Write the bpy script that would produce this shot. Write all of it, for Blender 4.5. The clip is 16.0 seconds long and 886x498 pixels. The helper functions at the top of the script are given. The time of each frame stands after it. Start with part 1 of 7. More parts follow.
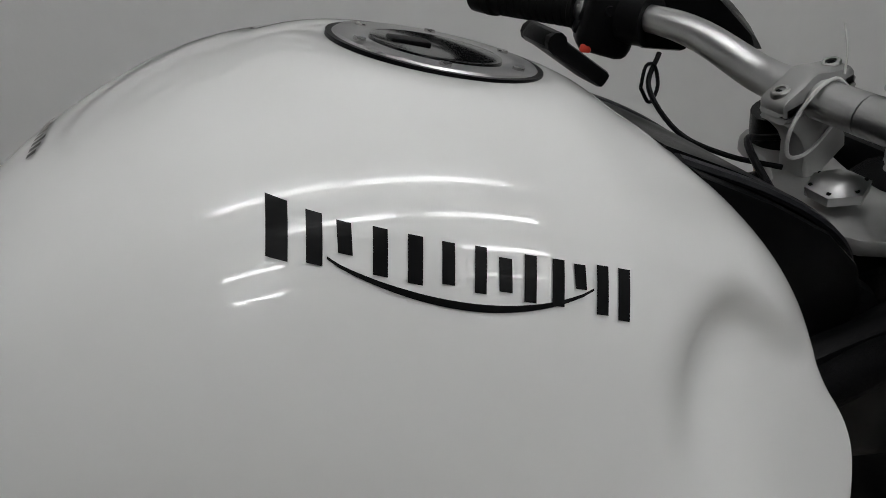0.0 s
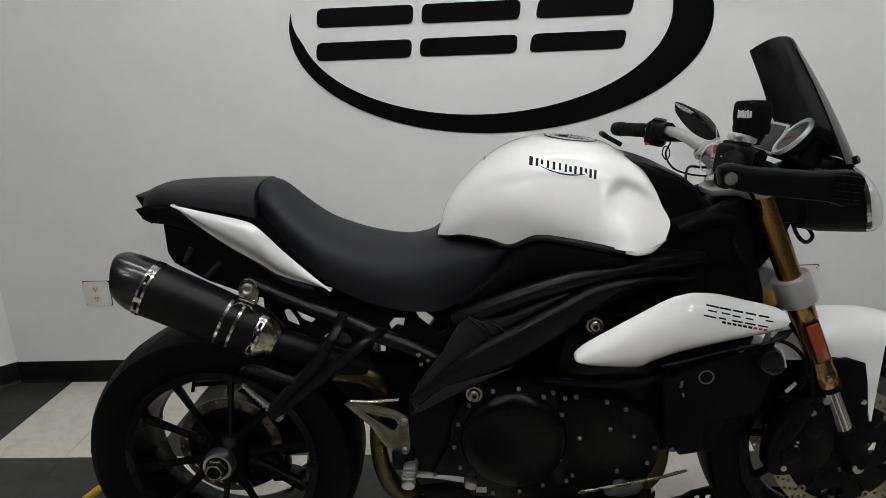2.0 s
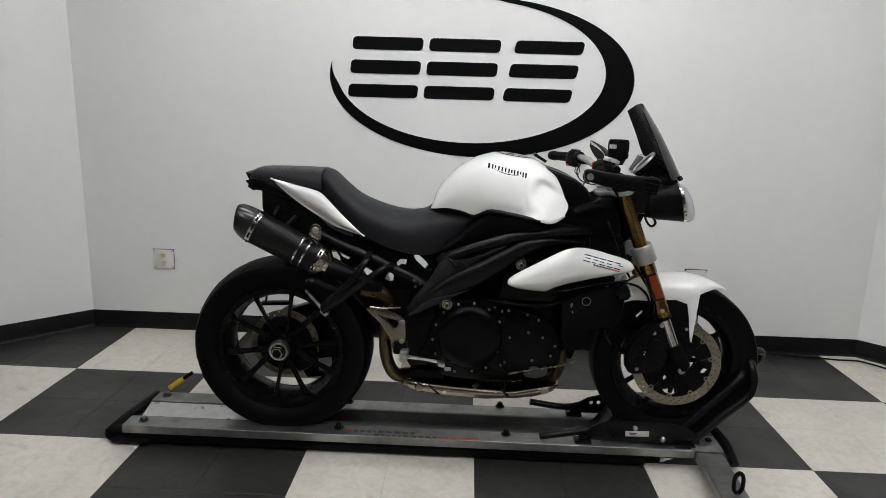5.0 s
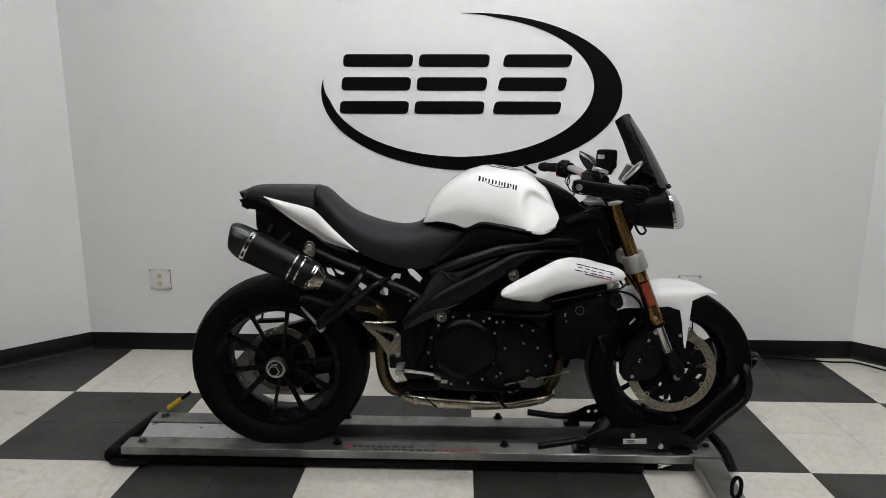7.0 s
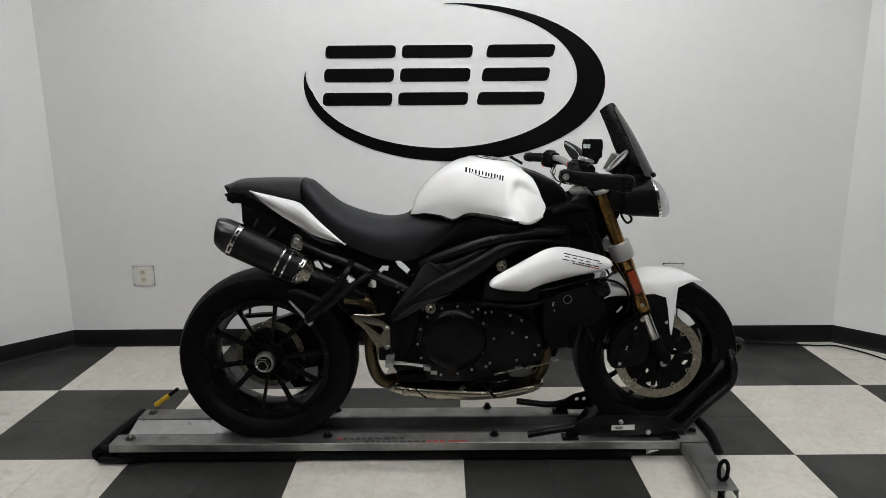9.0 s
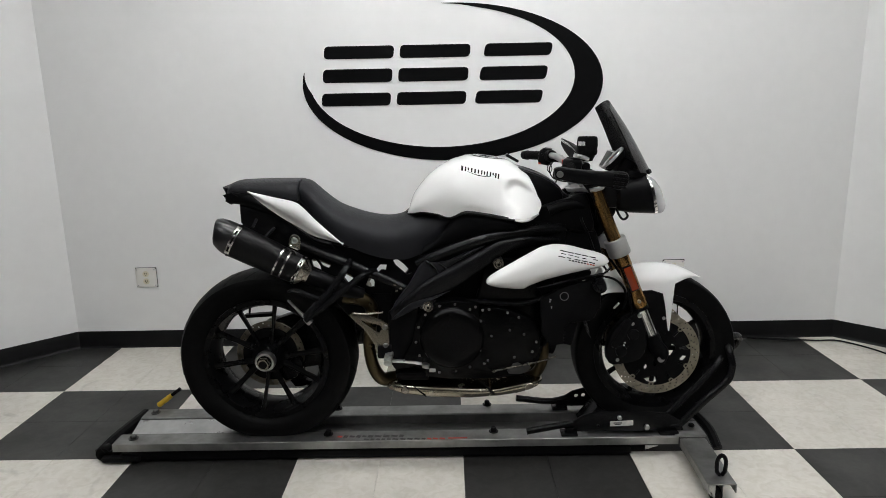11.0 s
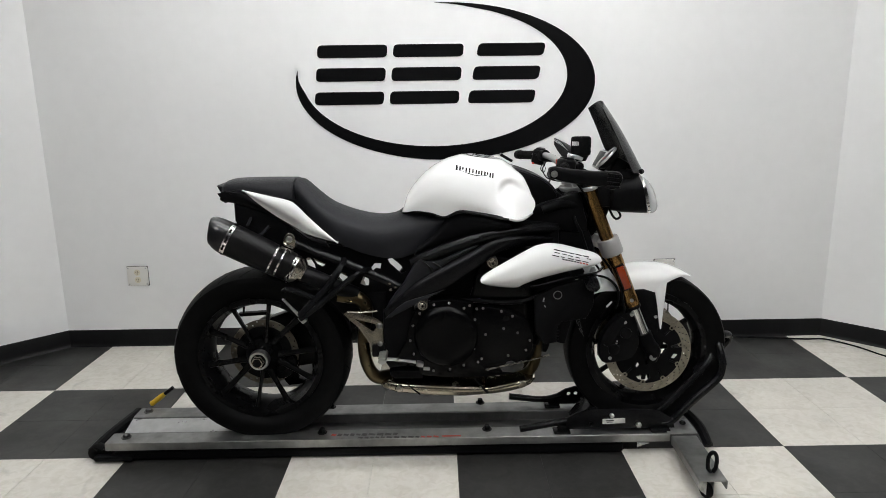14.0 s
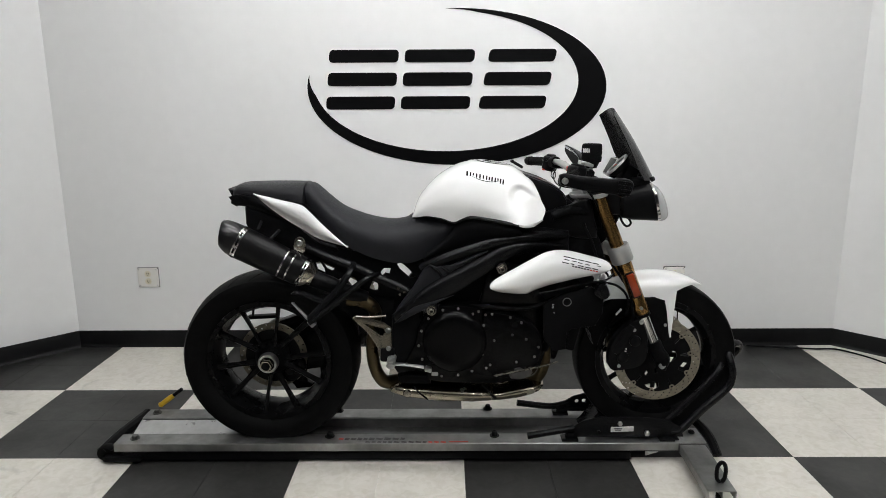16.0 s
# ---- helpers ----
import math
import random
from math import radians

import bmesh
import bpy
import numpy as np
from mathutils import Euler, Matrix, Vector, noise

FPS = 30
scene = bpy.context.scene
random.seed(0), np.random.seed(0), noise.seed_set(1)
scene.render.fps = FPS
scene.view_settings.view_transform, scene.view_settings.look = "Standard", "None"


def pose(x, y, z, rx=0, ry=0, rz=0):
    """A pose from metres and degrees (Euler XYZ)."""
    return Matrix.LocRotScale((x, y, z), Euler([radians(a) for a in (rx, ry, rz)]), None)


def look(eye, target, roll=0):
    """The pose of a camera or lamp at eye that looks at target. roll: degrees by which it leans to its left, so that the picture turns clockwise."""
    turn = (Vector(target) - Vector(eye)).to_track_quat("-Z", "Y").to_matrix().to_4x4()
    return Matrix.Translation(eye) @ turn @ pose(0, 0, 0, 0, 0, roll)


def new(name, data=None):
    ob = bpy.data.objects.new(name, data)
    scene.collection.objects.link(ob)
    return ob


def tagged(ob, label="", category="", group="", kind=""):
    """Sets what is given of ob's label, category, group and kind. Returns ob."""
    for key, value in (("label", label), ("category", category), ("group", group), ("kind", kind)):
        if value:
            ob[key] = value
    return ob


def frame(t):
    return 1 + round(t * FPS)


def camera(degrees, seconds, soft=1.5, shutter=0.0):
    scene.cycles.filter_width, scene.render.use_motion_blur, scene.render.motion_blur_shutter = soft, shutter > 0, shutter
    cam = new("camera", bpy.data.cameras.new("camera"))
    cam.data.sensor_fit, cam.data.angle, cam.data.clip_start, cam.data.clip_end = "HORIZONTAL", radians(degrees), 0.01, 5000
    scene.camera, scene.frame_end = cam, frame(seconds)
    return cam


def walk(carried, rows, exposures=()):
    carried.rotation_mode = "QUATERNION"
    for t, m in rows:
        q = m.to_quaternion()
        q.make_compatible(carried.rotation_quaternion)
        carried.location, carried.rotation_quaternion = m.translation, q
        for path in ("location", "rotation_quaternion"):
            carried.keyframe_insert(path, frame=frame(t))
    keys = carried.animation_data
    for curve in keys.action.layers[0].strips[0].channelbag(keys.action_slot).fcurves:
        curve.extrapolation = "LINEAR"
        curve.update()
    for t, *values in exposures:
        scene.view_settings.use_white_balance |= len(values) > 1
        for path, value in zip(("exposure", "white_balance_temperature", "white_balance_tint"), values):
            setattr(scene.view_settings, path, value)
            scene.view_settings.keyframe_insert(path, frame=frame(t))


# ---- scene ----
cam = camera(67.3, 16.0, soft=0.6)
PATH = [
    (0, (-0.007, -0.226, 1.155), (0.607, 1.421, 0.201), 4.4),
    (0.2, (-0.029, -0.272, 1.162), (0.498, 1.417, 0.231), 3.7),
    (0.5, (-0.098, -0.423, 1.155), (0.455, 1.351, 0.416), 7.1),
    (0.8, (-0.164, -0.613, 1.155), (0.242, 1.216, 0.454), 7.7),
    (1, (-0.162, -0.741, 1.165), (0.175, 1.111, 0.49), 5.9),
    (1.2, (-0.144, -0.872, 1.179), (0.002, 1.035, 0.594), 4.9),
    (1.5, (-0.093, -1.069, 1.19), (-0.123, 0.859, 0.66), 2.7),
    (1.7, (-0.059, -1.151, 1.235), (-0.123, 0.784, 0.736), 2.6),
    (2, (-0.095, -1.312, 1.251), (-0.204, 0.608, 0.703), -2.4),
    (2.2, (-0.132, -1.429, 1.255), (-0.229, 0.504, 0.749), -4.2),
    (2.5, (-0.189, -1.607, 1.269), (-0.164, 0.33, 0.77), -2.2),
    (2.8, (-0.145, -1.729, 1.285), (-0.195, 0.213, 0.807), -3.1),
    (3, (-0.118, -1.821, 1.265), (-0.196, 0.128, 0.823), -2.2),
    (3.2, (-0.086, -1.901, 1.245), (-0.127, 0.038, 0.758), -0.9),
    (5.3, (-0.068, -2.211, 1.266), (-0.13, -0.26, 0.83), 1.8),
    (5.5, (-0.071, -2.208, 1.26), (-0.131, -0.257, 0.826), 1.5),
    (6, (-0.064, -2.218, 1.259), (-0.076, -0.262, 0.842), 1.3),
    (6.5, (-0.057, -2.225, 1.267), (-0.104, -0.266, 0.865), 0.7),
    (7, (-0.052, -2.226, 1.27), (-0.105, -0.268, 0.868), 0.2),
    (7.5, (-0.058, -2.222, 1.273), (-0.121, -0.263, 0.875), -0.6),
    (8, (-0.065, -2.218, 1.274), (-0.112, -0.26, 0.869), -0.1),
    (8.5, (-0.068, -2.223, 1.271), (-0.063, -0.268, 0.85), -0.5),
    (9, (-0.069, -2.228, 1.271), (-0.07, -0.274, 0.843), -0.4),
    (11.5, (-0.036, -2.25, 1.271), (-0.057, -0.297, 0.841), -1.2),
    (12, (-0.037, -2.256, 1.27), (-0.059, -0.302, 0.84), -1.2),
    (12.5, (-0.041, -2.252, 1.27), (-0.044, -0.301, 0.831), -0.8),
    (13, (-0.049, -2.253, 1.267), (-0.057, -0.302, 0.827), -0.3),
    (13.5, (-0.058, -2.254, 1.271), (-0.051, -0.304, 0.827), -0.4),
    (14, (-0.056, -2.254, 1.273), (-0.043, -0.302, 0.84), -0.8),
    (14.5, (-0.052, -2.256, 1.272), (-0.053, -0.303, 0.842), -0.2),
    (15, (-0.06, -2.254, 1.272), (-0.065, -0.299, 0.85), 0.0),
    (15.5, (-0.066, -2.254, 1.272), (-0.086, -0.298, 0.857), 0.2),
    (16, (-0.06, -2.254, 1.278), (-0.072, -0.299, 0.857), -0.3),
]
EXPOSURES = [(0.0, -1.02), (0.5, -1.2), (1.0, -0.92), (1.5, -0.55), (2.0, -0.28), (3.0, -0.14), (5.5, 0.0), (7.5, -0.06), (9.0, -0.03), (11.5, 0.13), (14.0, 0.28), (16.0, 0.23)]
walk(cam, [(t, look(eye, target, roll)) for t, eye, target, roll in PATH], EXPOSURES)

# ---- light ----
world = bpy.data.worlds.new("world")
scene.world = world
world.use_nodes = True
world.node_tree.nodes["Background"].inputs["Color"].default_value = (0.8, 0.85, 0.9, 1)
world.node_tree.nodes["Background"].inputs["Strength"].default_value = 0.05
LAMP = 40.0

# ---- materials ----


def material(name, colour, rough=0.5, metal=0.0, coat=0.0, spec=0.5, grain=0.0, grain_size=40.0, bump=0.0, bump_size=200.0, stain=0.0, stain_size=4.0, rough_var=0.0):
    """A principled material with colour grain, broad stains and fine relief in object space."""
    m = bpy.data.materials.new(name)
    m.use_nodes = True
    nt = m.node_tree
    p = nt.nodes["Principled BSDF"]
    p.inputs["Base Color"].default_value = (*colour, 1)
    p.inputs["Roughness"].default_value = rough
    p.inputs["Metallic"].default_value = metal
    p.inputs["Coat Weight"].default_value = coat
    p.inputs["Coat Roughness"].default_value = 0.03
    p.inputs["Specular IOR Level"].default_value = spec
    co = nt.nodes.new("ShaderNodeTexCoord")

    def noise_node(scale, detail=4.0):
        n = nt.nodes.new("ShaderNodeTexNoise")
        n.inputs["Scale"].default_value = scale
        n.inputs["Detail"].default_value = detail
        nt.links.new(co.outputs["Object"], n.inputs["Vector"])
        return n

    last = None
    for amount, size in ((grain, grain_size), (stain, stain_size)):
        if not amount:
            continue
        n = noise_node(size)
        ramp = nt.nodes.new("ShaderNodeMapRange")
        ramp.inputs["From Min"].default_value, ramp.inputs["From Max"].default_value = 0.3, 0.7
        ramp.inputs["To Min"].default_value, ramp.inputs["To Max"].default_value = 1 - amount, 1 + amount
        nt.links.new(n.outputs["Fac"], ramp.inputs["Value"])
        mix = nt.nodes.new("ShaderNodeVectorMath")
        mix.operation = "SCALE"
        if last is None:
            mix.inputs[0].default_value = colour
        else:
            nt.links.new(last, mix.inputs[0])
        nt.links.new(ramp.outputs["Result"], mix.inputs["Scale"])
        last = mix.outputs["Vector"]
    if last is not None:
        nt.links.new(last, p.inputs["Base Color"])
    if rough_var:
        n = noise_node(stain_size * 3)
        ramp = nt.nodes.new("ShaderNodeMapRange")
        ramp.inputs["From Min"].default_value, ramp.inputs["From Max"].default_value = 0.3, 0.7
        ramp.inputs["To Min"].default_value, ramp.inputs["To Max"].default_value = max(0.02, rough - rough_var), min(1, rough + rough_var)
        nt.links.new(n.outputs["Fac"], ramp.inputs["Value"])
        nt.links.new(ramp.outputs["Result"], p.inputs["Roughness"])
    if bump:
        n = noise_node(bump_size, 3.0)
        b = nt.nodes.new("ShaderNodeBump")
        b.inputs["Strength"].default_value = bump
        b.inputs["Distance"].default_value = 0.002
        nt.links.new(n.outputs["Fac"], b.inputs["Height"])
        nt.links.new(b.outputs["Normal"], p.inputs["Normal"])
    return m


def emitter(name, colour, strength):
    m = bpy.data.materials.new(name)
    m.use_nodes = True
    p = m.node_tree.nodes["Principled BSDF"]
    p.inputs["Base Color"].default_value = (0.8, 0.8, 0.8, 1)
    p.inputs["Emission Color"].default_value = (*colour, 1)
    p.inputs["Emission Strength"].default_value = strength
    return m


def glass(name, colour, rough, alpha):
    m = material(name, colour, rough, spec=0.5)
    m.node_tree.nodes["Principled BSDF"].inputs["Alpha"].default_value = alpha
    return m


# for walls out of view: made dark so the bike's near side reflects little
UNSEEN_DARK = material("unseen wall dark grey", (0.035, 0.035, 0.037), 0.7, grain=0.05)
WALL = material("wall paint", (0.80, 0.80, 0.795), 0.55, grain=0.012, grain_size=18, bump=0.10, bump_size=140, stain=0.02, stain_size=1.3)
CEIL = material("ceiling board", (0.62, 0.62, 0.61), 0.9, grain=0.04, grain_size=60)
BASEB = material("black vinyl base", (0.0040, 0.0040, 0.0044), 0.5, spec=0.2, grain=0.25, grain_size=20)
VINYL = material("black wall vinyl", (0.0020, 0.0020, 0.0023), 0.5, spec=0.06, grain=0.1, grain_size=12)
PAINT = material("white gloss paint", (0.83, 0.83, 0.82), 0.28, coat=1.0, grain=0.006, grain_size=25)
BLACK = material("satin black plastic", (0.0032, 0.0032, 0.0036), 0.36, spec=0.09, grain=0.2, grain_size=60, bump=0.1, bump_size=900, rough_var=0.08)
MATT = material("textured black plastic", (0.0032, 0.0032, 0.0036), 0.5, spec=0.065, grain=0.2, grain_size=80, bump=0.35, bump_size=1400)
FRAMEB = material("black powder coat", (0.0046, 0.0047, 0.0053), 0.27, spec=0.20, grain=0.15, grain_size=50, bump=0.12, bump_size=1500)
ENGINE = material("black engine enamel", (0.0020, 0.0020, 0.0022), 0.20, spec=0.12, grain=0.3, grain_size=30, bump=0.15, bump_size=500, rough_var=0.1)
GLOSSB = material("gloss black", (0.004, 0.004, 0.0045), 0.12, coat=0.15, grain=0.1)
WHEEL = material("satin black cast wheel", (0.0030, 0.0030, 0.0033), 0.28, spec=0.12, grain=0.2, grain_size=50, rough_var=0.06)
RUBBER = material("tyre rubber", (0.0026, 0.0026, 0.0027), 0.52, spec=0.075, grain=0.25, grain_size=30, bump=0.2, bump_size=400, stain=0.15, stain_size=9)
GRIP = material("grip rubber", (0.0040, 0.0040, 0.0040), 0.7, spec=0.12, grain=0.2, grain_size=60, bump=0.4, bump_size=700)
SEAT = material("seat vinyl", (0.0142, 0.0146, 0.0172), 0.46, spec=0.18, grain=0.08, grain_size=30, bump=0.35, bump_size=1100, stain=0.06, stain_size=6)
SEAT2 = material("seat cover vinyl", (0.0128, 0.0130, 0.0152), 0.44, spec=0.22, grain=0.1, grain_size=30, bump=0.45, bump_size=1300)
CLOTH = material("black towelling", (0.0030, 0.0030, 0.0033), 0.95, spec=0.1, grain=0.3, grain_size=300, bump=0.8, bump_size=900)
ALU = material("brushed aluminium", (0.50, 0.50, 0.50), 0.34, 1.0, grain=0.06, grain_size=40, stain=0.06, stain_size=8, rough_var=0.08)
ALUD = material("scuffed aluminium plate", (0.27, 0.27, 0.265), 0.47, 1.0, grain=0.14, grain_size=25, stain=0.42, stain_size=4, rough_var=0.14, bump=0.06, bump_size=300)
ALUT = material("dull dark aluminium", (0.115, 0.115, 0.113), 0.42, 1.0, grain=0.15, grain_size=25, stain=0.3, stain_size=4, rough_var=0.1)
CASTING = material("cast frame grey black", (0.0125, 0.0128, 0.0148), 0.42, spec=0.2, grain=0.1, grain_size=60, bump=0.2, bump_size=1500)
WORN = material("worn satin steel", (0.33, 0.305, 0.26), 0.25, 1.0, grain=0.1, grain_size=25, stain=0.12, stain_size=9, rough_var=0.08)
SILVER = material("silver paint", (0.40, 0.40, 0.395), 0.40, 0.6, grain=0.05, grain_size=60)
BRIGHT = material("bright silver paint", (0.62, 0.62, 0.62), 0.30, 0.7, grain=0.03, grain_size=60)
CHROME = material("polished steel", (0.62, 0.61, 0.60), 0.14, 1.0, grain=0.05, grain_size=30)
STEEL = material("zinc bolt", (0.46, 0.46, 0.45), 0.3, 1.0, grain=0.1, grain_size=200)
BOLT = material("dulled zinc bolt", (0.24, 0.24, 0.235), 0.35, 1.0, grain=0.15, grain_size=200)
HEEL = material("dull satin steel plate", (0.22, 0.20, 0.165), 0.26, 1.0, grain=0.03, grain_size=60, stain=0.05, stain_size=6)
GOLD = material("gold anodised fork", (0.34, 0.195, 0.070), 0.26, 1.0, grain=0.05, grain_size=30)
PIPE = material("heat-tinted stainless", (0.085, 0.066, 0.037), 0.34, 1.0, grain=0.12, grain_size=15, stain=0.25, stain_size=7, rough_var=0.1)
BELLY = material("brushed stainless", (0.42, 0.375, 0.30), 0.22, 1.0, grain=0.05, grain_size=20, stain=0.08, stain_size=5, rough_var=0.1)
DISC = material("brake disc steel", (0.32, 0.29, 0.235), 0.38, 1.0, grain=0.12, grain_size=60, stain=0.1, stain_size=12)
# darker copy of DISC: the shade on the rear disc is in its colour
DISC_SHADED = material("brake disc steel with shade in the colour", (0.15, 0.135, 0.108), 0.42, 1.0, grain=0.15, grain_size=60, stain=0.3, stain_size=12)
AMBER = material("amber reflector", (0.22, 0.030, 0.008), 0.2, coat=0.6, grain=0.15, grain_size=300)
RED = material("red switch", (0.55, 0.04, 0.02), 0.4, grain=0.1, grain_size=60)
REDMARK = material("red print", (0.50, 0.05, 0.03), 0.45, grain=0.05)
INK = material("black print", (0.003, 0.003, 0.0033), 0.3, spec=0.12, grain=0.1)
GREYINK = material("worn grey print", (0.055, 0.05, 0.05), 0.6, grain=0.4, grain_size=120)
WHITEINK = material("white print", (0.62, 0.62, 0.60), 0.6, grain=0.05)
LABEL = material("grey metal label", (0.62, 0.61, 0.58), 0.5, grain=0.1, grain_size=90)
YELLOW = material("yellow plastic", (0.62, 0.40, 0.02), 0.4, grain=0.12, grain_size=50)
PLATE = material("ivory cover plate", (0.72, 0.70, 0.66), 0.35, grain=0.02)
IVORY = material("old ivory socket", (0.66, 0.60, 0.46), 0.4, grain=0.05)
SMOKE = glass("smoked acrylic", (0.006, 0.006, 0.0068), 0.22, 0.93)
SMOKE.node_tree.nodes["Principled BSDF"].inputs["Specular IOR Level"].default_value = 0.22
LENS = glass("clear lamp lens", (0.62, 0.63, 0.64), 0.05, 0.46)
LCD = material("grey display", (0.045, 0.048, 0.045), 0.35, coat=0.05, spec=0.2, grain=0.03)
DIAL = material("pale dial face", (0.030, 0.030, 0.030), 0.4, coat=0.1, spec=0.3, grain=0.03)
MIRROR = material("mirror glass", (0.75, 0.76, 0.77), 0.04, 1.0)
GAP = material("dark gap", (0.004, 0.004, 0.004), 0.9, spec=0.08, grain=0.1)
TUBE = emitter("fluorescent tube", (0.98, 0.988, 0.993), LAMP)
CARBON = material("matt carbon sleeve", (0.0052, 0.0052, 0.0054), 0.34, spec=0.19, grain=0.3, grain_size=260, bump=0.25, bump_size=700)


def carbon_weave():
    """Glossy carbon twill for the silencer end caps."""
    m = material("glossy carbon twill", (0.006, 0.006, 0.0065), 0.28, coat=0.35)
    nt = m.node_tree
    co = nt.nodes["Texture Coordinate"]
    ch = nt.nodes.new("ShaderNodeTexChecker")
    ch.inputs["Scale"].default_value = 260
    ch.inputs["Color1"].default_value = (0.0025, 0.0025, 0.003, 1)
    ch.inputs["Color2"].default_value = (0.009, 0.009, 0.010, 1)
    nt.links.new(co.outputs["Object"], ch.inputs["Vector"])
    nt.links.new(ch.outputs["Color"], nt.nodes["Principled BSDF"].inputs["Base Color"])
    return m


TWILL = carbon_weave()


def tile_material(name, base, fleck, amount, rough):
    """Vinyl composition tile: marbled flecks, a tone of its own for each tile, scuffs in the gloss."""
    m = material(name, base, rough)
    nt = m.node_tree
    p = nt.nodes["Principled BSDF"]
    geo = nt.nodes.new("ShaderNodeNewGeometry")
    info = nt.nodes.new("ShaderNodeObjectInfo")
    fine, broad = nt.nodes.new("ShaderNodeTexNoise"), nt.nodes.new("ShaderNodeTexNoise")
    fine.inputs["Scale"].default_value, fine.inputs["Detail"].default_value, fine.inputs["Distortion"].default_value = 26, 6, 1.2
    broad.inputs["Scale"].default_value, broad.inputs["Detail"].default_value = 3.5, 5
    for n in (fine, broad):
        nt.links.new(geo.outputs["Position"], n.inputs["Vector"])
    ramp = nt.nodes.new("ShaderNodeValToRGB")
    ramp.color_ramp.elements[0].position, ramp.color_ramp.elements[0].color = 0.40, (*base, 1)
    ramp.color_ramp.elements[1].position, ramp.color_ramp.elements[1].color = 0.68, (*fleck, 1)
    nt.links.new(fine.outputs["Fac"], ramp.inputs["Fac"])
    tone = nt.nodes.new("ShaderNodeMapRange")
    tone.inputs["To Min"].default_value, tone.inputs["To Max"].default_value = 1 - amount, 1 + amount
    nt.links.new(info.outputs["Random"], tone.inputs["Value"])
    dirt = nt.nodes.new("ShaderNodeMapRange")
    dirt.inputs["From Min"].default_value, dirt.inputs["From Max"].default_value = 0.3, 0.75
    dirt.inputs["To Min"].default_value, dirt.inputs["To Max"].default_value = 1.06, 0.9
    nt.links.new(broad.outputs["Fac"], dirt.inputs["Value"])
    spots, mark = nt.nodes.new("ShaderNodeTexNoise"), nt.nodes.new("ShaderNodeMapRange")
    spots.inputs["Scale"].default_value, spots.inputs["Detail"].default_value, spots.inputs["Distortion"].default_value = 7, 7, 0.8
    nt.links.new(geo.outputs["Position"], spots.inputs["Vector"])
    mark.inputs["From Min"].default_value, mark.inputs["From Max"].default_value = 0.64, 0.74
    mark.inputs["To Min"].default_value, mark.inputs["To Max"].default_value = 1.0, 0.80
    nt.links.new(spots.outputs["Fac"], mark.inputs["Value"])
    worn = nt.nodes.new("ShaderNodeMath")
    worn.operation = "MULTIPLY"
    nt.links.new(dirt.outputs["Result"], worn.inputs[0])
    nt.links.new(mark.outputs["Result"], worn.inputs[1])
    mul = nt.nodes.new("ShaderNodeMath")
    mul.operation = "MULTIPLY"
    nt.links.new(tone.outputs["Result"], mul.inputs[0])
    nt.links.new(worn.outputs["Value"], mul.inputs[1])
    scale = nt.nodes.new("ShaderNodeVectorMath")
    scale.operation = "SCALE"
    nt.links.new(ramp.outputs["Color"], scale.inputs[0])
    nt.links.new(mul.outputs["Value"], scale.inputs["Scale"])
    nt.links.new(scale.outputs["Vector"], p.inputs["Base Color"])
    gloss = nt.nodes.new("ShaderNodeMapRange")
    gloss.inputs["From Min"].default_value, gloss.inputs["From Max"].default_value = 0.3, 0.7
    gloss.inputs["To Min"].default_value, gloss.inputs["To Max"].default_value = rough - 0.1, rough + 0.12
    nt.links.new(broad.outputs["Fac"], gloss.inputs["Value"])
    nt.links.new(gloss.outputs["Result"], p.inputs["Roughness"])
    return m


TILE_W = tile_material("white vinyl tile", (0.685, 0.657, 0.600), (0.600, 0.568, 0.500), 0.02, 0.36)
TILE_B = tile_material("black vinyl tile", (0.0165, 0.0161, 0.0153), (0.028, 0.0272, 0.0255), 0.06, 0.45)
GROUT = material("dark floor joint", (0.035, 0.034, 0.032), 0.8, grain=0.2)

# ---- mesh tools ----
from mathutils.bvhtree import BVHTree


def part(name, bm, mat, parent=None, label="", smooth=True, angle=0.6):
    """Links a bmesh as one mesh object, under a thing or a part where one is given."""
    bmesh.ops.recalc_face_normals(bm, faces=bm.faces)
    if smooth:
        for f in bm.faces:
            f.smooth = True
        for e in bm.edges:
            if len(e.link_faces) == 2 and e.calc_face_angle(0) > angle:
                e.smooth = False
    me = bpy.data.meshes.new(name)
    bm.to_mesh(me)
    bm.free()
    me.materials.append(mat)
    ob = new(name, me)
    if parent is not None:
        ob.parent = parent
    if label:
        tagged(ob, label=label)
    return ob


def curve(points, n):
    """n points, evenly spaced in parameter, on a Catmull-Rom curve through the given ones."""
    p = [Vector(q) for q in points]
    if len(p) == 2:
        return [p[0].lerp(p[1], i / (n - 1)) for i in range(n)]
    ext = [2 * p[0] - p[1], *p, 2 * p[-1] - p[-2]]
    out = []
    for i in range(n):
        s = i / (n - 1) * (len(p) - 1)
        k = min(int(s), len(p) - 2)
        t = s - k
        a, b, c, d = ext[k : k + 4]
        out.append(0.5 * ((2 * b) + (c - a) * t + (2 * a - 5 * b + 4 * c - d) * t * t + (3 * b - a - 3 * c + d) * t**3))
    return out


def lerp_list(values, n):
    xs = np.linspace(0, len(values) - 1, n)
    return [float(v) for v in np.interp(xs, range(len(values)), values)]


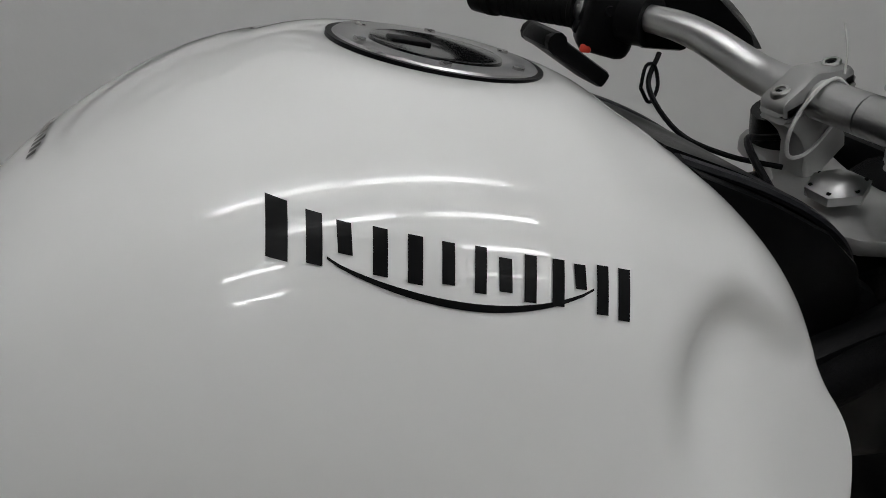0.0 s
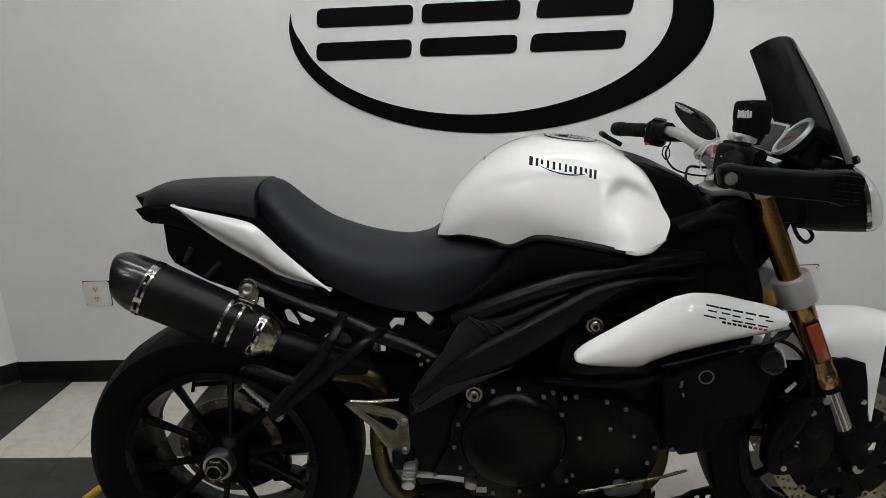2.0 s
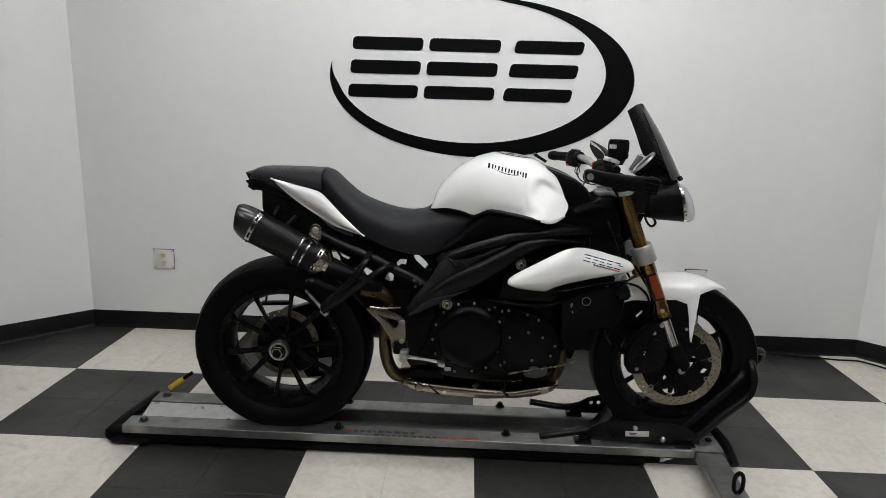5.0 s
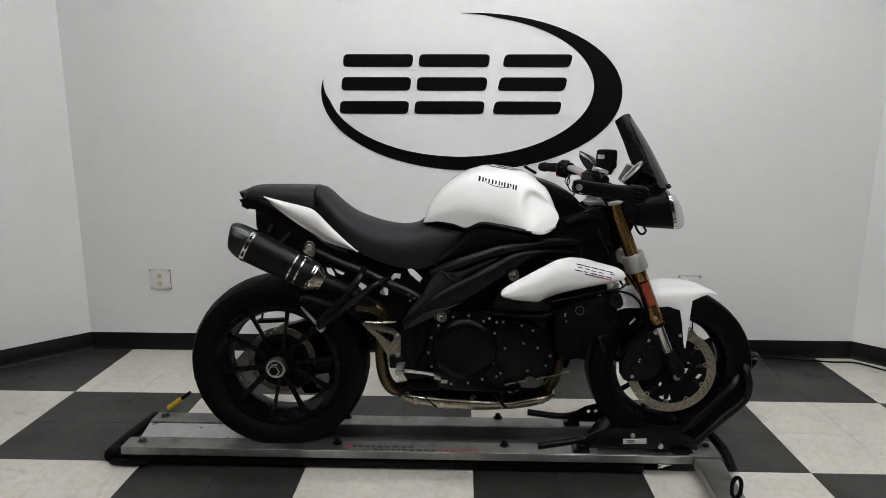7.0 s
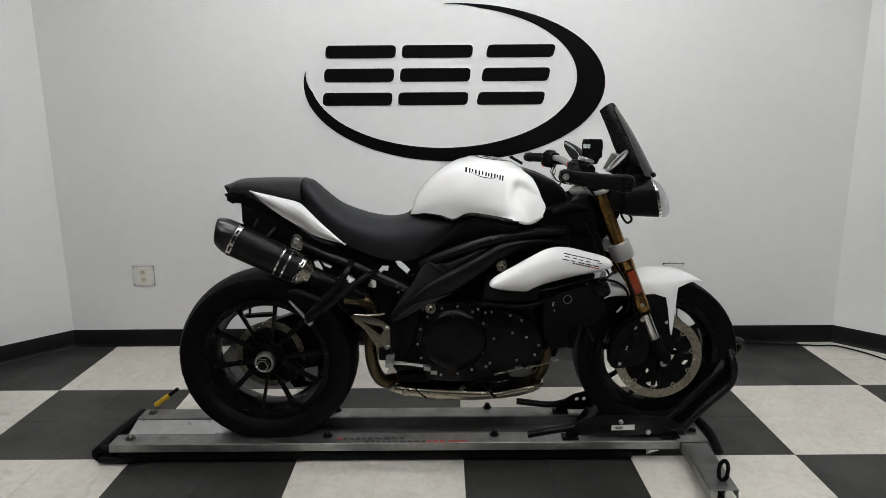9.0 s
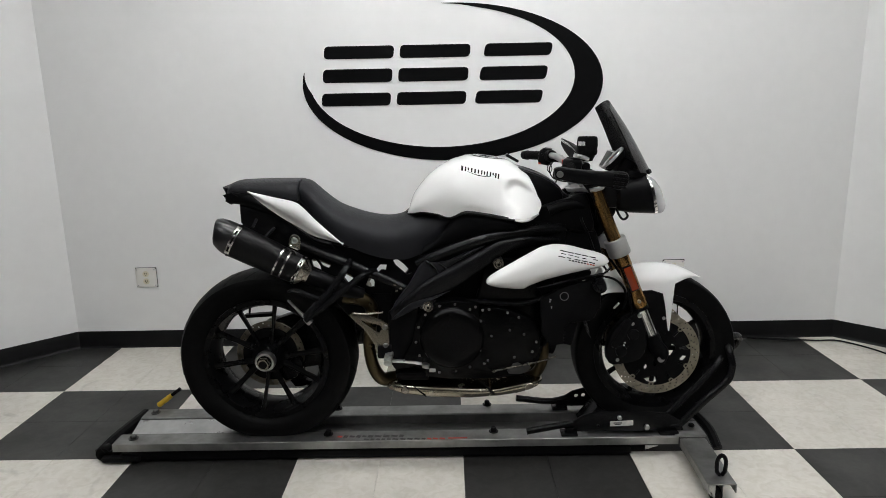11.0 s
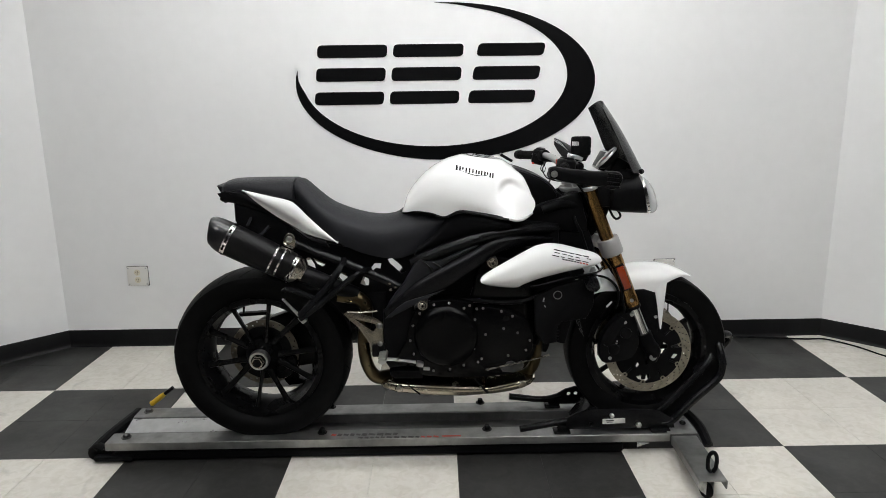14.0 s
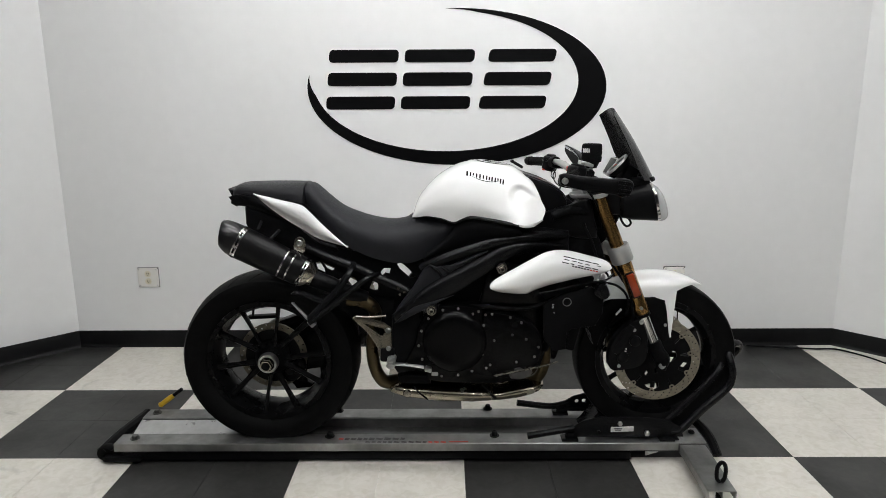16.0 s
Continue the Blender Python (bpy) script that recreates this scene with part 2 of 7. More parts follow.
def rings(bm, loops, closed=True, cap=True):
    """Skins a list of equal loops of points."""
    rows = [[bm.verts.new(p) for p in loop] for loop in loops]
    m = len(rows[0])
    for a, b in zip(rows, rows[1:]):
        for i in range(m if closed else m - 1):
            j = (i + 1) % m
            bm.faces.new((a[i], a[j], b[j], b[i]))
    if cap and closed:
        bm.faces.new(rows[0])
        bm.faces.new(rows[-1][::-1])
    return rows


def tube(points, radius, n=None, seg=10, bm=None, flat=1.0, smooth=True):
    """A round (or flattened) tube along a curve; radius may be a list."""
    bm = bm or bmesh.new()
    n = n or max(2, (len(points) - 1) * 6 + 1)
    path = curve(points, n) if smooth and len(points) > 2 else [Vector(p) for p in points]
    n = len(path)
    rad = lerp_list(radius if isinstance(radius, (list, tuple)) else [radius, radius], n)
    loops = []
    side = None
    for i, p in enumerate(path):
        d = (path[min(i + 1, n - 1)] - path[max(i - 1, 0)]).normalized()
        if side is None:
            up = Vector((0, 0, 1)) if abs(d.z) < 0.9 else Vector((0, 1, 0))
            side = d.cross(up).normalized()
        side = (side - d * side.dot(d)).normalized()
        up = side.cross(d)
        loops.append([p + rad[i] * (side * math.cos(2 * math.pi * k / seg) + flat * up * math.sin(2 * math.pi * k / seg)) for k in range(seg)])
    rings(bm, loops)
    return bm


def lathe(profile, origin, axis, seg=32, bm=None, cap=True):
    """Turns (along, radius) pairs round an axis."""
    bm = bm or bmesh.new()
    axis = Vector(axis).normalized()
    up = Vector((0, 0, 1)) if abs(axis.z) < 0.9 else Vector((1, 0, 0))
    a = axis.cross(up).normalized()
    b = axis.cross(a)
    o = Vector(origin)
    rings(bm, [[o + axis * s + r * (a * math.cos(2 * math.pi * k / seg) + b * math.sin(2 * math.pi * k / seg)) for k in range(seg)] for s, r in profile], cap=cap)
    return bm


def hoop(r_in, r_out, y0, y1, centre, seg=48, bm=None):
    """A flat ring about the y axis."""
    return lathe([(y0, r_in), (y0, r_out), (y1, r_out), (y1, r_in), (y0, r_in)], centre, (0, 1, 0), seg, bm, cap=False)


def box(size, centre, bevel=0.0, rot=(0, 0, 0), seg=2, bm=None):
    bm = bm or bmesh.new()
    m = Matrix.LocRotScale(centre, Euler([radians(a) for a in rot]), size)
    made = bmesh.ops.create_cube(bm, size=1.0, matrix=m)
    if bevel:
        edges = list({e for v in made["verts"] for e in v.link_edges})
        bmesh.ops.bevel(bm, geom=edges, offset=bevel, segments=seg, affect="EDGES", profile=0.5)
    return bm


def plate(outline, y0, y1, bevel=0.0, smooth=0, bm=None, seg=2):
    """An (x, z) outline drawn through y0..y1; smooth > 0 rounds the outline with that many points."""
    bm = bm or bmesh.new()
    pts = [Vector((x, 0, z)) for x, z in outline]
    if smooth:
        ring = curve([pts[-1], *pts, pts[0], pts[1]], (len(pts) + 2) * smooth + 1)
        pts = ring[smooth : smooth + len(pts) * smooth]
    lo = [bm.verts.new((p.x, y0, p.z)) for p in pts]
    hi = [bm.verts.new((p.x, y1, p.z)) for p in pts]
    m = len(pts)
    fs = [bm.faces.new(lo), bm.faces.new(hi[::-1])]
    edges = list(fs[0].edges) + list(fs[1].edges)
    for i in range(m):
        j = (i + 1) % m
        bm.faces.new((lo[i], hi[i], hi[j], lo[j]))
    if bevel:
        bmesh.ops.recalc_face_normals(bm, faces=bm.faces)
        bmesh.ops.bevel(bm, geom=edges, offset=bevel, segments=seg, affect="EDGES", profile=0.5)
    return bm


def holed(outline, holes, y0, y1, bevel=0.0):
    """A plate with real openings through it; outlines as (x, z)."""
    bm = bmesh.new()
    edges = []
    for loop in (outline, *holes):
        vs = [bm.verts.new((x, y0, z)) for x, z in loop]
        edges += [bm.edges.new((vs[i], vs[(i + 1) % len(vs)])) for i in range(len(vs))]
    bmesh.ops.triangle_fill(bm, use_beauty=True, use_dissolve=False, edges=edges)
    faces = list(bm.faces)
    made = bmesh.ops.extrude_face_region(bm, geom=faces)
    for v in (g for g in made["geom"] if isinstance(g, bmesh.types.BMVert)):
        v.co.y = y1
    bmesh.ops.recalc_face_normals(bm, faces=bm.faces)
    if bevel:
        rim = [e for e in bm.edges if len(e.link_faces) == 2 and e.calc_face_angle(0) > 1.2 and abs(e.verts[0].co.y - e.verts[1].co.y) < 1e-6]
        bmesh.ops.bevel(bm, geom=rim, offset=bevel, segments=2, affect="EDGES", profile=0.5)
    return bm


def patch(upper, lower, depth, nu=24, nv=10, thick=0.004):
    """A bulged panel between an upper and a lower edge, (x, z) each; depth(u, v) gives y. It has thickness."""
    up, lo = curve([(x, 0, z) for x, z in upper], nu), curve([(x, 0, z) for x, z in lower], nu)
    bm = bmesh.new()
    grid = []
    for i in range(nu):
        row = []
        for j in range(nv):
            v = j / (nv - 1)
            p = up[i].lerp(lo[i], v)
            row.append(bm.verts.new((p.x, depth(i / (nu - 1), v), p.z)))
        grid.append(row)
    for i in range(nu - 1):
        for j in range(nv - 1):
            bm.faces.new((grid[i][j], grid[i + 1][j], grid[i + 1][j + 1], grid[i][j + 1]))
    bmesh.ops.remove_doubles(bm, verts=bm.verts, dist=0.0003)
    bmesh.ops.recalc_face_normals(bm, faces=bm.faces)
    if thick:
        bmesh.ops.solidify(bm, geom=bm.faces, thickness=thick)
    return bm


def thing(name, label, category, at=(0, 0, 0), group=""):
    ob = new(name)
    ob.location = at
    ob.empty_display_size = 0.1
    bpy.context.view_layer.update()
    return tagged(ob, label, category, group)


def setting(name, bm, mat, label, category, smooth=False):
    return tagged(part(name, bm, mat, None, "", smooth), label, category, kind="structure")


def sstep(a, b, x):
    t = min(1.0, max(0.0, (x - a) / (b - a)))
    return t * t * (3 - 2 * t)

# ---- the room ----
WALL_Y, XL, XR = 1.18, -2.06, 2.02
HIGH = 3.0
SIDE_L, SIDE_R, BACK = -3.4, 3.4, -6.8


def wall(name, a, b, label, mat):
    """A wall from a to b in plan, 12 cm thick, its inner face on the line."""
    a, b = Vector((*a, 0)), Vector((*b, 0))
    d = (b - a).normalized()
    out = Vector((-d.y, d.x, 0)) * 0.12
    bm = bmesh.new()
    rings(bm, [[p + Vector((0, 0, z)) for p in (a, b, b + out, a + out)] for z in (0, HIGH)])
    return setting(name, bm, mat, label, "wall")


def baseboard(a, b):
    """A black cove base with a rounded top, fixed to the wall from a to b."""
    a, b = Vector((*a, 0)), Vector((*b, 0))
    d = (b - a).normalized()
    out = Vector((d.y, -d.x, 0))
    prof = [(0.0, 0.0), (0.012, 0.0), (0.006, 0.008), (0.004, 0.02), (0.004, 0.089), (0.002, 0.093), (0.0, 0.093)]
    bm = bmesh.new()
    rings(bm, [[p + out * s + Vector((0, 0, z)) for s, z in prof] for p in (a, b)])
    return setting("baseboard", bm, BASEB, "black vinyl cove base along the foot of the wall", "baseboard", True)


CORNERS = [(SIDE_L, BACK), (SIDE_L, WALL_Y - (XL - SIDE_L)), (XL, WALL_Y), (XR, WALL_Y), (SIDE_R, WALL_Y - (SIDE_R - XR)), (SIDE_R, BACK)]
NAMES = ["wall_west", "wall_northwest", "wall_north", "wall_northeast", "wall_east"]
# west, east and south walls are unseen, added dark to hold back fill light
for i, nm in enumerate(NAMES):
    wall(nm, CORNERS[i], CORNERS[i + 1], "painted plaster wall with a black base, dark where unseen", WALL if "north" in nm else UNSEEN_DARK)
    baseboard(CORNERS[i], CORNERS[i + 1])
wall("wall_south", CORNERS[-1], CORNERS[0], "unseen wall closing the room, dark to keep reflections low", UNSEEN_DARK)
ceiling_bm = box((SIDE_R - SIDE_L + 0.3, WALL_Y - BACK + 0.3, 0.1), ((SIDE_L + SIDE_R) / 2, (WALL_Y + BACK) / 2, HIGH + 0.05))
setting("ceiling", ceiling_bm, CEIL, "plain off-white ceiling board above the bay", "ceiling")
floor_bm = box((SIDE_R - SIDE_L + 0.3, WALL_Y - BACK + 0.3, 0.1), ((SIDE_L + SIDE_R) / 2, (WALL_Y + BACK) / 2, -0.054))
FLOOR = setting("floor", floor_bm, GROUT, "black and white checkerboard vinyl tile floor", "floor")


def ceiling_light(x, y):
    lamp = thing("ceiling_light", "white twin-tube fluorescent batten fixed to the ceiling", "ceiling light", (x, y, HIGH), "fluorescent battens")
    bm = bmesh.new()
    rings(bm, [[Vector((s, yy, zz)) for yy, zz in ((-0.07, 0), (-0.05, -0.05), (0.05, -0.05), (0.07, 0))] for s in (-0.62, 0.62)])
    part("housing", bm, SILVER, lamp, "white sheet-metal housing", False)
    for s in (-0.045, 0.045):
        part("tube", tube([(-0.59, s, -0.072), (0.59, s, -0.072)], 0.017, seg=10, smooth=False), TUBE, lamp, "lit fluorescent tube")
        for e in (-0.6, 0.6):
            part("lamp_holder", box((0.02, 0.03, 0.05), (e, s, -0.07), 0.004), PLATE, lamp)
    return lamp


for x, y in ((-0.62, -0.15), (0.68, -0.15), (-0.25, -1.35), (1.15, -1.35), (-1.5, -2.6), (1.6, -2.6), (-1.8, -3.9), (1.9, -3.9)):
    ceiling_light(x, y)


def wall_logo():
    """A black crescent ring round three slanted slotted blocks, flat on the wall."""
    logo = thing("wall_emblem", "black vinyl crescent ring and slanted bars on the white wall", "wall emblem", (0, WALL_Y, 0))
    y0, y1 = -0.0005, -0.0035
    bm = bmesh.new()
    co, ao, bo = Vector((-0.008, 1.363)), 0.749, 0.382
    ci, ai, bi = Vector((-0.063, 1.3925)), 0.663, 0.342
    loops = []
    n = 120
    for i in range(n + 1):
        a = radians(170 + (454 - 170) * i / n)
        o = co + Vector((ao * math.cos(a), bo * math.sin(a)))
        d = (co - o).normalized()
        # where the ray from o towards the outer centre meets the inner ellipse
        q = o - ci
        qa = (d.x / ai) ** 2 + (d.y / bi) ** 2
        qb = 2 * (q.x * d.x / ai**2 + q.y * d.y / bi**2)
        qc = (q.x / ai) ** 2 + (q.y / bi) ** 2 - 1
        disc = max(0.0, qb * qb - 4 * qa * qc)
        t = (-qb - math.sqrt(disc)) / (2 * qa)
        t = max(0.002, t) * min(1.0, 0.05 + i / 7, 0.05 + (n - i) / 6)
        k = o + d * t
        loops.append([Vector((o.x, y0, o.y)), Vector((o.x, y1, o.y)), Vector((k.x, y1, k.y)), Vector((k.x, y0, k.y))])
    rings(bm, loops)
    part("crescent", bm, VINYL, logo, "tapering black crescent ring", False)

    def block(x0, x1, slant):
        z0 = 1.262
        for a, b in ((1.490, 1.551), (1.376, 1.441), (z0, 1.325)):
            pts = [(x0 + slant * (a - z0), a), (x1 + slant * (a - z0), a), (x1 + slant * (b - z0), b), (x0 + slant * (b - z0), b)]
            soft_pts = []
            for k in range(4):
                o, p, q = Vector(pts[k]), Vector(pts[k - 1]), Vector(pts[(k + 1) % 4])
                u, v = (p - o).normalized() * 0.022, (q - o).normalized() * 0.022
                soft_pts += [tuple(o + u * (1 - t) ** 2 + v * t**2) for t in (0, 0.25, 0.5, 0.75, 1)]
            part("bar", plate(soft_pts, y1, y0), VINYL, logo, "slanted black bar", False)

    block(-0.668, -0.322, 0.10)
    block(-0.292, 0.056, 0.10)
    block(0.100, 0.433, 0.20)
    return logo


wall_logo()


def outlet(x, z, plug):
    o = thing("power_outlet", "white power outlet plate with ivory sockets" + (" and a plug" if plug else ""), "power outlet", (x, WALL_Y, z), "wall outlets")
    # dark backing a little wider than the plate, drawn as its thin shadow
    part("back_box", box((0.1145, 0.006, 0.1095) if plug else (0.1125, 0.006, 0.1075), (0.0, -0.002, 0.0), 0.003), GAP, o, "dark backing that draws the shadow edge round the plate", False)
    chamfered = [(-0.055, -0.045), (-0.048, -0.052), (0.048, -0.052), (0.055, -0.045), (0.055, 0.045), (0.048, 0.052), (-0.048, 0.052), (-0.055, 0.045)]
    part("cover_plate", plate(chamfered, -0.010, -0.003, 0.002), PLATE, o, "off-white cover plate")
    for s in (-0.02, 0.02):
        part("socket", lathe([(0, 0.0), (0, 0.0165), (-0.0025, 0.0165), (-0.003, 0.0)], (0, -0.0095, s), (0, 1, 0), 20), IVORY, o, "ivory socket face")
        for k in (-0.005, 0.005):
            part("slot", box((0.0026, 0.002, 0.008), (k, -0.0125, s + 0.003)), GAP, o, smooth=False)
        part("slot", lathe([(0, 0.0), (0, 0.0026), (0.001, 0.0026), (0.001, 0.0)], (0, -0.0125, s - 0.007), (0, 1, 0), 10), GAP, o, smooth=False)
    for sx, sz in ((-0.046, -0.043), (0.046, -0.043), (-0.046, 0.043), (0.046, 0.043)):
        part("screw", lathe([(0, 0.0), (0, 0.004), (-0.002, 0.003), (-0.002, 0.0)], (sx, -0.0095, sz), (0, 1, 0), 10), STEEL, o)
    if plug:
        part("plug", box((0.024, 0.035, 0.028), (0.012, -0.028, -0.022), 0.006), BLACK, o, "black moulded plug")
        part("cord", tube([(0.012, -0.045, -0.022), (0.015, -0.06, -0.05), (0.02, -0.04, -0.15), (0.03, -0.025, -0.28), (0.04, -0.02, -z + 0.006)], 0.0035, seg=8), BLACK, o, "black power cord")
    return o


outlet(-1.652, 0.391, False)
outlet(1.143, 0.386, True)
cord = part("extension_cord", tube([(1.55, 1.155, 0.006), (1.70, 1.130, 0.006), (1.80, 1.114, 0.006), (1.90, 1.099, 0.006), (1.99, 1.097, 0.006), (2.052, 1.042, 0.006), (2.106, 0.962, 0.006), (2.150, 0.860, 0.006), (2.24, 0.70, 0.006), (2.40, 0.55, 0.006)], 0.0042, seg=8), BLACK)
tagged(cord, "thin black extension cord lying on the floor by the wall", "cord")

# ---- the dolly under the motorcycle ----
YC = 0.09


def bolt_head(parent, x, y, z, r, mat, axis=(0, 0, 1), h=None, name="bolt"):
    h = h or r * 0.9
    return part(name, lathe([(0, 0.0), (0, r), (h * 0.8, r), (h, r * 0.75), (h, 0.0)], (x, y, z), axis, 6), mat, parent, "", True, 0.4)


def dolly():
    d = thing("motorcycle_dolly", "long scuffed aluminium motorcycle dolly with two rails on casters", "dolly", (0, YC, 0))
    # rails: bent plates with a lip towards the outside and a wall down into the trough
    for s in (-1, 1):
        prof = [(0.150, 0.052), (0.150, 0.0798), (0.1488, 0.081), (0.075, 0.081), (0.072, 0.079), (0.072, 0.077), (0.144, 0.077), (0.146, 0.074), (0.146, 0.052)]
        x1 = 0.775 if s < 0 else 0.86
        ends = (-1.275 if s < 0 else -1.262, x1)
        bm = bmesh.new()
        rings(bm, [[Vector((x, s * (yy - (0.015 if s < 0 else 0.0)), z)) for yy, z in prof] for x in ends])
        part("rail", bm, ALUD, d, "scuffed aluminium rail with worn upper face", True, 0.5)
        bm = bmesh.new()
        rings(bm, [[Vector((x, s * (yy - (0.015 if s < 0 else 0.0)), z)) for yy, z in ((0.0719, 0.0785), (0.060, 0.040), (0.056, 0.040), (0.067, 0.0785))] for x in (ends[0] + 0.002, ends[1] - 0.002)])
        part("trough_wall", bm, ALUT, d, "dull aluminium wall of the wheel trough", True, 0.5)
        if s > 0:
            # slanted trough face in brighter metal, which stands in for reflected lamp light
            bm = bmesh.new()
            rings(bm, [[Vector((x, yy, z)) for yy, z in ((0.074, 0.0785), (-0.030, 0.0520), (-0.030, 0.0490), (0.074, 0.0755))] for x in (ends[0], -0.62)])
            part("loading_plate", bm, ALU, d, "sloping trough face, lamp reflection put in as brighter aluminium", True, 0.5)
        part("skid", box((1.98, 0.05, 0.034) if s > 0 else (1.86, 0.05, 0.030), (-0.26, 0.108, 0.026) if s > 0 else (-0.32, -0.098, 0.024), 0.004), BLACK, d, "black steel bar under the rail")
    part("trough", box((2.0, 0.13, 0.006), (-0.24, -0.004, 0.046), 0.002), ALUT, d, "grey aluminium wheel trough")
    # end bar and its feet
    part("end_bar", tube([(-1.28, 0.16, 0.058), (-1.315, -0.02, 0.05), (-1.335, -0.11, 0.034)], 0.022, seg=10, n=8), BLACK, d, "black steel end bar")
    bm = bmesh.new()
    rings(bm, [[Vector((x, y, z)) for x, z in ((-1.335 + 0.06 * k, 0.050 - 0.012 * (1 - k)), (-1.262, 0.050), (-1.262, 0.016), (-1.335 + 0.06 * k, 0.012))] for y, k in ((-0.115, 0.0), (0.15, 0.8))])
    part("end_shield", bm, MATT, d, "black sheet closing the loading end", False)
    part("foot", lathe([(-0.02, 0.0), (-0.02, 0.026), (-0.014, 0.03), (0.014, 0.03), (0.02, 0.026), (0.02, 0.0)], (-1.325, -0.095, 0.030), (0, 1, 0), 20), RUBBER, d, "black rubber roller")
    part("end_plate", box((0.14, 0.08, 0.02), (-1.25, -0.10, 0.02), 0.006), BLACK, d)
    # cross plate and outrigger at the front end
    part("corner_plate", plate([(0.765, 0.0815), (0.872, 0.0815), (0.872, 0.0875), (0.765, 0.0875)], -0.14, -0.03, 0.001), ALUD, d, "aluminium corner plate")
    bm = bmesh.new()
    sec = [(-0.046, 0.0), (-0.046, 0.028), (-0.043, 0.031), (0.043, 0.031), (0.046, 0.028), (0.046, 0.0), (0.042, 0.0), (0.042, 0.027), (-0.042, 0.027), (-0.042, 0.0)]
    rings(bm, [[Vector((cx + a, yy, 0.046 + z)) for a, z in sec] for cx, yy in ((0.824, -0.142), (0.812, -0.435))])
    part("outrigger", bm, ALUD, d, "aluminium channel arm reaching out sideways", True, 0.5)
    part("strut", tube([(0.835, 0.06, 0.110), (0.880, 0.02, 0.098), (0.915, -0.05, 0.066), (0.926, -0.12, 0.024)], [0.016, 0.019, 0.020, 0.018], seg=8, flat=0.8), MATT, d, "curved black steel strut")
    ring_bm = tube([(0.822, -0.385, 0.078), (0.812, -0.385, 0.095), (0.812, -0.385, 0.132), (0.825, -0.385, 0.148), (0.838, -0.385, 0.132), (0.838, -0.385, 0.095), (0.828, -0.385, 0.078)], 0.0068, seg=8)
    part("tie_ring", ring_bm, BLACK, d, "black oval tie-down ring")
    caster = part("caster", box((0.045, 0.05, 0.004), (0.815, -0.405, 0.072), 0.001), STEEL, d, "swivel caster with zinc fork")
    part("wheel", lathe([(-0.011, 0.0), (-0.011, 0.022), (-0.007, 0.0265), (0.007, 0.0265), (0.011, 0.022), (0.011, 0.0)], (0.803, -0.405, 0.0265), (0.95, 0.3, 0), 24), RUBBER, caster, "black caster wheel")
    for s in (-1, 1):
        part("fork_plate", box((0.003, 0.03, 0.05), (0.805 + s * 0.0145, -0.405 + s * 0.005, 0.045), 0.001, (0, 0, 17)), STEEL, caster)
    part("axle", lathe([(-0.018, 0.0), (-0.018, 0.005), (0.018, 0.005), (0.018, 0.0)], (0.803, -0.405, 0.0265), (0.95, 0.3, 0), 8), STEEL, caster)
    for x, y, m, h in ((-1.216, -0.09, ALUT, 0.014), (-1.222, 0.118, ALUT, 0.014), (-0.497, -0.08, BLACK, 0.018), (-0.495, 0.13, BLACK, 0.018), (0.113, -0.076, BLACK, 0.018), (0.102, 0.148, BLACK, 0.018), (0.843, -0.07, BLACK, 0.016)):
        b = bolt_head(d, x, y, 0.081, 0.0115, m, h=h, name="bolt" if m is ALUT else "plug")
        part("washer", lathe([(0, 0.0), (0, 0.018), (0.002, 0.018), (0.002, 0.0)], (x, y, 0.0812), (0, 0, 1), 16), m, b)
    # worn print on the near rail: plain bars
    x = -0.46
    random.seed(4)
    for i in range(10):
        w = random.uniform(0.014, 0.026)
        part("printed_bar", box((w, 0.012 + 0.004 * (i % 2), 0.0008), (x + w / 2, -0.100, 0.0816), 0, (0, 0, -14)), GREYINK if i else REDMARK, d, smooth=False)
        x += w + 0.006
    x = -0.36
    for i in range(13):
        w = random.uniform(0.012, 0.022)
        part("printed_bar", box((w, 0.010, 0.0008), (x + w / 2, -0.124, 0.0816), 0, (0, 0, -14)), GREYINK if i < 10 else REDMARK, d, smooth=False)
        x += w + 0.006
    part("printed_bar", box((0.07, 0.007, 0.0008), (-0.02, -0.122, 0.0816)), REDMARK, d, smooth=False)
    part("pin_tab", plate([(0.655, 0.036), (0.70, 0.050), (0.655, 0.052)], -0.142, -0.138), STEEL, d, "small zinc tab with a bolt")
    bolt_head(d, 0.664, -0.143, 0.046, 0.006, STEEL, (0, -1, 0))
    tagged(d, label="long scuffed aluminium dolly with two rails and an outrigger")
    return d


dolly()


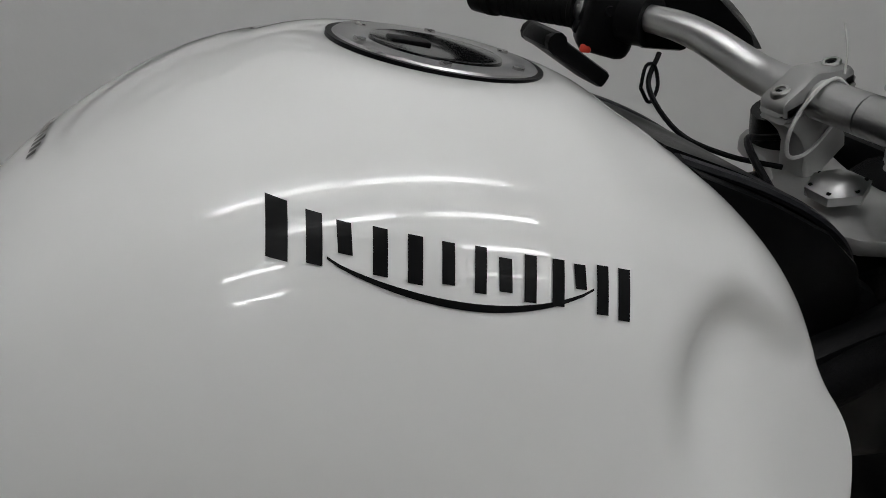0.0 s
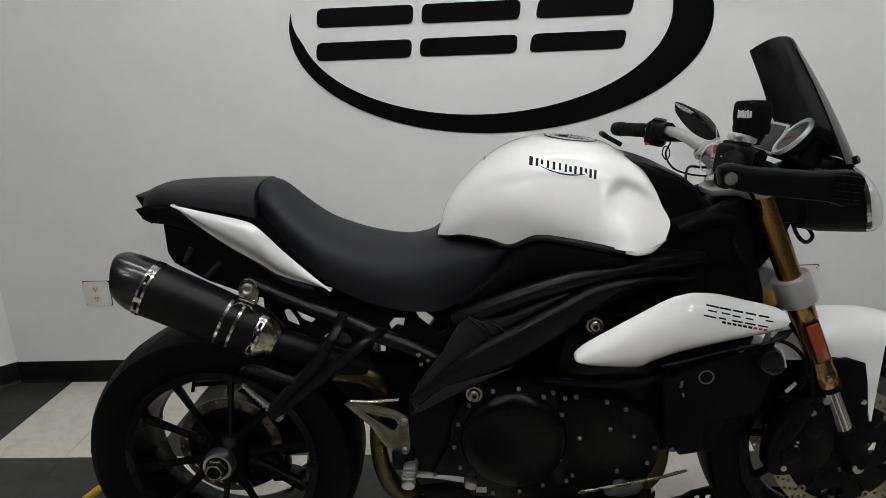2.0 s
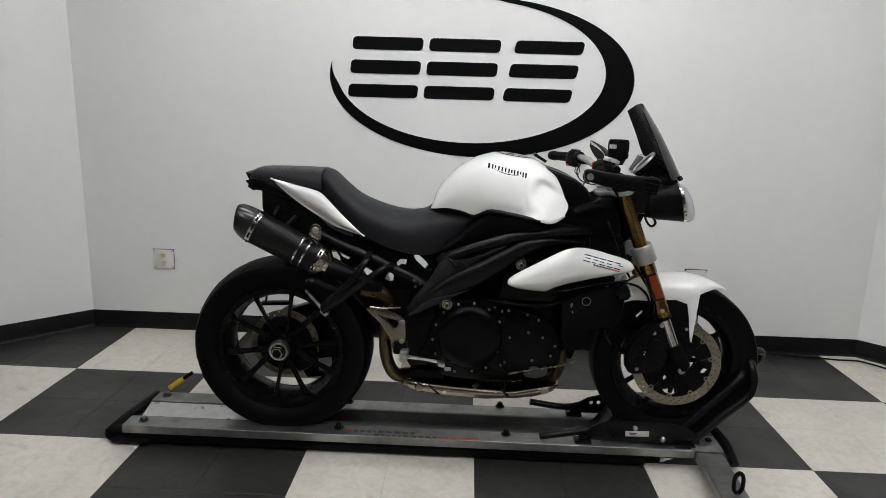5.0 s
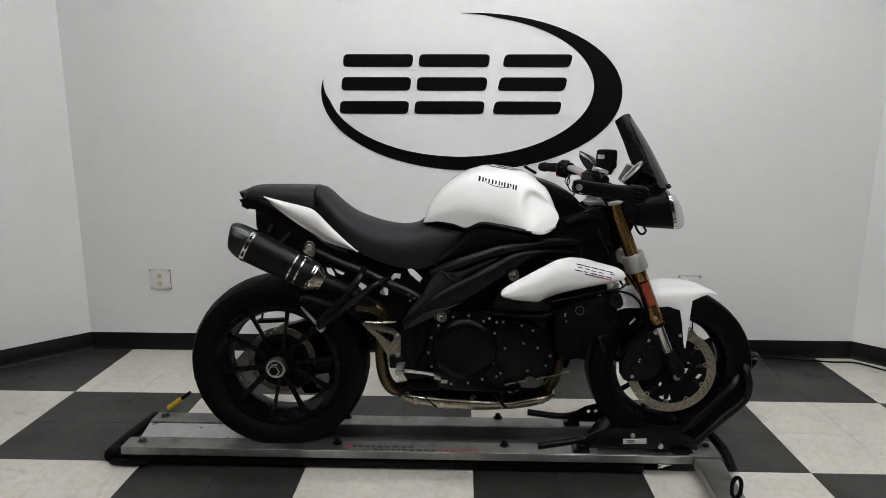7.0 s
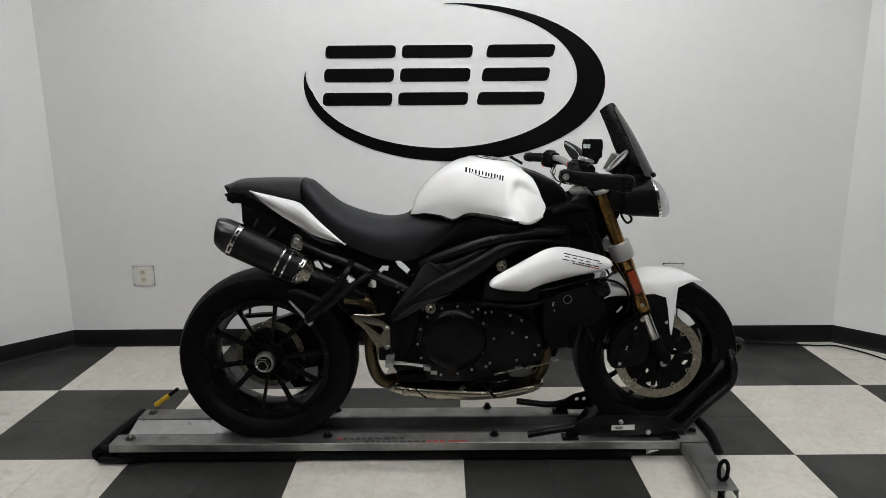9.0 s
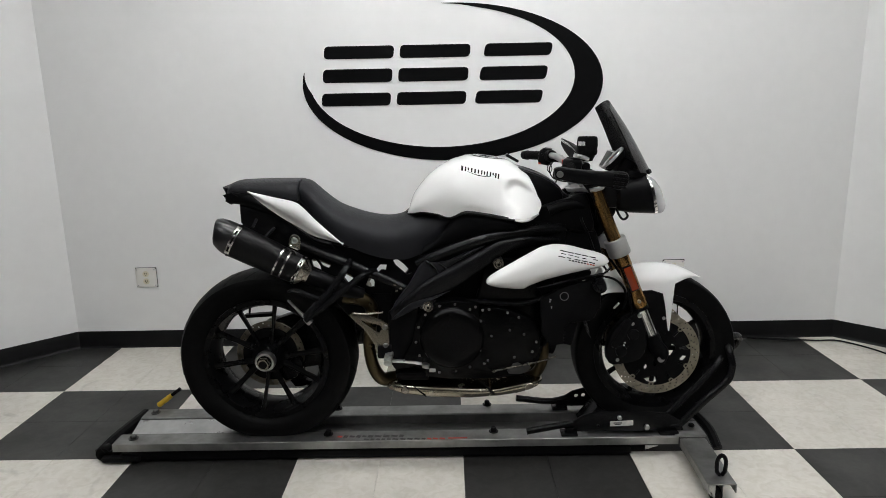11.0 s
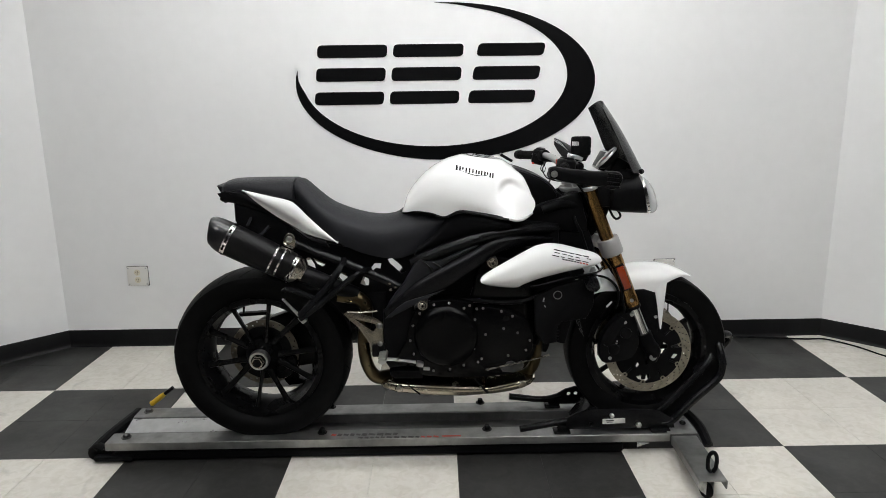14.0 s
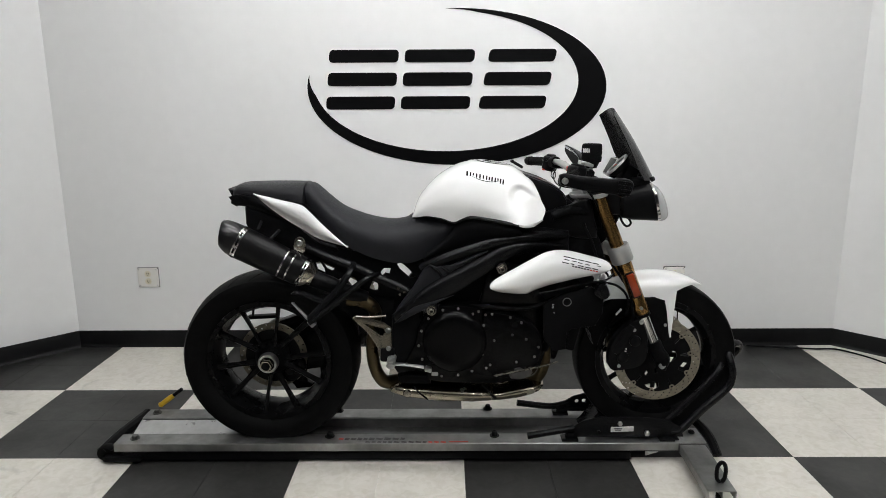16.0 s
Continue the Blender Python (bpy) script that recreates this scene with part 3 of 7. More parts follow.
def wheel_chock():
    c = thing("wheel_chock", "black tubular steel wheel chock holding the front wheel on the dolly", "wheel chock", (0, YC, 0))
    for s in (-1, 1):
        y = s * 0.105
        holes = [[(0.45 + 0.008 * math.cos(k), 0.135 + 0.008 * math.sin(k)) for k in np.linspace(0, 5.2, 7)], [(0.478 + 0.008 * math.cos(k), 0.137 + 0.008 * math.sin(k)) for k in np.linspace(0, 5.2, 7)]] if s > 0 else []
        part("side_plate", holed([(0.39, 0.092), (0.392, 0.128), (0.435, 0.155), (0.496, 0.172), (0.661, 0.167), (0.74, 0.160), (0.79, 0.130), (0.80, 0.092)], holes, y - 0.004, y + 0.004, 0.0015), FRAMEB, c, "black steel side plate")
        if s < 0:
            part("arm", tube([(0.230, -0.118, 0.102), (0.40, -0.110, 0.128)], 0.0125, seg=12, smooth=False), FRAMEB, c, "black tube arm")
        else:
            part("arm", tube([(0.215, 0.112, 0.124), (0.345, 0.110, 0.110), (0.42, 0.108, 0.125)], 0.0125, seg=12), FRAMEB, c, "black tube arm")
        part("foot_pad", box((0.06, 0.045, 0.010), (0.385, y, 0.0865), 0.003), FRAMEB, c)
        part("foot_pad", box((0.07, 0.045, 0.010), (0.745, y, 0.0865), 0.003), FRAMEB, c)
        part("foot_block", box((0.03, 0.025, 0.025), (0.385, y, 0.102), 0.006), FRAMEB, c)
    part("hoop_tube", tube([(0.755, -0.098, 0.105), (0.795, -0.096, 0.118), (0.869, -0.093, 0.195), (0.950, -0.09, 0.272), (0.966, -0.088, 0.310), (0.966, -0.085, 0.345), (0.960, -0.06, 0.390), (0.975, 0.0, 0.400)], 0.0145, seg=12), FRAMEB, c, "bent black tube of the wheel hoop")
    part("hoop_tube", tube([(0.765, 0.098, 0.100), (0.808, 0.096, 0.115), (0.900, 0.09, 0.195), (0.965, 0.085, 0.265), (1.035, 0.075, 0.340), (1.048, 0.06, 0.375), (1.030, 0.04, 0.396), (0.975, 0.0, 0.400)], 0.0145, seg=12), FRAMEB, c, "bent black tube of the wheel hoop")
    for s in (-1, 1):
        part("cradle_tube", tube([(0.60, s * 0.08, 0.10), (0.72, s * 0.08, 0.125), (0.84, s * 0.075, 0.235), (0.93, s * 0.06, 0.335), (0.965, 0, 0.385)], 0.012, seg=10), FRAMEB, c)
    part("cross_plate", box((0.10, 0.20, 0.008), (0.70, 0, 0.092), 0.002), FRAMEB, c)
    part("cradle", plate([(0.44, 0.083), (0.50, 0.16), (0.53, 0.15), (0.60, 0.095), (0.75, 0.085)], -0.05, 0.05, 0.003), FRAMEB, c)
    lab = part("maker_label", box((0.083, 0.0012, 0.020), (0.575, -0.1105, 0.1235), 0.0004, (0, -2, 0)), LABEL, c, "grey metal label plate with dark bars")
    part("printed_bar", box((0.030, 0.0008, 0.004), (0.560, -0.1115, 0.1255)), GREYINK, lab, smooth=False)
    part("printed_bar", box((0.022, 0.0008, 0.003), (0.560, -0.1115, 0.1200)), GREYINK, lab, smooth=False)
    bolt_head(c, 0.566, -0.1095, 0.146, 0.009, STEEL, (0, -1, 0))
    bolt_head(c, 0.666, -0.1095, 0.108, 0.011, STEEL, (0, -1, 0))
    bolt_head(c, 0.49, -0.1095, 0.115, 0.006, BLACK, (0, -1, 0))
    return c


wheel_chock()


def pry_tool():
    t = thing("hand_tool", "screwdriver with a yellow handle and black shaft leaning on the dolly", "screwdriver", (-1.232, 0.255, 0.082))
    d = Vector((0.105, 0.02, 0.075)).normalized()
    part("handle", lathe([(0, 0.0), (0, 0.008), (0.004, 0.0115), (0.02, 0.0105), (0.03, 0.0110), (0.055, 0.0110), (0.068, 0.009), (0.072, 0.0)], (0, 0, 0.008), d, 16), YELLOW, t, "worn yellow plastic handle")
    part("shaft", tube([Vector((0, 0, 0.008)) + d * 0.070, Vector((0, 0, 0.008)) + d * 0.112], 0.0075, seg=10, smooth=False), BLACK, t, "black shaft")
    return t


pry_tool()

# ---- the motorcycle ----
bike = thing("motorcycle", "white and black naked motorcycle with gold forks on a dolly", "motorcycle", (0, YC, 0))
RA, FA = Vector((-0.706, 0, 0.375)), Vector((0.700, 0, 0.375))


def tyre(centre, radius, width, rim):
    h = width / 2
    prof = [(-h * 0.62, rim - 0.004), (-h * 0.72, rim + 0.004), (-h * 0.93, rim + 0.03), (-h, rim + 0.055), (-h * 0.97, rim + 0.070)]
    n = 9
    for i in range(n):
        a = math.pi * (i / (n - 1) - 0.5)
        prof.append((h * 0.97 * math.sin(a), rim + 0.070 + (radius - rim - 0.070) * math.cos(a) ** 0.85 if abs(a) < 1.57 else rim + 0.0701))
    prof += [(-s, r) for s, r in reversed(prof[:5])]
    return lathe(prof, centre, (0, 1, 0), 72, cap=False)


def rim_profile(centre, r, h):
    prof = [(-h, r - 0.008), (-h, r + 0.010), (-h + 0.006, r + 0.011), (-h + 0.010, r + 0.002), (-h * 0.5, r - 0.012), (-h * 0.3, r - 0.020), (h * 0.3, r - 0.020), (h * 0.5, r - 0.012), (h - 0.010, r + 0.002), (h - 0.006, r + 0.011), (h, r + 0.010), (h, r - 0.008), (h * 0.55, r - 0.020), (h * 0.3, r - 0.027), (-h * 0.3, r - 0.027), (-h * 0.55, r - 0.020), (-h, r - 0.008)]
    return lathe(prof, centre, (0, 1, 0), 64, cap=False)


def spoke(centre, a0, r0, a1, r1, y0, y1, wide, thick):
    """A tapering cast spoke from (r0, a0) to (r1, a1), degrees round the hub."""
    p = Vector(centre) + Vector((r0 * math.cos(radians(a0)), y0, r0 * math.sin(radians(a0))))
    q = Vector(centre) + Vector((r1 * math.cos(radians(a1)), y1, r1 * math.sin(radians(a1))))
    return tube([p, p.lerp(q, 0.5), q], [wide, wide * 0.72, wide * 0.95], n=7, seg=8, flat=thick)


def circle(x, z, r, n):
    return [(x + r * math.cos(2 * math.pi * k / n), z + r * math.sin(2 * math.pi * k / n)) for k in range(n)]


def brake_disc(parent, centre, y, r_out, r_in, hole_rings, mat):
    """A steel ring with the drilled holes cut right through it."""
    holes = [circle(centre.x, centre.z, r_in, 72)]
    for rr, count, off, hr in hole_rings:
        for k in range(count):
            a = 2 * math.pi * (k + off) / count
            holes.append(circle(centre.x + rr * math.cos(a), centre.z + rr * math.sin(a), hr, 8))
    return part("brake_disc", holed(circle(centre.x, centre.z, r_out, 72), holes, y - 0.0025, y + 0.0025), mat, parent, "drilled steel brake disc", False)


# rear wheel
rw = part("rear_wheel", rim_profile(RA, 0.216, 0.078), WHEEL, bike, "satin black cast rear wheel")
part("tyre", tyre(RA, 0.322, 0.190, 0.218), RUBBER, rw, "wide black rear tyre with worn tread")
for k in range(5):
    for s in (-1, 1):
        a = 62 + 72 * k
        part("spoke", spoke(RA, a + s * 9, 0.045, a + s * 17, 0.200, -0.040, -0.050, 0.0090, 1.5), WHEEL, rw)
part("hub", lathe([(-0.075, 0.0), (-0.075, 0.036), (-0.062, 0.045), (-0.045, 0.060), (0.0, 0.070), (0.03, 0.086), (0.06, 0.086), (0.06, 0.0)], RA, (0, 1, 0), 40), WHEEL, rw, "black hub")
part("axle_flange", lathe([(-0.078, 0.024), (-0.100, 0.024), (-0.104, 0.027), (-0.104, 0.033), (-0.092, 0.037), (-0.078, 0.037), (-0.078, 0.024)], RA, (0, 1, 0), 40, cap=False), ALU, rw, "machined aluminium flange")
part("axle_nut", lathe([(-0.09, 0.0145), (-0.123, 0.0145), (-0.125, 0.0165), (-0.125, 0.0205), (-0.118, 0.0235), (-0.09, 0.0235), (-0.09, 0.0145)], RA, (0, 1, 0), 6, cap=False), WORN, rw, "large hexagon axle nut")
part("axle_bore", lathe([(-0.1257, 0.0004), (-0.1257, 0.0150), (-0.106, 0.0150), (-0.106, 0.026), (-0.07, 0.026), (-0.07, 0.0004)], RA, (0, 1, 0), 24), GAP, rw, smooth=False)
brake_disc(rw, RA, -0.010, 0.125, 0.101, ((0.1185, 18, 0, 0.0036), (0.1090, 18, 0.5, 0.0036)), DISC_SHADED)
part("disc_carrier", hoop(0.03, 0.1015, -0.016, -0.006, RA, 32), BLACK, rw)
part("valve_stem", tube([(RA.x - 0.06, -0.02, RA.z + 0.188), (RA.x - 0.055, -0.05, RA.z + 0.165)], 0.004, seg=8, smooth=False), BLACK, rw)
# tread grooves as shallow dark cuts
bm = bmesh.new()
for k in range(24):
    for s in (-1, 1):
        a0 = 2 * math.pi * k / 24 + (0.13 if s > 0 else 0)
        pts = []
        for i in range(5):
            t = i / 4
            yy = s * (0.012 + 0.066 * t)
            th = math.asin(min(1, abs(yy) / (0.095 * 0.97)))
            r = 0.288 + (0.322 - 0.288) * math.cos(th) ** 0.85 - 0.0009
            a = a0 + 0.17 * t
            pts.append(RA + Vector((r * math.cos(a), yy, r * math.sin(a))))
        tube(pts, 0.0016, n=5, seg=4, bm=bm, smooth=False)
tagged(part("tread_groove", bm, GAP, rw, "fine dark tread grooves"), kind="stuff")

# front wheel
fw = part("front_wheel", rim_profile(FA, 0.210, 0.048), WHEEL, bike, "satin black cast front wheel")
part("tyre", tyre(FA, 0.291, 0.122, 0.212), RUBBER, fw, "black front tyre")
for k in range(5):
    for s in (-1, 1):
        a = 50 + 72 * k
        part("spoke", spoke(FA, a + s * 12, 0.035, a + s * 19, 0.202, 0, 0, 0.0105, 1.1), WHEEL, fw)
part("hub", lathe([(-0.055, 0.0), (-0.055, 0.030), (-0.04, 0.040), (0.04, 0.040), (0.055, 0.030), (0.055, 0.0)], FA, (0, 1, 0), 32), WHEEL, fw, "black hub")
for s in (-1, 1):
    y = s * 0.066
    brake_disc(fw, FA, y, 0.155, 0.123, ((0.1485, 30, 0, 0.0034), (0.1400, 30, 0.33, 0.0034), (0.1315, 30, 0.66, 0.0034)), DISC)
    if s < 0:
        ring = [(FA.x + 0.1235 * math.cos(2 * math.pi * k / 60), FA.z + 0.1235 * math.sin(2 * math.pi * k / 60)) for k in range(60)]
        gaps = [
            [(0.740, 0.371), (0.743, 0.388), (0.754, 0.403), (0.766, 0.397), (0.764, 0.380), (0.750, 0.369)],
            [(0.796, 0.398), (0.813, 0.402), (0.814, 0.389), (0.798, 0.389)],
            [(0.787, 0.350), (0.795, 0.362), (0.807, 0.360), (0.797, 0.347)],
            [(0.656, 0.329), (0.662, 0.333), (0.668, 0.324), (0.661, 0.314)],
            [(0.693, 0.337), (0.699, 0.341), (0.702, 0.326), (0.696, 0.324)],
            [(0.667, 0.277), (0.686, 0.284), (0.706, 0.282), (0.707, 0.271), (0.695, 0.262), (0.675, 0.268)],
        ]
        wider = []
        for gap in gaps:
            gx, gz = sum(p[0] for p in gap) / len(gap), sum(p[1] for p in gap) / len(gap)
            wider.append([(gx + 1.3 * (px - gx), gz + 1.3 * (pz - gz)) for px, pz in gap])
        bm = holed(ring, wider, y - 0.002, y + 0.002)
    else:
        bm = hoop(0.030, 0.050, y - 0.002, y + 0.002, FA, 40)
        hoop(0.116, 0.1235, y - 0.002, y + 0.002, FA, 48, bm)
    part("disc_carrier", bm, BLACK, fw, "black disc carrier with openings", False)
    for k in range(10 if s < 0 else 5):
        a = 2 * math.pi * k / (10 if s < 0 else 5) + 0.2
        d = Vector((math.cos(a), 0, math.sin(a)))
        part("carrier_arm", tube([FA + d * (0.085 if s < 0 else 0.045) + Vector((0, y, 0)), FA + d * 0.108 + Vector((0, y, 0))], 0.0085, seg=6, flat=0.5, smooth=False), BLACK, fw)
        part("bobbin", hoop(0.0045, 0.0090, y - 0.0050, y + 0.0050, FA + d * 0.120, 14), DISC, fw)
part("axle_end", lathe([(-0.128, 0.006), (-0.128, 0.012), (-0.11, 0.013), (-0.10, 0.013), (-0.10, 0.006)], FA, (0, 1, 0), 20), STEEL, fw, "hollow axle end")

# forks: gold outer tubes, polished sliders, black feet with brake calipers
FT, FB = Vector((0.447, 0, 0.990)), Vector((0.672, 0, 0.452))
FD = (FB - FT).normalized()
for s in (-1, 1):
    y = Vector((0, s * 0.105, 0))
    L = (FB - FT).length
    fork = part("fork_tube", lathe([(0, 0.0), (0, 0.0225), (0.235, 0.0235), (0.24, 0.0260), (0.30, 0.0260), (0.305, 0.0245), (0.42, 0.0240), (0.425, 0.0262), (0.455, 0.0262), (0.46, 0.0235), (0.468, 0.0225), (0.468, 0.0)], FT + y, FD, 28), GOLD, bike, "gold anodised fork tube")
    part("slider", lathe([(0.466, 0.0), (0.466, 0.0200), (L, 0.0200), (L, 0.0)], FT + y, FD, 24), CHROME, fork, "polished fork slider")
    part("dust_seal", lathe([(0.462, 0.0), (0.462, 0.0255), (0.472, 0.0245), (0.472, 0.0)], FT + y, FD, 24), BLACK, fork)
    part("fork_cap", lathe([(-0.034, 0.0), (-0.034, 0.011), (-0.026, 0.013), (-0.026, 0.0225), (-0.008, 0.0245), (0.002, 0.0245), (0.002, 0.0)], FT + y, FD, 24), FRAMEB, fork, "black fork cap")
    foot = part("fork_foot", tube([FT + y + FD * (L - 0.01), FT + y + FD * (L + 0.04), FA + y + Vector((0.005, 0, 0.015)), FA + y + Vector((0.0, 0, -0.02))], [0.025, 0.027, 0.028, 0.019], n=10, seg=14), MATT, bike, "black cast fork foot")
    cy = s * 0.098
    cal = part("brake_caliper", plate([(0.512, 0.372), (0.535, 0.352), (0.580, 0.358), (0.628, 0.372), (0.650, 0.420), (0.645, 0.480), (0.640, 0.530), (0.615, 0.545), (0.570, 0.520), (0.532, 0.480), (0.512, 0.430)], cy - 0.022, cy + 0.022, 0.007, 2), BLACK, bike, "black four-piston radial brake caliper")
    for px, pz in ((0.548, 0.372), (0.560, 0.445), (0.596, 0.505), (0.585, 0.415)):
        part("caliper_bolt", lathe([(0, 0.0), (0, 0.0065), (-0.006, 0.0065), (-0.006, 0.003), (-0.003, 0.0)], (px, s * 0.121, pz), (0, -s * -1, 0), 12), STEEL if px < 0.55 or pz > 0.5 else BLACK, cal)
    part("caliper_bridge", box((0.030, 0.052, 0.120), (0.560, cy, 0.470), 0.008, (0, 28, 0)), BLACK, cal)
    for q in range(2):
        part("piston_housing", lathe([(0, 0.0), (0, 0.021), (0.005, 0.020), (0.008, 0.015), (0.008, 0.0)], (0.560 + 0.040 * q, s * 0.119, 0.405 + 0.060 * q), (0, s, 0), 22), BLACK, cal)
    part("banjo_bolt", lathe([(0, 0.0), (0, 0.008), (0.006, 0.008), (0.006, 0.0)], (0.618, s * 0.120, 0.535), (0, s, 0), 6), STEEL, cal)
    if s < 0:
        for i in range(6):
            part("raised_mark", box((0.006, 0.001, 0.0035), (0.560 + 0.0022 * i, -0.1205, 0.392 + 0.0088 * i), 0, (0, 15, 0)), LABEL, cal, smooth=False)
    part("brake_hose", tube([(0.600, s * 0.105, 0.53), (0.585, s * 0.12, 0.58), (0.575, s * 0.115, 0.64), (0.545, s * 0.10, 0.69), (0.520, s * 0.07, 0.73)], 0.0045, seg=8), BLACK, bike, "black braided brake hose")
rf = part("reflector", box((0.026, 0.010, 0.085), tuple(FT + FD * 0.345 + Vector((0, -0.134, 0))), 0.003, (0, -22.5, 0)), AMBER, bike, "amber side reflector in a black frame")
part("reflector_frame", box((0.032, 0.007, 0.096), tuple(FT + FD * 0.345 + Vector((0, -0.130, 0))), 0.003, (0, -22.5, 0)), BLACK, rf)
for s in (-1, 1):
    y = Vector((0, s * 0.105, 0))
    part("clamp_bolt", lathe([(0, 0.0), (0, 0.006), (-0.008, 0.006), (-0.008, 0.0)], FT + FD * 0.44 + y + Vector((-0.006, s * 0.026, 0.006)), (0, -s, 0), 10), STEEL, bike)

# triple clamps
ct = part("upper_clamp", plate([(0.372, -0.034), (0.372, 0.034), (0.392, 0.055), (0.410, 0.085), (0.418, 0.125), (0.445, 0.140), (0.474, 0.125), (0.478, 0.090), (0.455, 0.060), (0.440, 0.0), (0.455, -0.060), (0.478, -0.090), (0.474, -0.125), (0.445, -0.140), (0.418, -0.125), (0.410, -0.085), (0.392, -0.055)], 0, 0.014, 0.004, 3), SILVER, bike, "silver cast upper fork clamp")
ct.data.transform(Matrix.Translation((0.447, 0, 0.972)) @ Matrix.Rotation(radians(-12), 4, "Y") @ Matrix.Translation((-0.44, 0, 0)) @ Matrix(((1, 0, 0, 0), (0, 0, 1, 0), (0, 1, 0, 0), (0, 0, 0, 1))))
ct.data.flip_normals()
stem = part("stem_nut", lathe([(0, 0.0), (0, 0.0205), (0.007, 0.0210), (0.009, 0.0165), (0.012, 0.013), (0.014, 0.006), (0.0145, 0.0)], (0.401, 0, 0.986), (-0.3, 0, 0.95), 6), ALU, bike, "hexagonal aluminium stem cap")
for k in range(6):
    a = 2 * math.pi * k / 6 + 0.5
    part("drilling", lathe([(0, 0.0), (0, 0.0016), (0.001, 0.0016), (0.001, 0.0)], Vector((0.3987, 0, 0.9937)) + Vector((0.0165 * math.cos(a), 0.0165 * math.sin(a), 0.0052 * math.cos(a))), (-0.3, 0, 0.95), 8), GAP, stem)
part("lower_clamp", box((0.075, 0.12, 0.045), (0.515, 0, 0.780), 0.01, (0, 22, 0)), SILVER, bike, "silver lower fork clamp")
for s in (-1, 1):
    part("clamp_ring", lathe([(0.200, 0.0), (0.200, 0.036), (0.204, 0.038), (0.256, 0.038), (0.260, 0.036), (0.260, 0.0)], FT + Vector((0, s * 0.105, 0)), FD, 28), SILVER, bike, "silver fork clamp ring")
part("steering_head", tube([(0.409, 0, 0.950), (0.475, 0, 0.790)], 0.045, seg=16, smooth=False), FRAMEB, bike, "black steering head")

# handlebar
BARX = {1: 0.0, -1: 0.016}
BARW = {1: 1.0, -1: -0.953}
for s in (-1, 1):
    o, e = BARX[s], BARW[s]
    pts = [(0.403, 0.0, 1.041), (0.403 + o / 4, s * 0.065, 1.041), (0.397 + o / 3, s * 0.10, 1.045), (0.371 + o / 2, e * 0.147, 1.064), (0.348 + o, e * 0.190, 1.069), (0.318 + o, e * 0.275, 1.063), (0.280 + o, e * 0.360, 1.058)]
    part("handlebar", tube(pts, [0.0145, 0.0145, 0.0140, 0.0125, 0.0112, 0.0112, 0.0112], n=40, seg=16), ALU, bike, "brushed aluminium tapered handlebar")
    g0, g1 = Vector((0.326 + o, e * 0.258, 1.0635)), Vector((0.279 + o, e * 0.365, 1.058))
    gd = g1 - g0
    L = gd.length
    g = part("grip", lathe([(0, 0.0), (0, 0.0185), (0.004, 0.0185), (0.006, 0.0165), (L - 0.012, 0.0160), (L - 0.010, 0.0185), (L, 0.0185), (L + 0.002, 0.014), (L + 0.002, 0.0)], g0, gd, 24), GRIP, bike, "black rubber grip")
    for k in range(9):
        part("grip_rib", lathe([(0.012 + k * 0.010, 0.0), (0.012 + k * 0.010, 0.0172), (0.015 + k * 0.010, 0.0172), (0.015 + k * 0.010, 0.0)], g0, gd, 20), GRIP, g)
    part("bar_end_weight", lathe([(L, 0.0), (L, 0.0165), (L + 0.006, 0.018), (L + 0.020, 0.017), (L + 0.024, 0.012), (L + 0.024, 0.0)], g0, gd, 24), BLACK, bike, "black bar-end weight")
    # clamp over the bar, its parting line rising forward
    e1, e2, bc = Vector((0.89, 0, 0.457)), Vector((-0.457, 0, 0.889)), Vector((0.403, 0, 1.041))
    cap_line = [(-0.028, -0.0004), (-0.031, 0.003), (-0.030, 0.009), (-0.024, 0.0125), (-0.012, 0.0160), (0, 0.0205), (0.012, 0.0160), (0.024, 0.0125), (0.030, 0.009), (0.031, 0.003), (0.028, -0.0004)]
    foot_line = [(0.029, -0.0018), (0.028, -0.010), (0.022, -0.020), (0.017, -0.032), (0.020, -0.052), (-0.020, -0.066), (-0.017, -0.036), (-0.022, -0.020), (-0.028, -0.010), (-0.029, -0.0018)]
    y0, y1 = s * 0.053 - 0.013, s * 0.053 + 0.013
    c = part("bar_clamp", plate([((bc + e1 * a + e2 * b).x, (bc + e1 * a + e2 * b).z) for a, b in cap_line], y0, y1, 0.005, 3), SILVER, bike, "silver handlebar clamp with two socket bolts")
    part("clamp_foot", plate([((bc + e1 * a + e2 * b).x, (bc + e1 * a + e2 * b).z) for a, b in foot_line], y0, y1, 0.004, 2), SILVER, c)
    part("clamp_split", box((0.056, 0.0245, 0.003), tuple(bc + e2 * -0.001 + Vector((0, s * 0.053, 0))), 0, (0, -27.2, 0)), GAP, c, smooth=False)
    for u in (-0.0215, 0.0215):
        q = bc + e1 * u + e2 * 0.0095 + Vector((0, s * 0.053, 0))
        b = part("socket_bolt", lathe([(0, 0.0), (0, 0.0068), (0.005, 0.0068), (0.006, 0.006), (0.006, 0.0038), (0.0035, 0.0036), (0.0035, 0.0)], q, e2, 18), STEEL, c, "socket head bolt")
        part("hex_socket", lathe([(0.0034, 0.0), (0.0034, 0.0036), (0.0042, 0.0036), (0.0042, 0.0)], q, e2, 6), GAP, b)
    # switch housing
    sx, sy = 0.337 + o, e * 0.228
    sw = part("switch_housing", box((0.050, 0.052, 0.058), (sx, sy, 1.060), 0.011, (0, 10, -s * 24), 3), BLACK, bike, "black switch housing with small buttons")
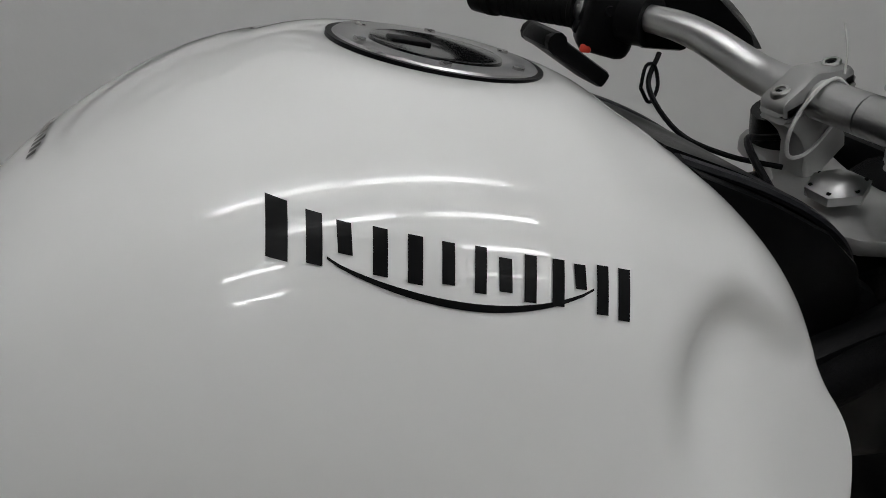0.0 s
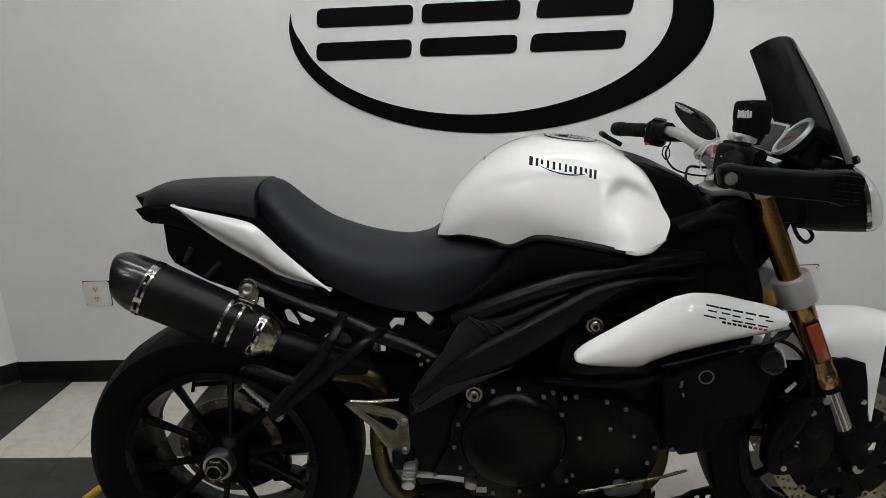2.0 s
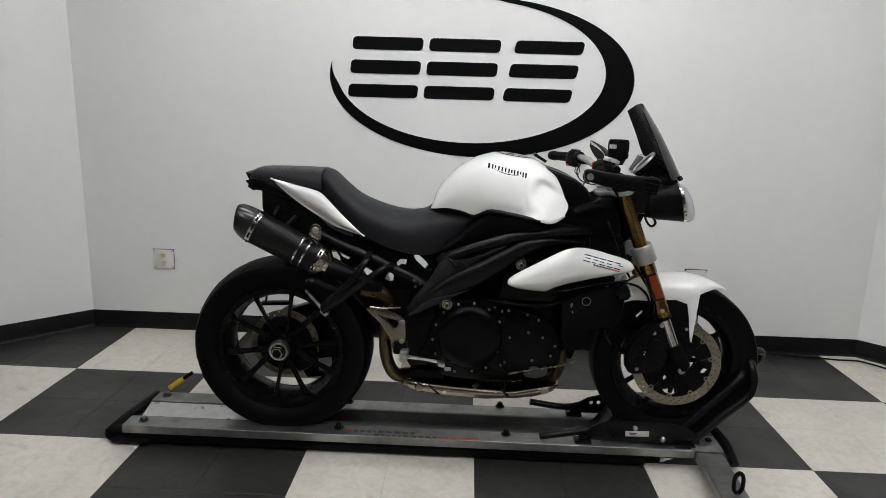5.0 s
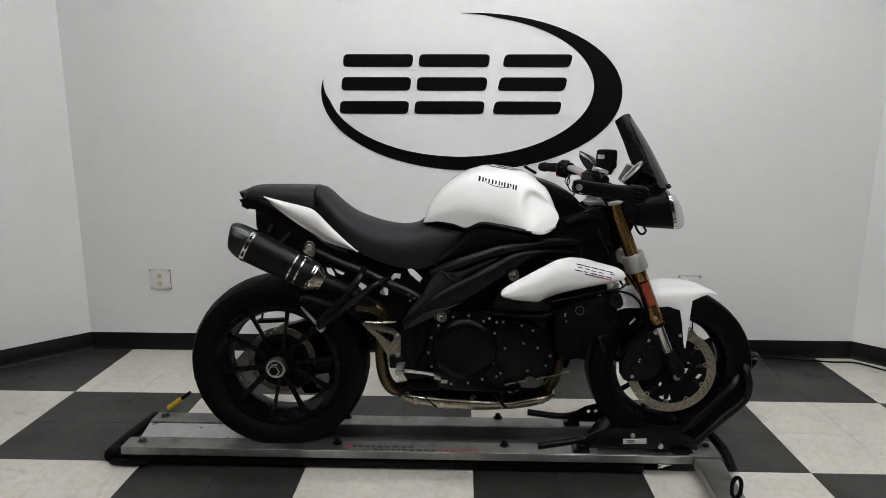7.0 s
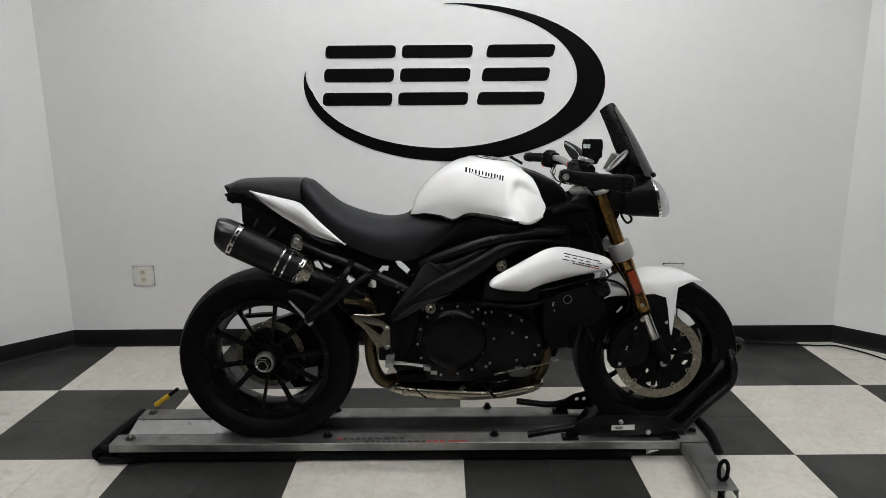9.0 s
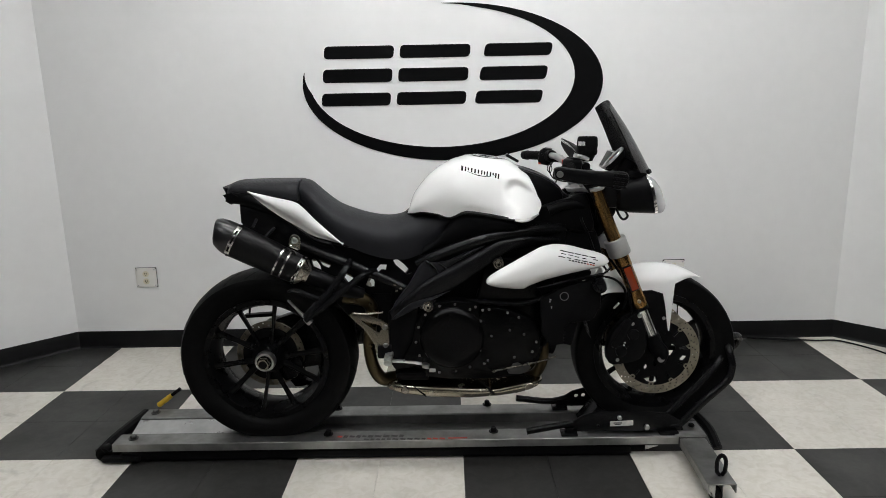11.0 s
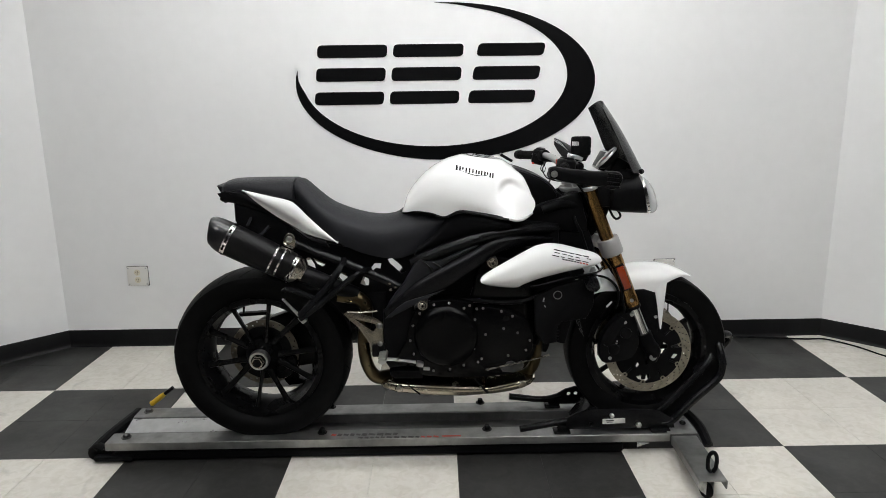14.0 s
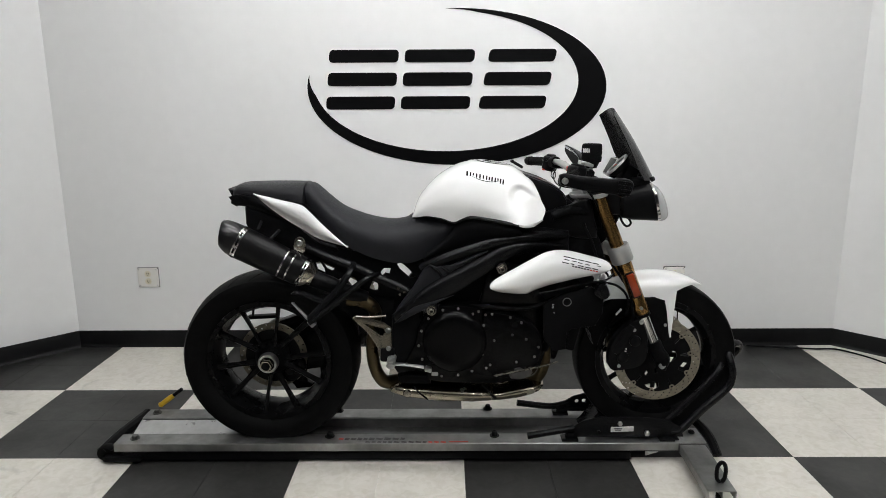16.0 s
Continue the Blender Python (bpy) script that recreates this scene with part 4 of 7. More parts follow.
    part("switch_collar", lathe([(-0.012, 0.0), (-0.012, 0.022), (0.012, 0.022), (0.012, 0.0)], (0.349 + o, e * 0.198, 1.066), gd, 20), BLACK, sw)
    part("rocker", box((0.010, 0.020, 0.008) if s > 0 else (0.008, 0.008, 0.016), (sx - 0.023, sy - s * (0.006 if s > 0 else 0.022), 1.038 if s > 0 else 1.078), 0.002, (0, 0, -s * 24)), RED, sw, "red rocker button")
    for k in range(3):
        part("screw", lathe([(0, 0.0), (0, 0.0045), (0.004, 0.004), (0.004, 0.0)], (sx - 0.018 + 0.012 * k, sy - s * 0.028, 1.072 - 0.012 * (k % 2)), (-0.25, -s, 0.1), 10), BLACK, sw)
    for k in range(4):
        part("white_mark", box((0.0022, 0.0026, 0.0022), (sx - 0.0255 + 0.0012 * k, sy + s * (0.012 - 0.009 * k), 1.070 - 0.010 * (k % 2)), 0, (0, 10, -s * 24)), WHITEINK, sw, smooth=False)
    part("rocker", box((0.012, 0.016, 0.012), (sx - 0.022, sy + s * 0.010, 1.052), 0.003, (0, 10, -s * 24)), BLACK, sw)
    part("switch_ridge", box((0.030, 0.040, 0.012), (sx + 0.004, sy, 1.088), 0.004, (0, 10, -s * 24)), BLACK, sw)
    # lever
    part("lever", tube([(0.382 + o, e * 0.205, 1.052), (0.400 + o, e * 0.24, 1.048), (0.385 + o, e * 0.30, 1.046), (0.355 + o, e * 0.365, 1.045)], [0.010, 0.007, 0.0055, 0.006], seg=8), BLACK, bike, "black hand lever")
    part("lever_perch", box((0.045, 0.03, 0.026), (0.372 + o, e * 0.195, 1.056), 0.006, (0, 0, -s * 20)), BLACK, bike)

# folded bar-end mirrors: an arm running forward and a wedge-shaped head
arm = part("mirror_arm", plate([(0.273, 1.072), (0.280, 1.078), (0.295, 1.080), (0.325, 1.074), (0.420, 1.064), (0.470, 1.064), (0.490, 1.056), (0.494, 1.040), (0.486, 1.018), (0.462, 1.008), (0.440, 1.016), (0.340, 1.030), (0.293, 1.042), (0.276, 1.048)], -0.380, -0.354, 0.008, 2), BLACK, bike, "black folded bar-end mirror arm")
part("pivot_bolt", lathe([(0, 0.0), (0, 0.010), (0.004, 0.010), (0.004, 0.004), (0.002, 0.0)], (0.289, -0.3805, 1.059), (0, -1, 0), 18), STEEL, arm, "pivot bolt")
part("mirror_head", box((0.052, 0.056, 0.044), (0.466, -0.325, 1.034), 0.010, (0, 12, 18)), BLACK, arm, "black ribbed mirror housing")
for k in range(4):
    part("rib", box((0.040, 0.004, 0.006), (0.466, -0.3805, 1.018 + 0.012 * k), 0.001, (0, 8, 0)), BLACK, arm)
s, tip, base = 1, Vector((0.415, 0.372, 1.122)), Vector((0.458, 0.185, 1.056))
# a leaf-shaped shell with a blunt outer end, bowed along its back
bm = bmesh.new()
loops = []
for i in range(13):
    t = i / 12
    o = tip.lerp(base, t) + Vector((0.006, 0, 0.016 * math.sin(math.pi * t)))
    h = 0.004 + 0.052 * math.sin(math.pi * (0.10 + 0.88 * t)) ** 0.8
    d = 0.003 + 0.022 * math.sin(math.pi * t) ** 0.7
    loops.append([o, o + Vector((d, 0, -0.20 * h)), o + Vector((d * 1.2, -s * 0.006, -0.65 * h)), o + Vector((0.002, -s * 0.012, -h)), o + Vector((-0.006, -s * 0.012, -h * 0.96)), o + Vector((-0.004, -s * 0.002, -0.02 * h))])
rings(bm, loops)
mh = part("mirror_shell", bm, BLACK, bike, "folded leaf-shaped mirror with a black shell")
bm = bmesh.new()
rows = [[bm.verts.new(lp[5].lerp(lp[4], 0.06) + Vector((-0.0012, 0, 0))), bm.verts.new(lp[5].lerp(lp[4], 0.38 - 0.03 * k) + Vector((-0.0012, 0, 0)))] for k, lp in enumerate(loops[:10])]
for p, q in zip(rows, rows[1:]):
    bm.faces.new((p[0], p[1], q[1], q[0]))
bmesh.ops.solidify(bm, geom=bm.faces, thickness=0.0008)
part("mirror_glass", bm, MIRROR, mh, "mirror glass", False)

# brake fluid pot in a towelling band
pot = part("fluid_reservoir", lathe([(1.072, 0.0), (1.072, 0.018), (1.090, 0.026), (1.147, 0.027), (1.151, 0.0)], (0.424, -0.105, 0), (0, 0, 1), 24), BLACK, bike, "brake fluid reservoir in a black towelling band")
part("band", lathe([(1.092, 0.029), (1.093, 0.0315), (1.104, 0.0335), (1.112, 0.0320), (1.120, 0.0338), (1.138, 0.0335), (1.148, 0.0322), (1.152, 0.029), (1.150, 0.027), (1.093, 0.027), (1.092, 0.029)], (0.424, -0.105, 0), (0, 0, 1), 36, cap=False), CLOTH, pot, "black towelling band with white bars")
for k in range(6):
    a = radians(205 + 7.6 * k)
    part("white_bar", box((0.0034, 0.0012, 0.014 - 0.002 * (k % 2)), (0.424 + 0.0342 * math.cos(a), -0.105 + 0.0342 * math.sin(a), 1.131), 0, (0, 0, math.degrees(a) + 90)), WHITEINK, pot, smooth=False)
part("bracket", tube([(0.424, -0.105, 1.080), (0.415, -0.13, 1.065), (0.392, -0.17, 1.058)], 0.007, seg=8), ALU, pot, "aluminium bracket")
part("bracket_plate", box((0.052, 0.022, 0.014), (0.402, -0.122, 1.087), 0.004, (0, 14, 10)), BRIGHT, pot, "bright bracket under the reservoir")
part("master_cylinder", tube([(0.392, -0.165, 1.066), (0.400, -0.215, 1.064)], 0.013, seg=12, smooth=False), FRAMEB, bike, "black brake master cylinder")
part("bracket_arm", tube([(0.385, -0.118, 1.088), (0.378, -0.118, 1.070), (0.384, -0.110, 1.052)], 0.005, seg=8), ALU, pot)
part("screw", lathe([(0, 0.0), (0, 0.006), (0.004, 0.006), (0.005, 0.004), (0.005, 0.0)], (0.392, -0.134, 1.088), (-0.2, -1, 0), 12), STEEL, pot)

# instruments
ax = Vector((-0.72, 0.11, 0.69)).normalized()
gc = Vector((0.520, -0.070, 1.078))
gauge = part("rev_counter", lathe([(-0.022, 0.0), (-0.022, 0.030), (-0.012, 0.040), (-0.003, 0.0445), (0.001, 0.0445), (0.001, 0.0)], gc, ax, 48), BLACK, bike, "round dial with a silver bezel and pale face")
part("dial_rim", lathe([(-0.002, 0.0430), (-0.002, 0.0455), (0.002, 0.0462), (0.006, 0.0445), (0.005, 0.0375), (0.001, 0.0365), (-0.002, 0.0430)], gc, ax, 48, cap=False), BRIGHT, gauge, "bright silver rim")
part("dial_face", lathe([(0.0015, 0.0), (0.0015, 0.0365), (0.0025, 0.0365), (0.0025, 0.0)], gc, ax, 36), DIAL, gauge)
u = ax.cross(Vector((0, 0, 1))).normalized()
w = u.cross(ax)
for k in range(11):
    a = radians(-40 + 26 * k)
    p = gc + ax * 0.003 + (u * math.cos(a) + w * math.sin(a)) * 0.028
    part("dial_mark", lathe([(0, 0.0), (0, 0.0022), (0.0006, 0.0022), (0.0006, 0.0)], p, ax, 6), INK, gauge, smooth=False)
part("needle", tube([gc + ax * 0.004, gc + ax * 0.004 + u * 0.022 - w * 0.012], 0.0012, seg=6, smooth=False), REDMARK, gauge)
lc = Vector((0.535, 0.032, 1.060))
lcd = part("display_unit", box((0.028, 0.090, 0.072), tuple(lc), 0.008, (0, 28, 0)), BLACK, bike, "digital display in a silver frame")
part("display_rim", box((0.006, 0.088, 0.068), tuple(lc + Vector((-0.0125, 0, 0.005))), 0.003, (0, 28, 0)), BRIGHT, lcd, "bright silver rim")
part("screen", box((0.004, 0.078, 0.057), tuple(lc + Vector((-0.0150, 0, 0.0065))), 0.001, (0, 28, 0)), LCD, lcd, "grey liquid crystal display")
part("dash_back", box((0.05, 0.16, 0.06), (0.565, 0.0, 1.045), 0.012, (0, 28, 0)), BLACK, bike, "black instrument backing")

# fly screen
def fly_screen():
    n, m = 16, 17
    edge = curve([(0.493, 0.108, 1.243), (0.530, 0.120, 1.170), (0.562, 0.130, 1.100), (0.600, 0.120, 1.030)], n)
    mid = curve([(0.510, 0, 1.268), (0.572, 0, 1.180), (0.620, 0, 1.100), (0.664, 0, 1.022)], n)
    bm = bmesh.new()
    rows = []
    for i in range(n):
        row = []
        for j in range(m):
            t = 2 * j / (m - 1) - 1
            k = 1 - abs(t) ** 2.2
            row.append(bm.verts.new((edge[i].x + (mid[i].x - edge[i].x) * k, t * edge[i].y, edge[i].z + (mid[i].z - edge[i].z) * k)))
        rows.append(row)
    for a, b in zip(rows, rows[1:]):
        for j in range(m - 1):
            bm.faces.new((a[j], a[j + 1], b[j + 1], b[j]))
    bmesh.ops.recalc_face_normals(bm, faces=bm.faces)
    bmesh.ops.solidify(bm, geom=bm.faces, thickness=0.003)
    return bm


scr = part("fly_screen", fly_screen(), SMOKE, bike, "tall smoked acrylic fly screen")
for s in (-1, 1):
    part("screen_bolt", lathe([(-0.004, 0.0), (-0.004, 0.009), (0.006, 0.008), (0.006, 0.0)], (0.640, s * 0.075, 1.030), (0.6, s * 0.6, 0.4), 14), BLACK, scr)
part("screen_bracket", box((0.07, 0.20, 0.03), (0.595, 0, 1.020), 0.01, (0, 10, 0)), BLACK, bike, "black screen bracket")

# twin headlamps
def lamp_ring(x, zc, hz, hy, y, lean, e=0.8, n=32):
    out = []
    for k in range(n):
        c, q = math.cos(2 * math.pi * k / n), math.sin(2 * math.pi * k / n)
        out.append(Vector((x - lean * q, y + hy * math.copysign(abs(c) ** e, c), zc + hz * math.copysign(abs(q) ** e, q))))
    return out


for s in (-1, 1):
    y = s * 0.072
    bm = bmesh.new()
    rings(bm, [lamp_ring(x + 0.003, zc - 0.004, hz, hy, y, lean) for x, zc, hz, hy, lean in ((0.526, 0.950, 0.030, 0.032, 0.0), (0.536, 0.950, 0.048, 0.042, 0.002), (0.570, 0.953, 0.058, 0.048, 0.006), (0.632, 0.959, 0.068, 0.053, 0.020), (0.638, 0.959, 0.068, 0.053, 0.021), (0.636, 0.959, 0.062, 0.047, 0.021))])
    lamp = part("headlamp", bm, BLACK, bike, "black headlamp shell with a clear bulging lens")
    bm = bmesh.new()
    loops = []
    for t in (0.0, 0.12, 0.3, 0.5, 0.7, 0.85, 0.96):
        k0 = math.cos(t * math.pi / 2) ** 0.6
        loops.append(lamp_ring(0.648 + 0.042 * math.sin(t * math.pi / 2), 0.953 - 0.010 * t, 0.067 * k0, 0.052 * k0, y, 0.022 * k0, 0.92))
    rings(bm, loops)
    part("lens", bm, LENS, lamp, "clear bulging lens")
    bm = bmesh.new()
    rings(bm, [lamp_ring(0.6425, 0.955, 0.0690, 0.0540, y, 0.021), lamp_ring(0.6515, 0.955, 0.0685, 0.0535, y, 0.021), lamp_ring(0.6515, 0.955, 0.0665, 0.0510, y, 0.021), lamp_ring(0.6425, 0.955, 0.0640, 0.0480, y, 0.021), lamp_ring(0.6425, 0.955, 0.0690, 0.0540, y, 0.021)], cap=False)
    part("bezel", bm, CHROME, lamp, "chrome rim")
    part("bowl", lathe([(-0.02, 0.0), (-0.014, 0.03), (0.010, 0.044), (0.012, 0.046), (-0.018, 0.030), (-0.024, 0.0)], (0.650, y, 0.955), (1, 0, 0.22), 28), CHROME, lamp, "bright reflector bowl")
    part("bulb_shield", lathe([(0.0, 0.0), (0.0, 0.014), (0.022, 0.013), (0.026, 0.009), (0.026, 0.0)], (0.640, y, 0.953), (1, 0, 0.22), 18), CHROME, lamp, "bulb shield")
part("wiring_loom", plate([(0.455, 0.975), (0.530, 0.985), (0.552, 0.935), (0.538, 0.880), (0.510, 0.830), (0.470, 0.800)], -0.055, 0.055, 0.014, 2), MATT, bike, "black taped wiring loom between the forks")
part("headlamp_bracket", box((0.06, 0.20, 0.09), (0.515, 0, 0.955), 0.015), BLACK, bike, "black headlamp bracket")
part("wiring_loop", tube([(0.56, -0.06, 0.905), (0.575, -0.075, 0.880), (0.56, -0.08, 0.868), (0.545, -0.07, 0.885), (0.53, -0.06, 0.93)], 0.004, seg=8), BLACK, bike)

# ---- tank ----
TANK = [
    ((-0.178, 0.000, 0.908), (-0.179, 0.026, 0.907), (-0.180, 0.038, 0.904), (-0.181, 0.046, 0.900), (-0.181, 0.048, 0.897)),
    ((-0.169, 0.000, 0.942), (-0.166, 0.052, 0.936), (-0.163, 0.070, 0.926), (-0.161, 0.079, 0.915), (-0.160, 0.080, 0.904)),
    ((-0.149, 0.000, 0.980), (-0.142, 0.066, 0.972), (-0.135, 0.090, 0.955), (-0.130, 0.104, 0.935), (-0.128, 0.103, 0.911)),
    ((-0.097, 0.000, 1.037), (-0.090, 0.080, 1.026), (-0.083, 0.112, 0.998), (-0.077, 0.131, 0.955), (-0.078, 0.122, 0.907)),
    ((-0.021, 0.000, 1.081), (-0.016, 0.090, 1.070), (-0.013, 0.126, 1.040), (-0.019, 0.150, 0.966), (-0.033, 0.132, 0.896)),
    ((0.060, 0.000, 1.092), (0.058, 0.094, 1.080), (0.052, 0.132, 1.048), (0.043, 0.162, 0.958), (0.018, 0.146, 0.916)),
    ((0.122, 0.000, 1.084), (0.118, 0.096, 1.072), (0.112, 0.138, 1.038), (0.102, 0.172, 0.945), (0.085, 0.164, 0.910)),
    ((0.164, 0.000, 1.070), (0.162, 0.094, 1.058), (0.159, 0.140, 1.024), (0.150, 0.180, 0.938), (0.134, 0.184, 0.903)),
    ((0.208, 0.000, 1.050), (0.209, 0.090, 1.039), (0.210, 0.136, 1.008), (0.202, 0.174, 0.952), (0.176, 0.200, 0.898)),
    ((0.240, 0.000, 1.020), (0.240, 0.090, 1.011), (0.245, 0.128, 0.986), (0.237, 0.166, 0.946), (0.214, 0.193, 0.898)),
    ((0.250, 0.000, 0.968), (0.252, 0.088, 0.966), (0.262, 0.138, 0.954), (0.267, 0.174, 0.934), (0.254, 0.180, 0.909)),
]


def tank_mesh():
    """Skins the tank from stations that run from its spine down to its lower edge."""
    nu, nv = 150, 49
    lines = [curve([(x, y * 1.05, z) for x, y, z in (st[k] for st in TANK)], nu) for k in range(5)]
    bm = bmesh.new()
    rows = []
    for i in range(nu):
        p = [ln[i] for ln in lines]
        first = Vector((p[1].x, -p[1].y, p[1].z))
        half = curve([first, *p], 5 * (nv - 1) + 1)[nv - 1 :]
        half = [half[round(j * (len(half) - 1) / (nv - 1))] for j in range(nv)]
        half[0].y = 0
        row = [bm.verts.new((q.x, -q.y, q.z)) for q in reversed(half)] + [bm.verts.new(q) for q in half[1:]]
        rows.append(row)
    for a, b in zip(rows, rows[1:]):
        for j in range(2 * nv - 2):
            bm.faces.new((a[j], a[j + 1], b[j + 1], b[j]))
    inner = [v for v in bm.verts if not v.is_boundary]
    rear = [v for v in inner if v.co.x < 0.13]
    for k in range(45):
        bmesh.ops.smooth_vert(bm, verts=inner if k % 7 == 0 else rear, factor=0.5, use_axis_x=True, use_axis_y=True, use_axis_z=True)
    for v in bm.verts:
        x, y, z = v.co
        # a flat seat for the filler cap
        r = math.hypot(x - CAP.x, y)
        if z > 1.0 and r < 0.10:
            flat = CAP.z - 0.13 * (x - CAP.x) - 0.0006
            z += (flat - z) * sstep(0.10, 0.052, r)
        # the knee scoop: a crescent step down to an upward-facing shelf that runs out over the nose
        a, b = x - 0.182, z - 0.980
        along = 0.86 * a - 0.51 * b
        off = math.hypot(a, b) if along < 0 else abs(0.51 * a + 0.86 * b)
        shelf = 0.184 - 0.36 * (x - 0.17) - 0.80 * (z - 0.945)
        drop = abs(y) - shelf
        if drop > -0.01 and z > 0.90:
            soft = 0.5 * (drop + math.sqrt(drop * drop + 0.00010))
            y -= math.copysign(0.92 * min(soft, 0.05) * sstep(0.0480, 0.0160, off), y)
        v.co = x, y, z
    front = [v for v in inner if v.co.x > 0.10]
    for _ in range(4):
        bmesh.ops.smooth_vert(bm, verts=front, factor=0.5, use_axis_x=True, use_axis_y=True, use_axis_z=True)
    # the flank below the scoop runs out softly
    flank = [v for v in inner if v.co.x > 0.11 and 0.90 < v.co.z < 0.972 and abs(v.co.y) > 0.10]
    for _ in range(28):
        bmesh.ops.smooth_vert(bm, verts=flank, factor=0.5, use_axis_x=True, use_axis_y=True, use_axis_z=True)
    bmesh.ops.recalc_face_normals(bm, faces=bm.faces)
    return bm


CAP = Vector((0.099, 0, 1.0845))
bm = tank_mesh()
TANK_TREE = BVHTree.FromBMesh(bm)
bmesh.ops.solidify(bm, geom=bm.faces, thickness=0.004)
tank = part("fuel_tank", bm, PAINT, bike, "glossy white painted fuel tank", True, 0.9)
lip_pts = [(st[4][0], -st[4][1] * 1.05 + 0.005, st[4][2] - 0.003) for st in TANK[:9]]
for s in (-1, 1):
    part("lower_lip", tube([(x, s * -y, z) for x, y, z in lip_pts], [0.004, 0.004, 0.004, 0.0045, 0.0065, 0.0085, 0.0085, 0.0085, 0.006], n=50, seg=8), FRAMEB, tank, "black rubber trim under the tank edge")


for s in (-1, 1):
    part("tank_flange", tube([(0.176, s * 0.204, 0.894), (0.198, s * 0.203, 0.892), (0.224, s * 0.194, 0.894), (0.256, s * 0.172, 0.908)], [0.003, 0.0055, 0.0055, 0.003], seg=8, flat=1.2), PAINT, tank, "white lower flange of the tank")


def on_tank(x, z, lift=0.0007):
    hit, nrm, *_ = TANK_TREE.ray_cast(Vector((x, -0.6, z)), Vector((0, 1, 0)))
    return hit + (nrm if nrm.y < 0 else -nrm) * lift


def tank_decal(outline, name, mat, label=""):
    """A strip between two (x, z) lines laid on the side of the tank."""
    a, b = outline
    bm = bmesh.new()
    rows = [[bm.verts.new(on_tank(*p)) for p in (Vector(q).lerp(Vector(r), t / 3) for t in range(4))] for q, r in zip(a, b)]
    for r0, r1 in zip(rows, rows[1:]):
        for j in range(3):
            bm.faces.new((r0[j], r0[j + 1], r1[j + 1], r1[j]))
    return part(name, bm, mat, tank, label)


# the emblem on the tank: plain upright bars and a sweeping line, in black
MK0, MK1 = Vector((-0.001, 1.0668)), Vector((0.129, 1.0380))
mdir = (MK1 - MK0).normalized()
mup = Vector((-mdir.y, mdir.x))
mlen = (MK1 - MK0).length
for f0, wd, hi, lo in ((0.055, 0.0066, 0.0, -0.0150), (0.145, 0.0050, -0.0005, -0.0140), (0.215, 0.0046, -0.0010, -0.0095), (0.300, 0.0048, -0.0004, -0.0135), (0.385, 0.0050, -0.0004, -0.0140), (0.470, 0.0044, -0.0004, -0.0125), (0.555, 0.0042, 0.0, -0.0135), (0.620, 0.0048, -0.0020, -0.0120), (0.690, 0.0046, 0.0, -0.0140), (0.770, 0.0048, 0.0, -0.0140), (0.835, 0.0046, -0.0006, -0.0080), (0.905, 0.0048, 0.0, -0.0150), (0.972, 0.0048, 0.0, -0.0160)):
    ends = [MK0 + mdir * (f0 * mlen + wd * t / 3) + mup * hi for t in range(4)]
    tank_decal((ends, [p + mup * (lo - hi) + mdir * 0.0012 for p in ends]), "emblem_bar", INK)
sweep = [(mlen * (0.20 + 0.70 * t), -0.0115 - 0.0068 * math.sin(math.pi * t) ** 0.75 + 0.004 * t**4) for t in np.linspace(0, 1, 24)]
thick = [0.0004 + 0.0008 * math.sin(math.pi * t) for t in np.linspace(0, 1, 24)]
tank_decal(([MK0 + mdir * a + mup * (b + k) for (a, b), k in zip(sweep, thick)], [MK0 + mdir * a + mup * (b - k) for (a, b), k in zip(sweep, thick)]), "emblem_sweep", INK)

# a short line of small dark marks across the rear slope
for i in range(8):
    bm = bmesh.new()
    y = -0.022 + 0.0060 * i
    quad = []
    for dx, dy in ((0, 0), (0.004 + 0.001 * (i % 3), 0), (0.004 + 0.001 * (i % 3), 0.004), (0, 0.004)):
        hit, nrm, *_ = TANK_TREE.ray_cast(Vector((-0.081 + dx, y + dy, 1.3)), Vector((0, 0, -1)))
        quad.append(bm.verts.new(hit + (nrm if nrm.z > 0 else -nrm) * 0.0008))
    bm.faces.new(quad)
    part("printed_bar", bm, GREYINK, tank, smooth=False)

# filler cap
cap_c, cap_n = CAP, Vector((0.14, 0, 1)).normalized()
cap = part("filler_cap", lathe([(-0.006, 0.0), (-0.006, 0.0515), (0.0005, 0.0515), (0.0018, 0.050), (0.0018, 0.036), (0.0005, 0.034), (0.0005, 0.0)], cap_c, cap_n, 48), ALU, tank, "satin aluminium filler cap ring with six bolts")
part("cap_seal", lathe([(-0.006, 0.051), (-0.006, 0.0545), (0.0009, 0.0540), (0.0009, 0.051), (-0.006, 0.051)], cap_c, cap_n, 48, cap=False), BLACK, cap)
part("cap_flap", lathe([(0.0, 0.0), (0.0, 0.0335), (0.0022, 0.033), (0.0026, 0.030), (0.0022, 0.0)], cap_c, cap_n, 40), GLOSSB, cap, "glossy dark filler flap")
part("lock_cover", box((0.020, 0.012, 0.002), tuple(cap_c + Vector((-0.014, 0, 0.0048))), 0.0008, (0, 7, 0)), BLACK, cap)
for k in range(6):
    a = 2 * math.pi * k / 6 + 0.3
    part("cap_bolt", lathe([(0.0015, 0.0), (0.0015, 0.003), (0.003, 0.003), (0.003, 0.0)], cap_c + Vector((0.043 * math.cos(a), 0.043 * math.sin(a), -0.006 * math.cos(a))), cap_n, 10), CHROME, cap)
part("tank_hinge", box((0.050, 0.030, 0.010), (0.188, 0.030, 1.075), 0.003, (0, 30, 0)), BLACK, tank, "black hinge block")
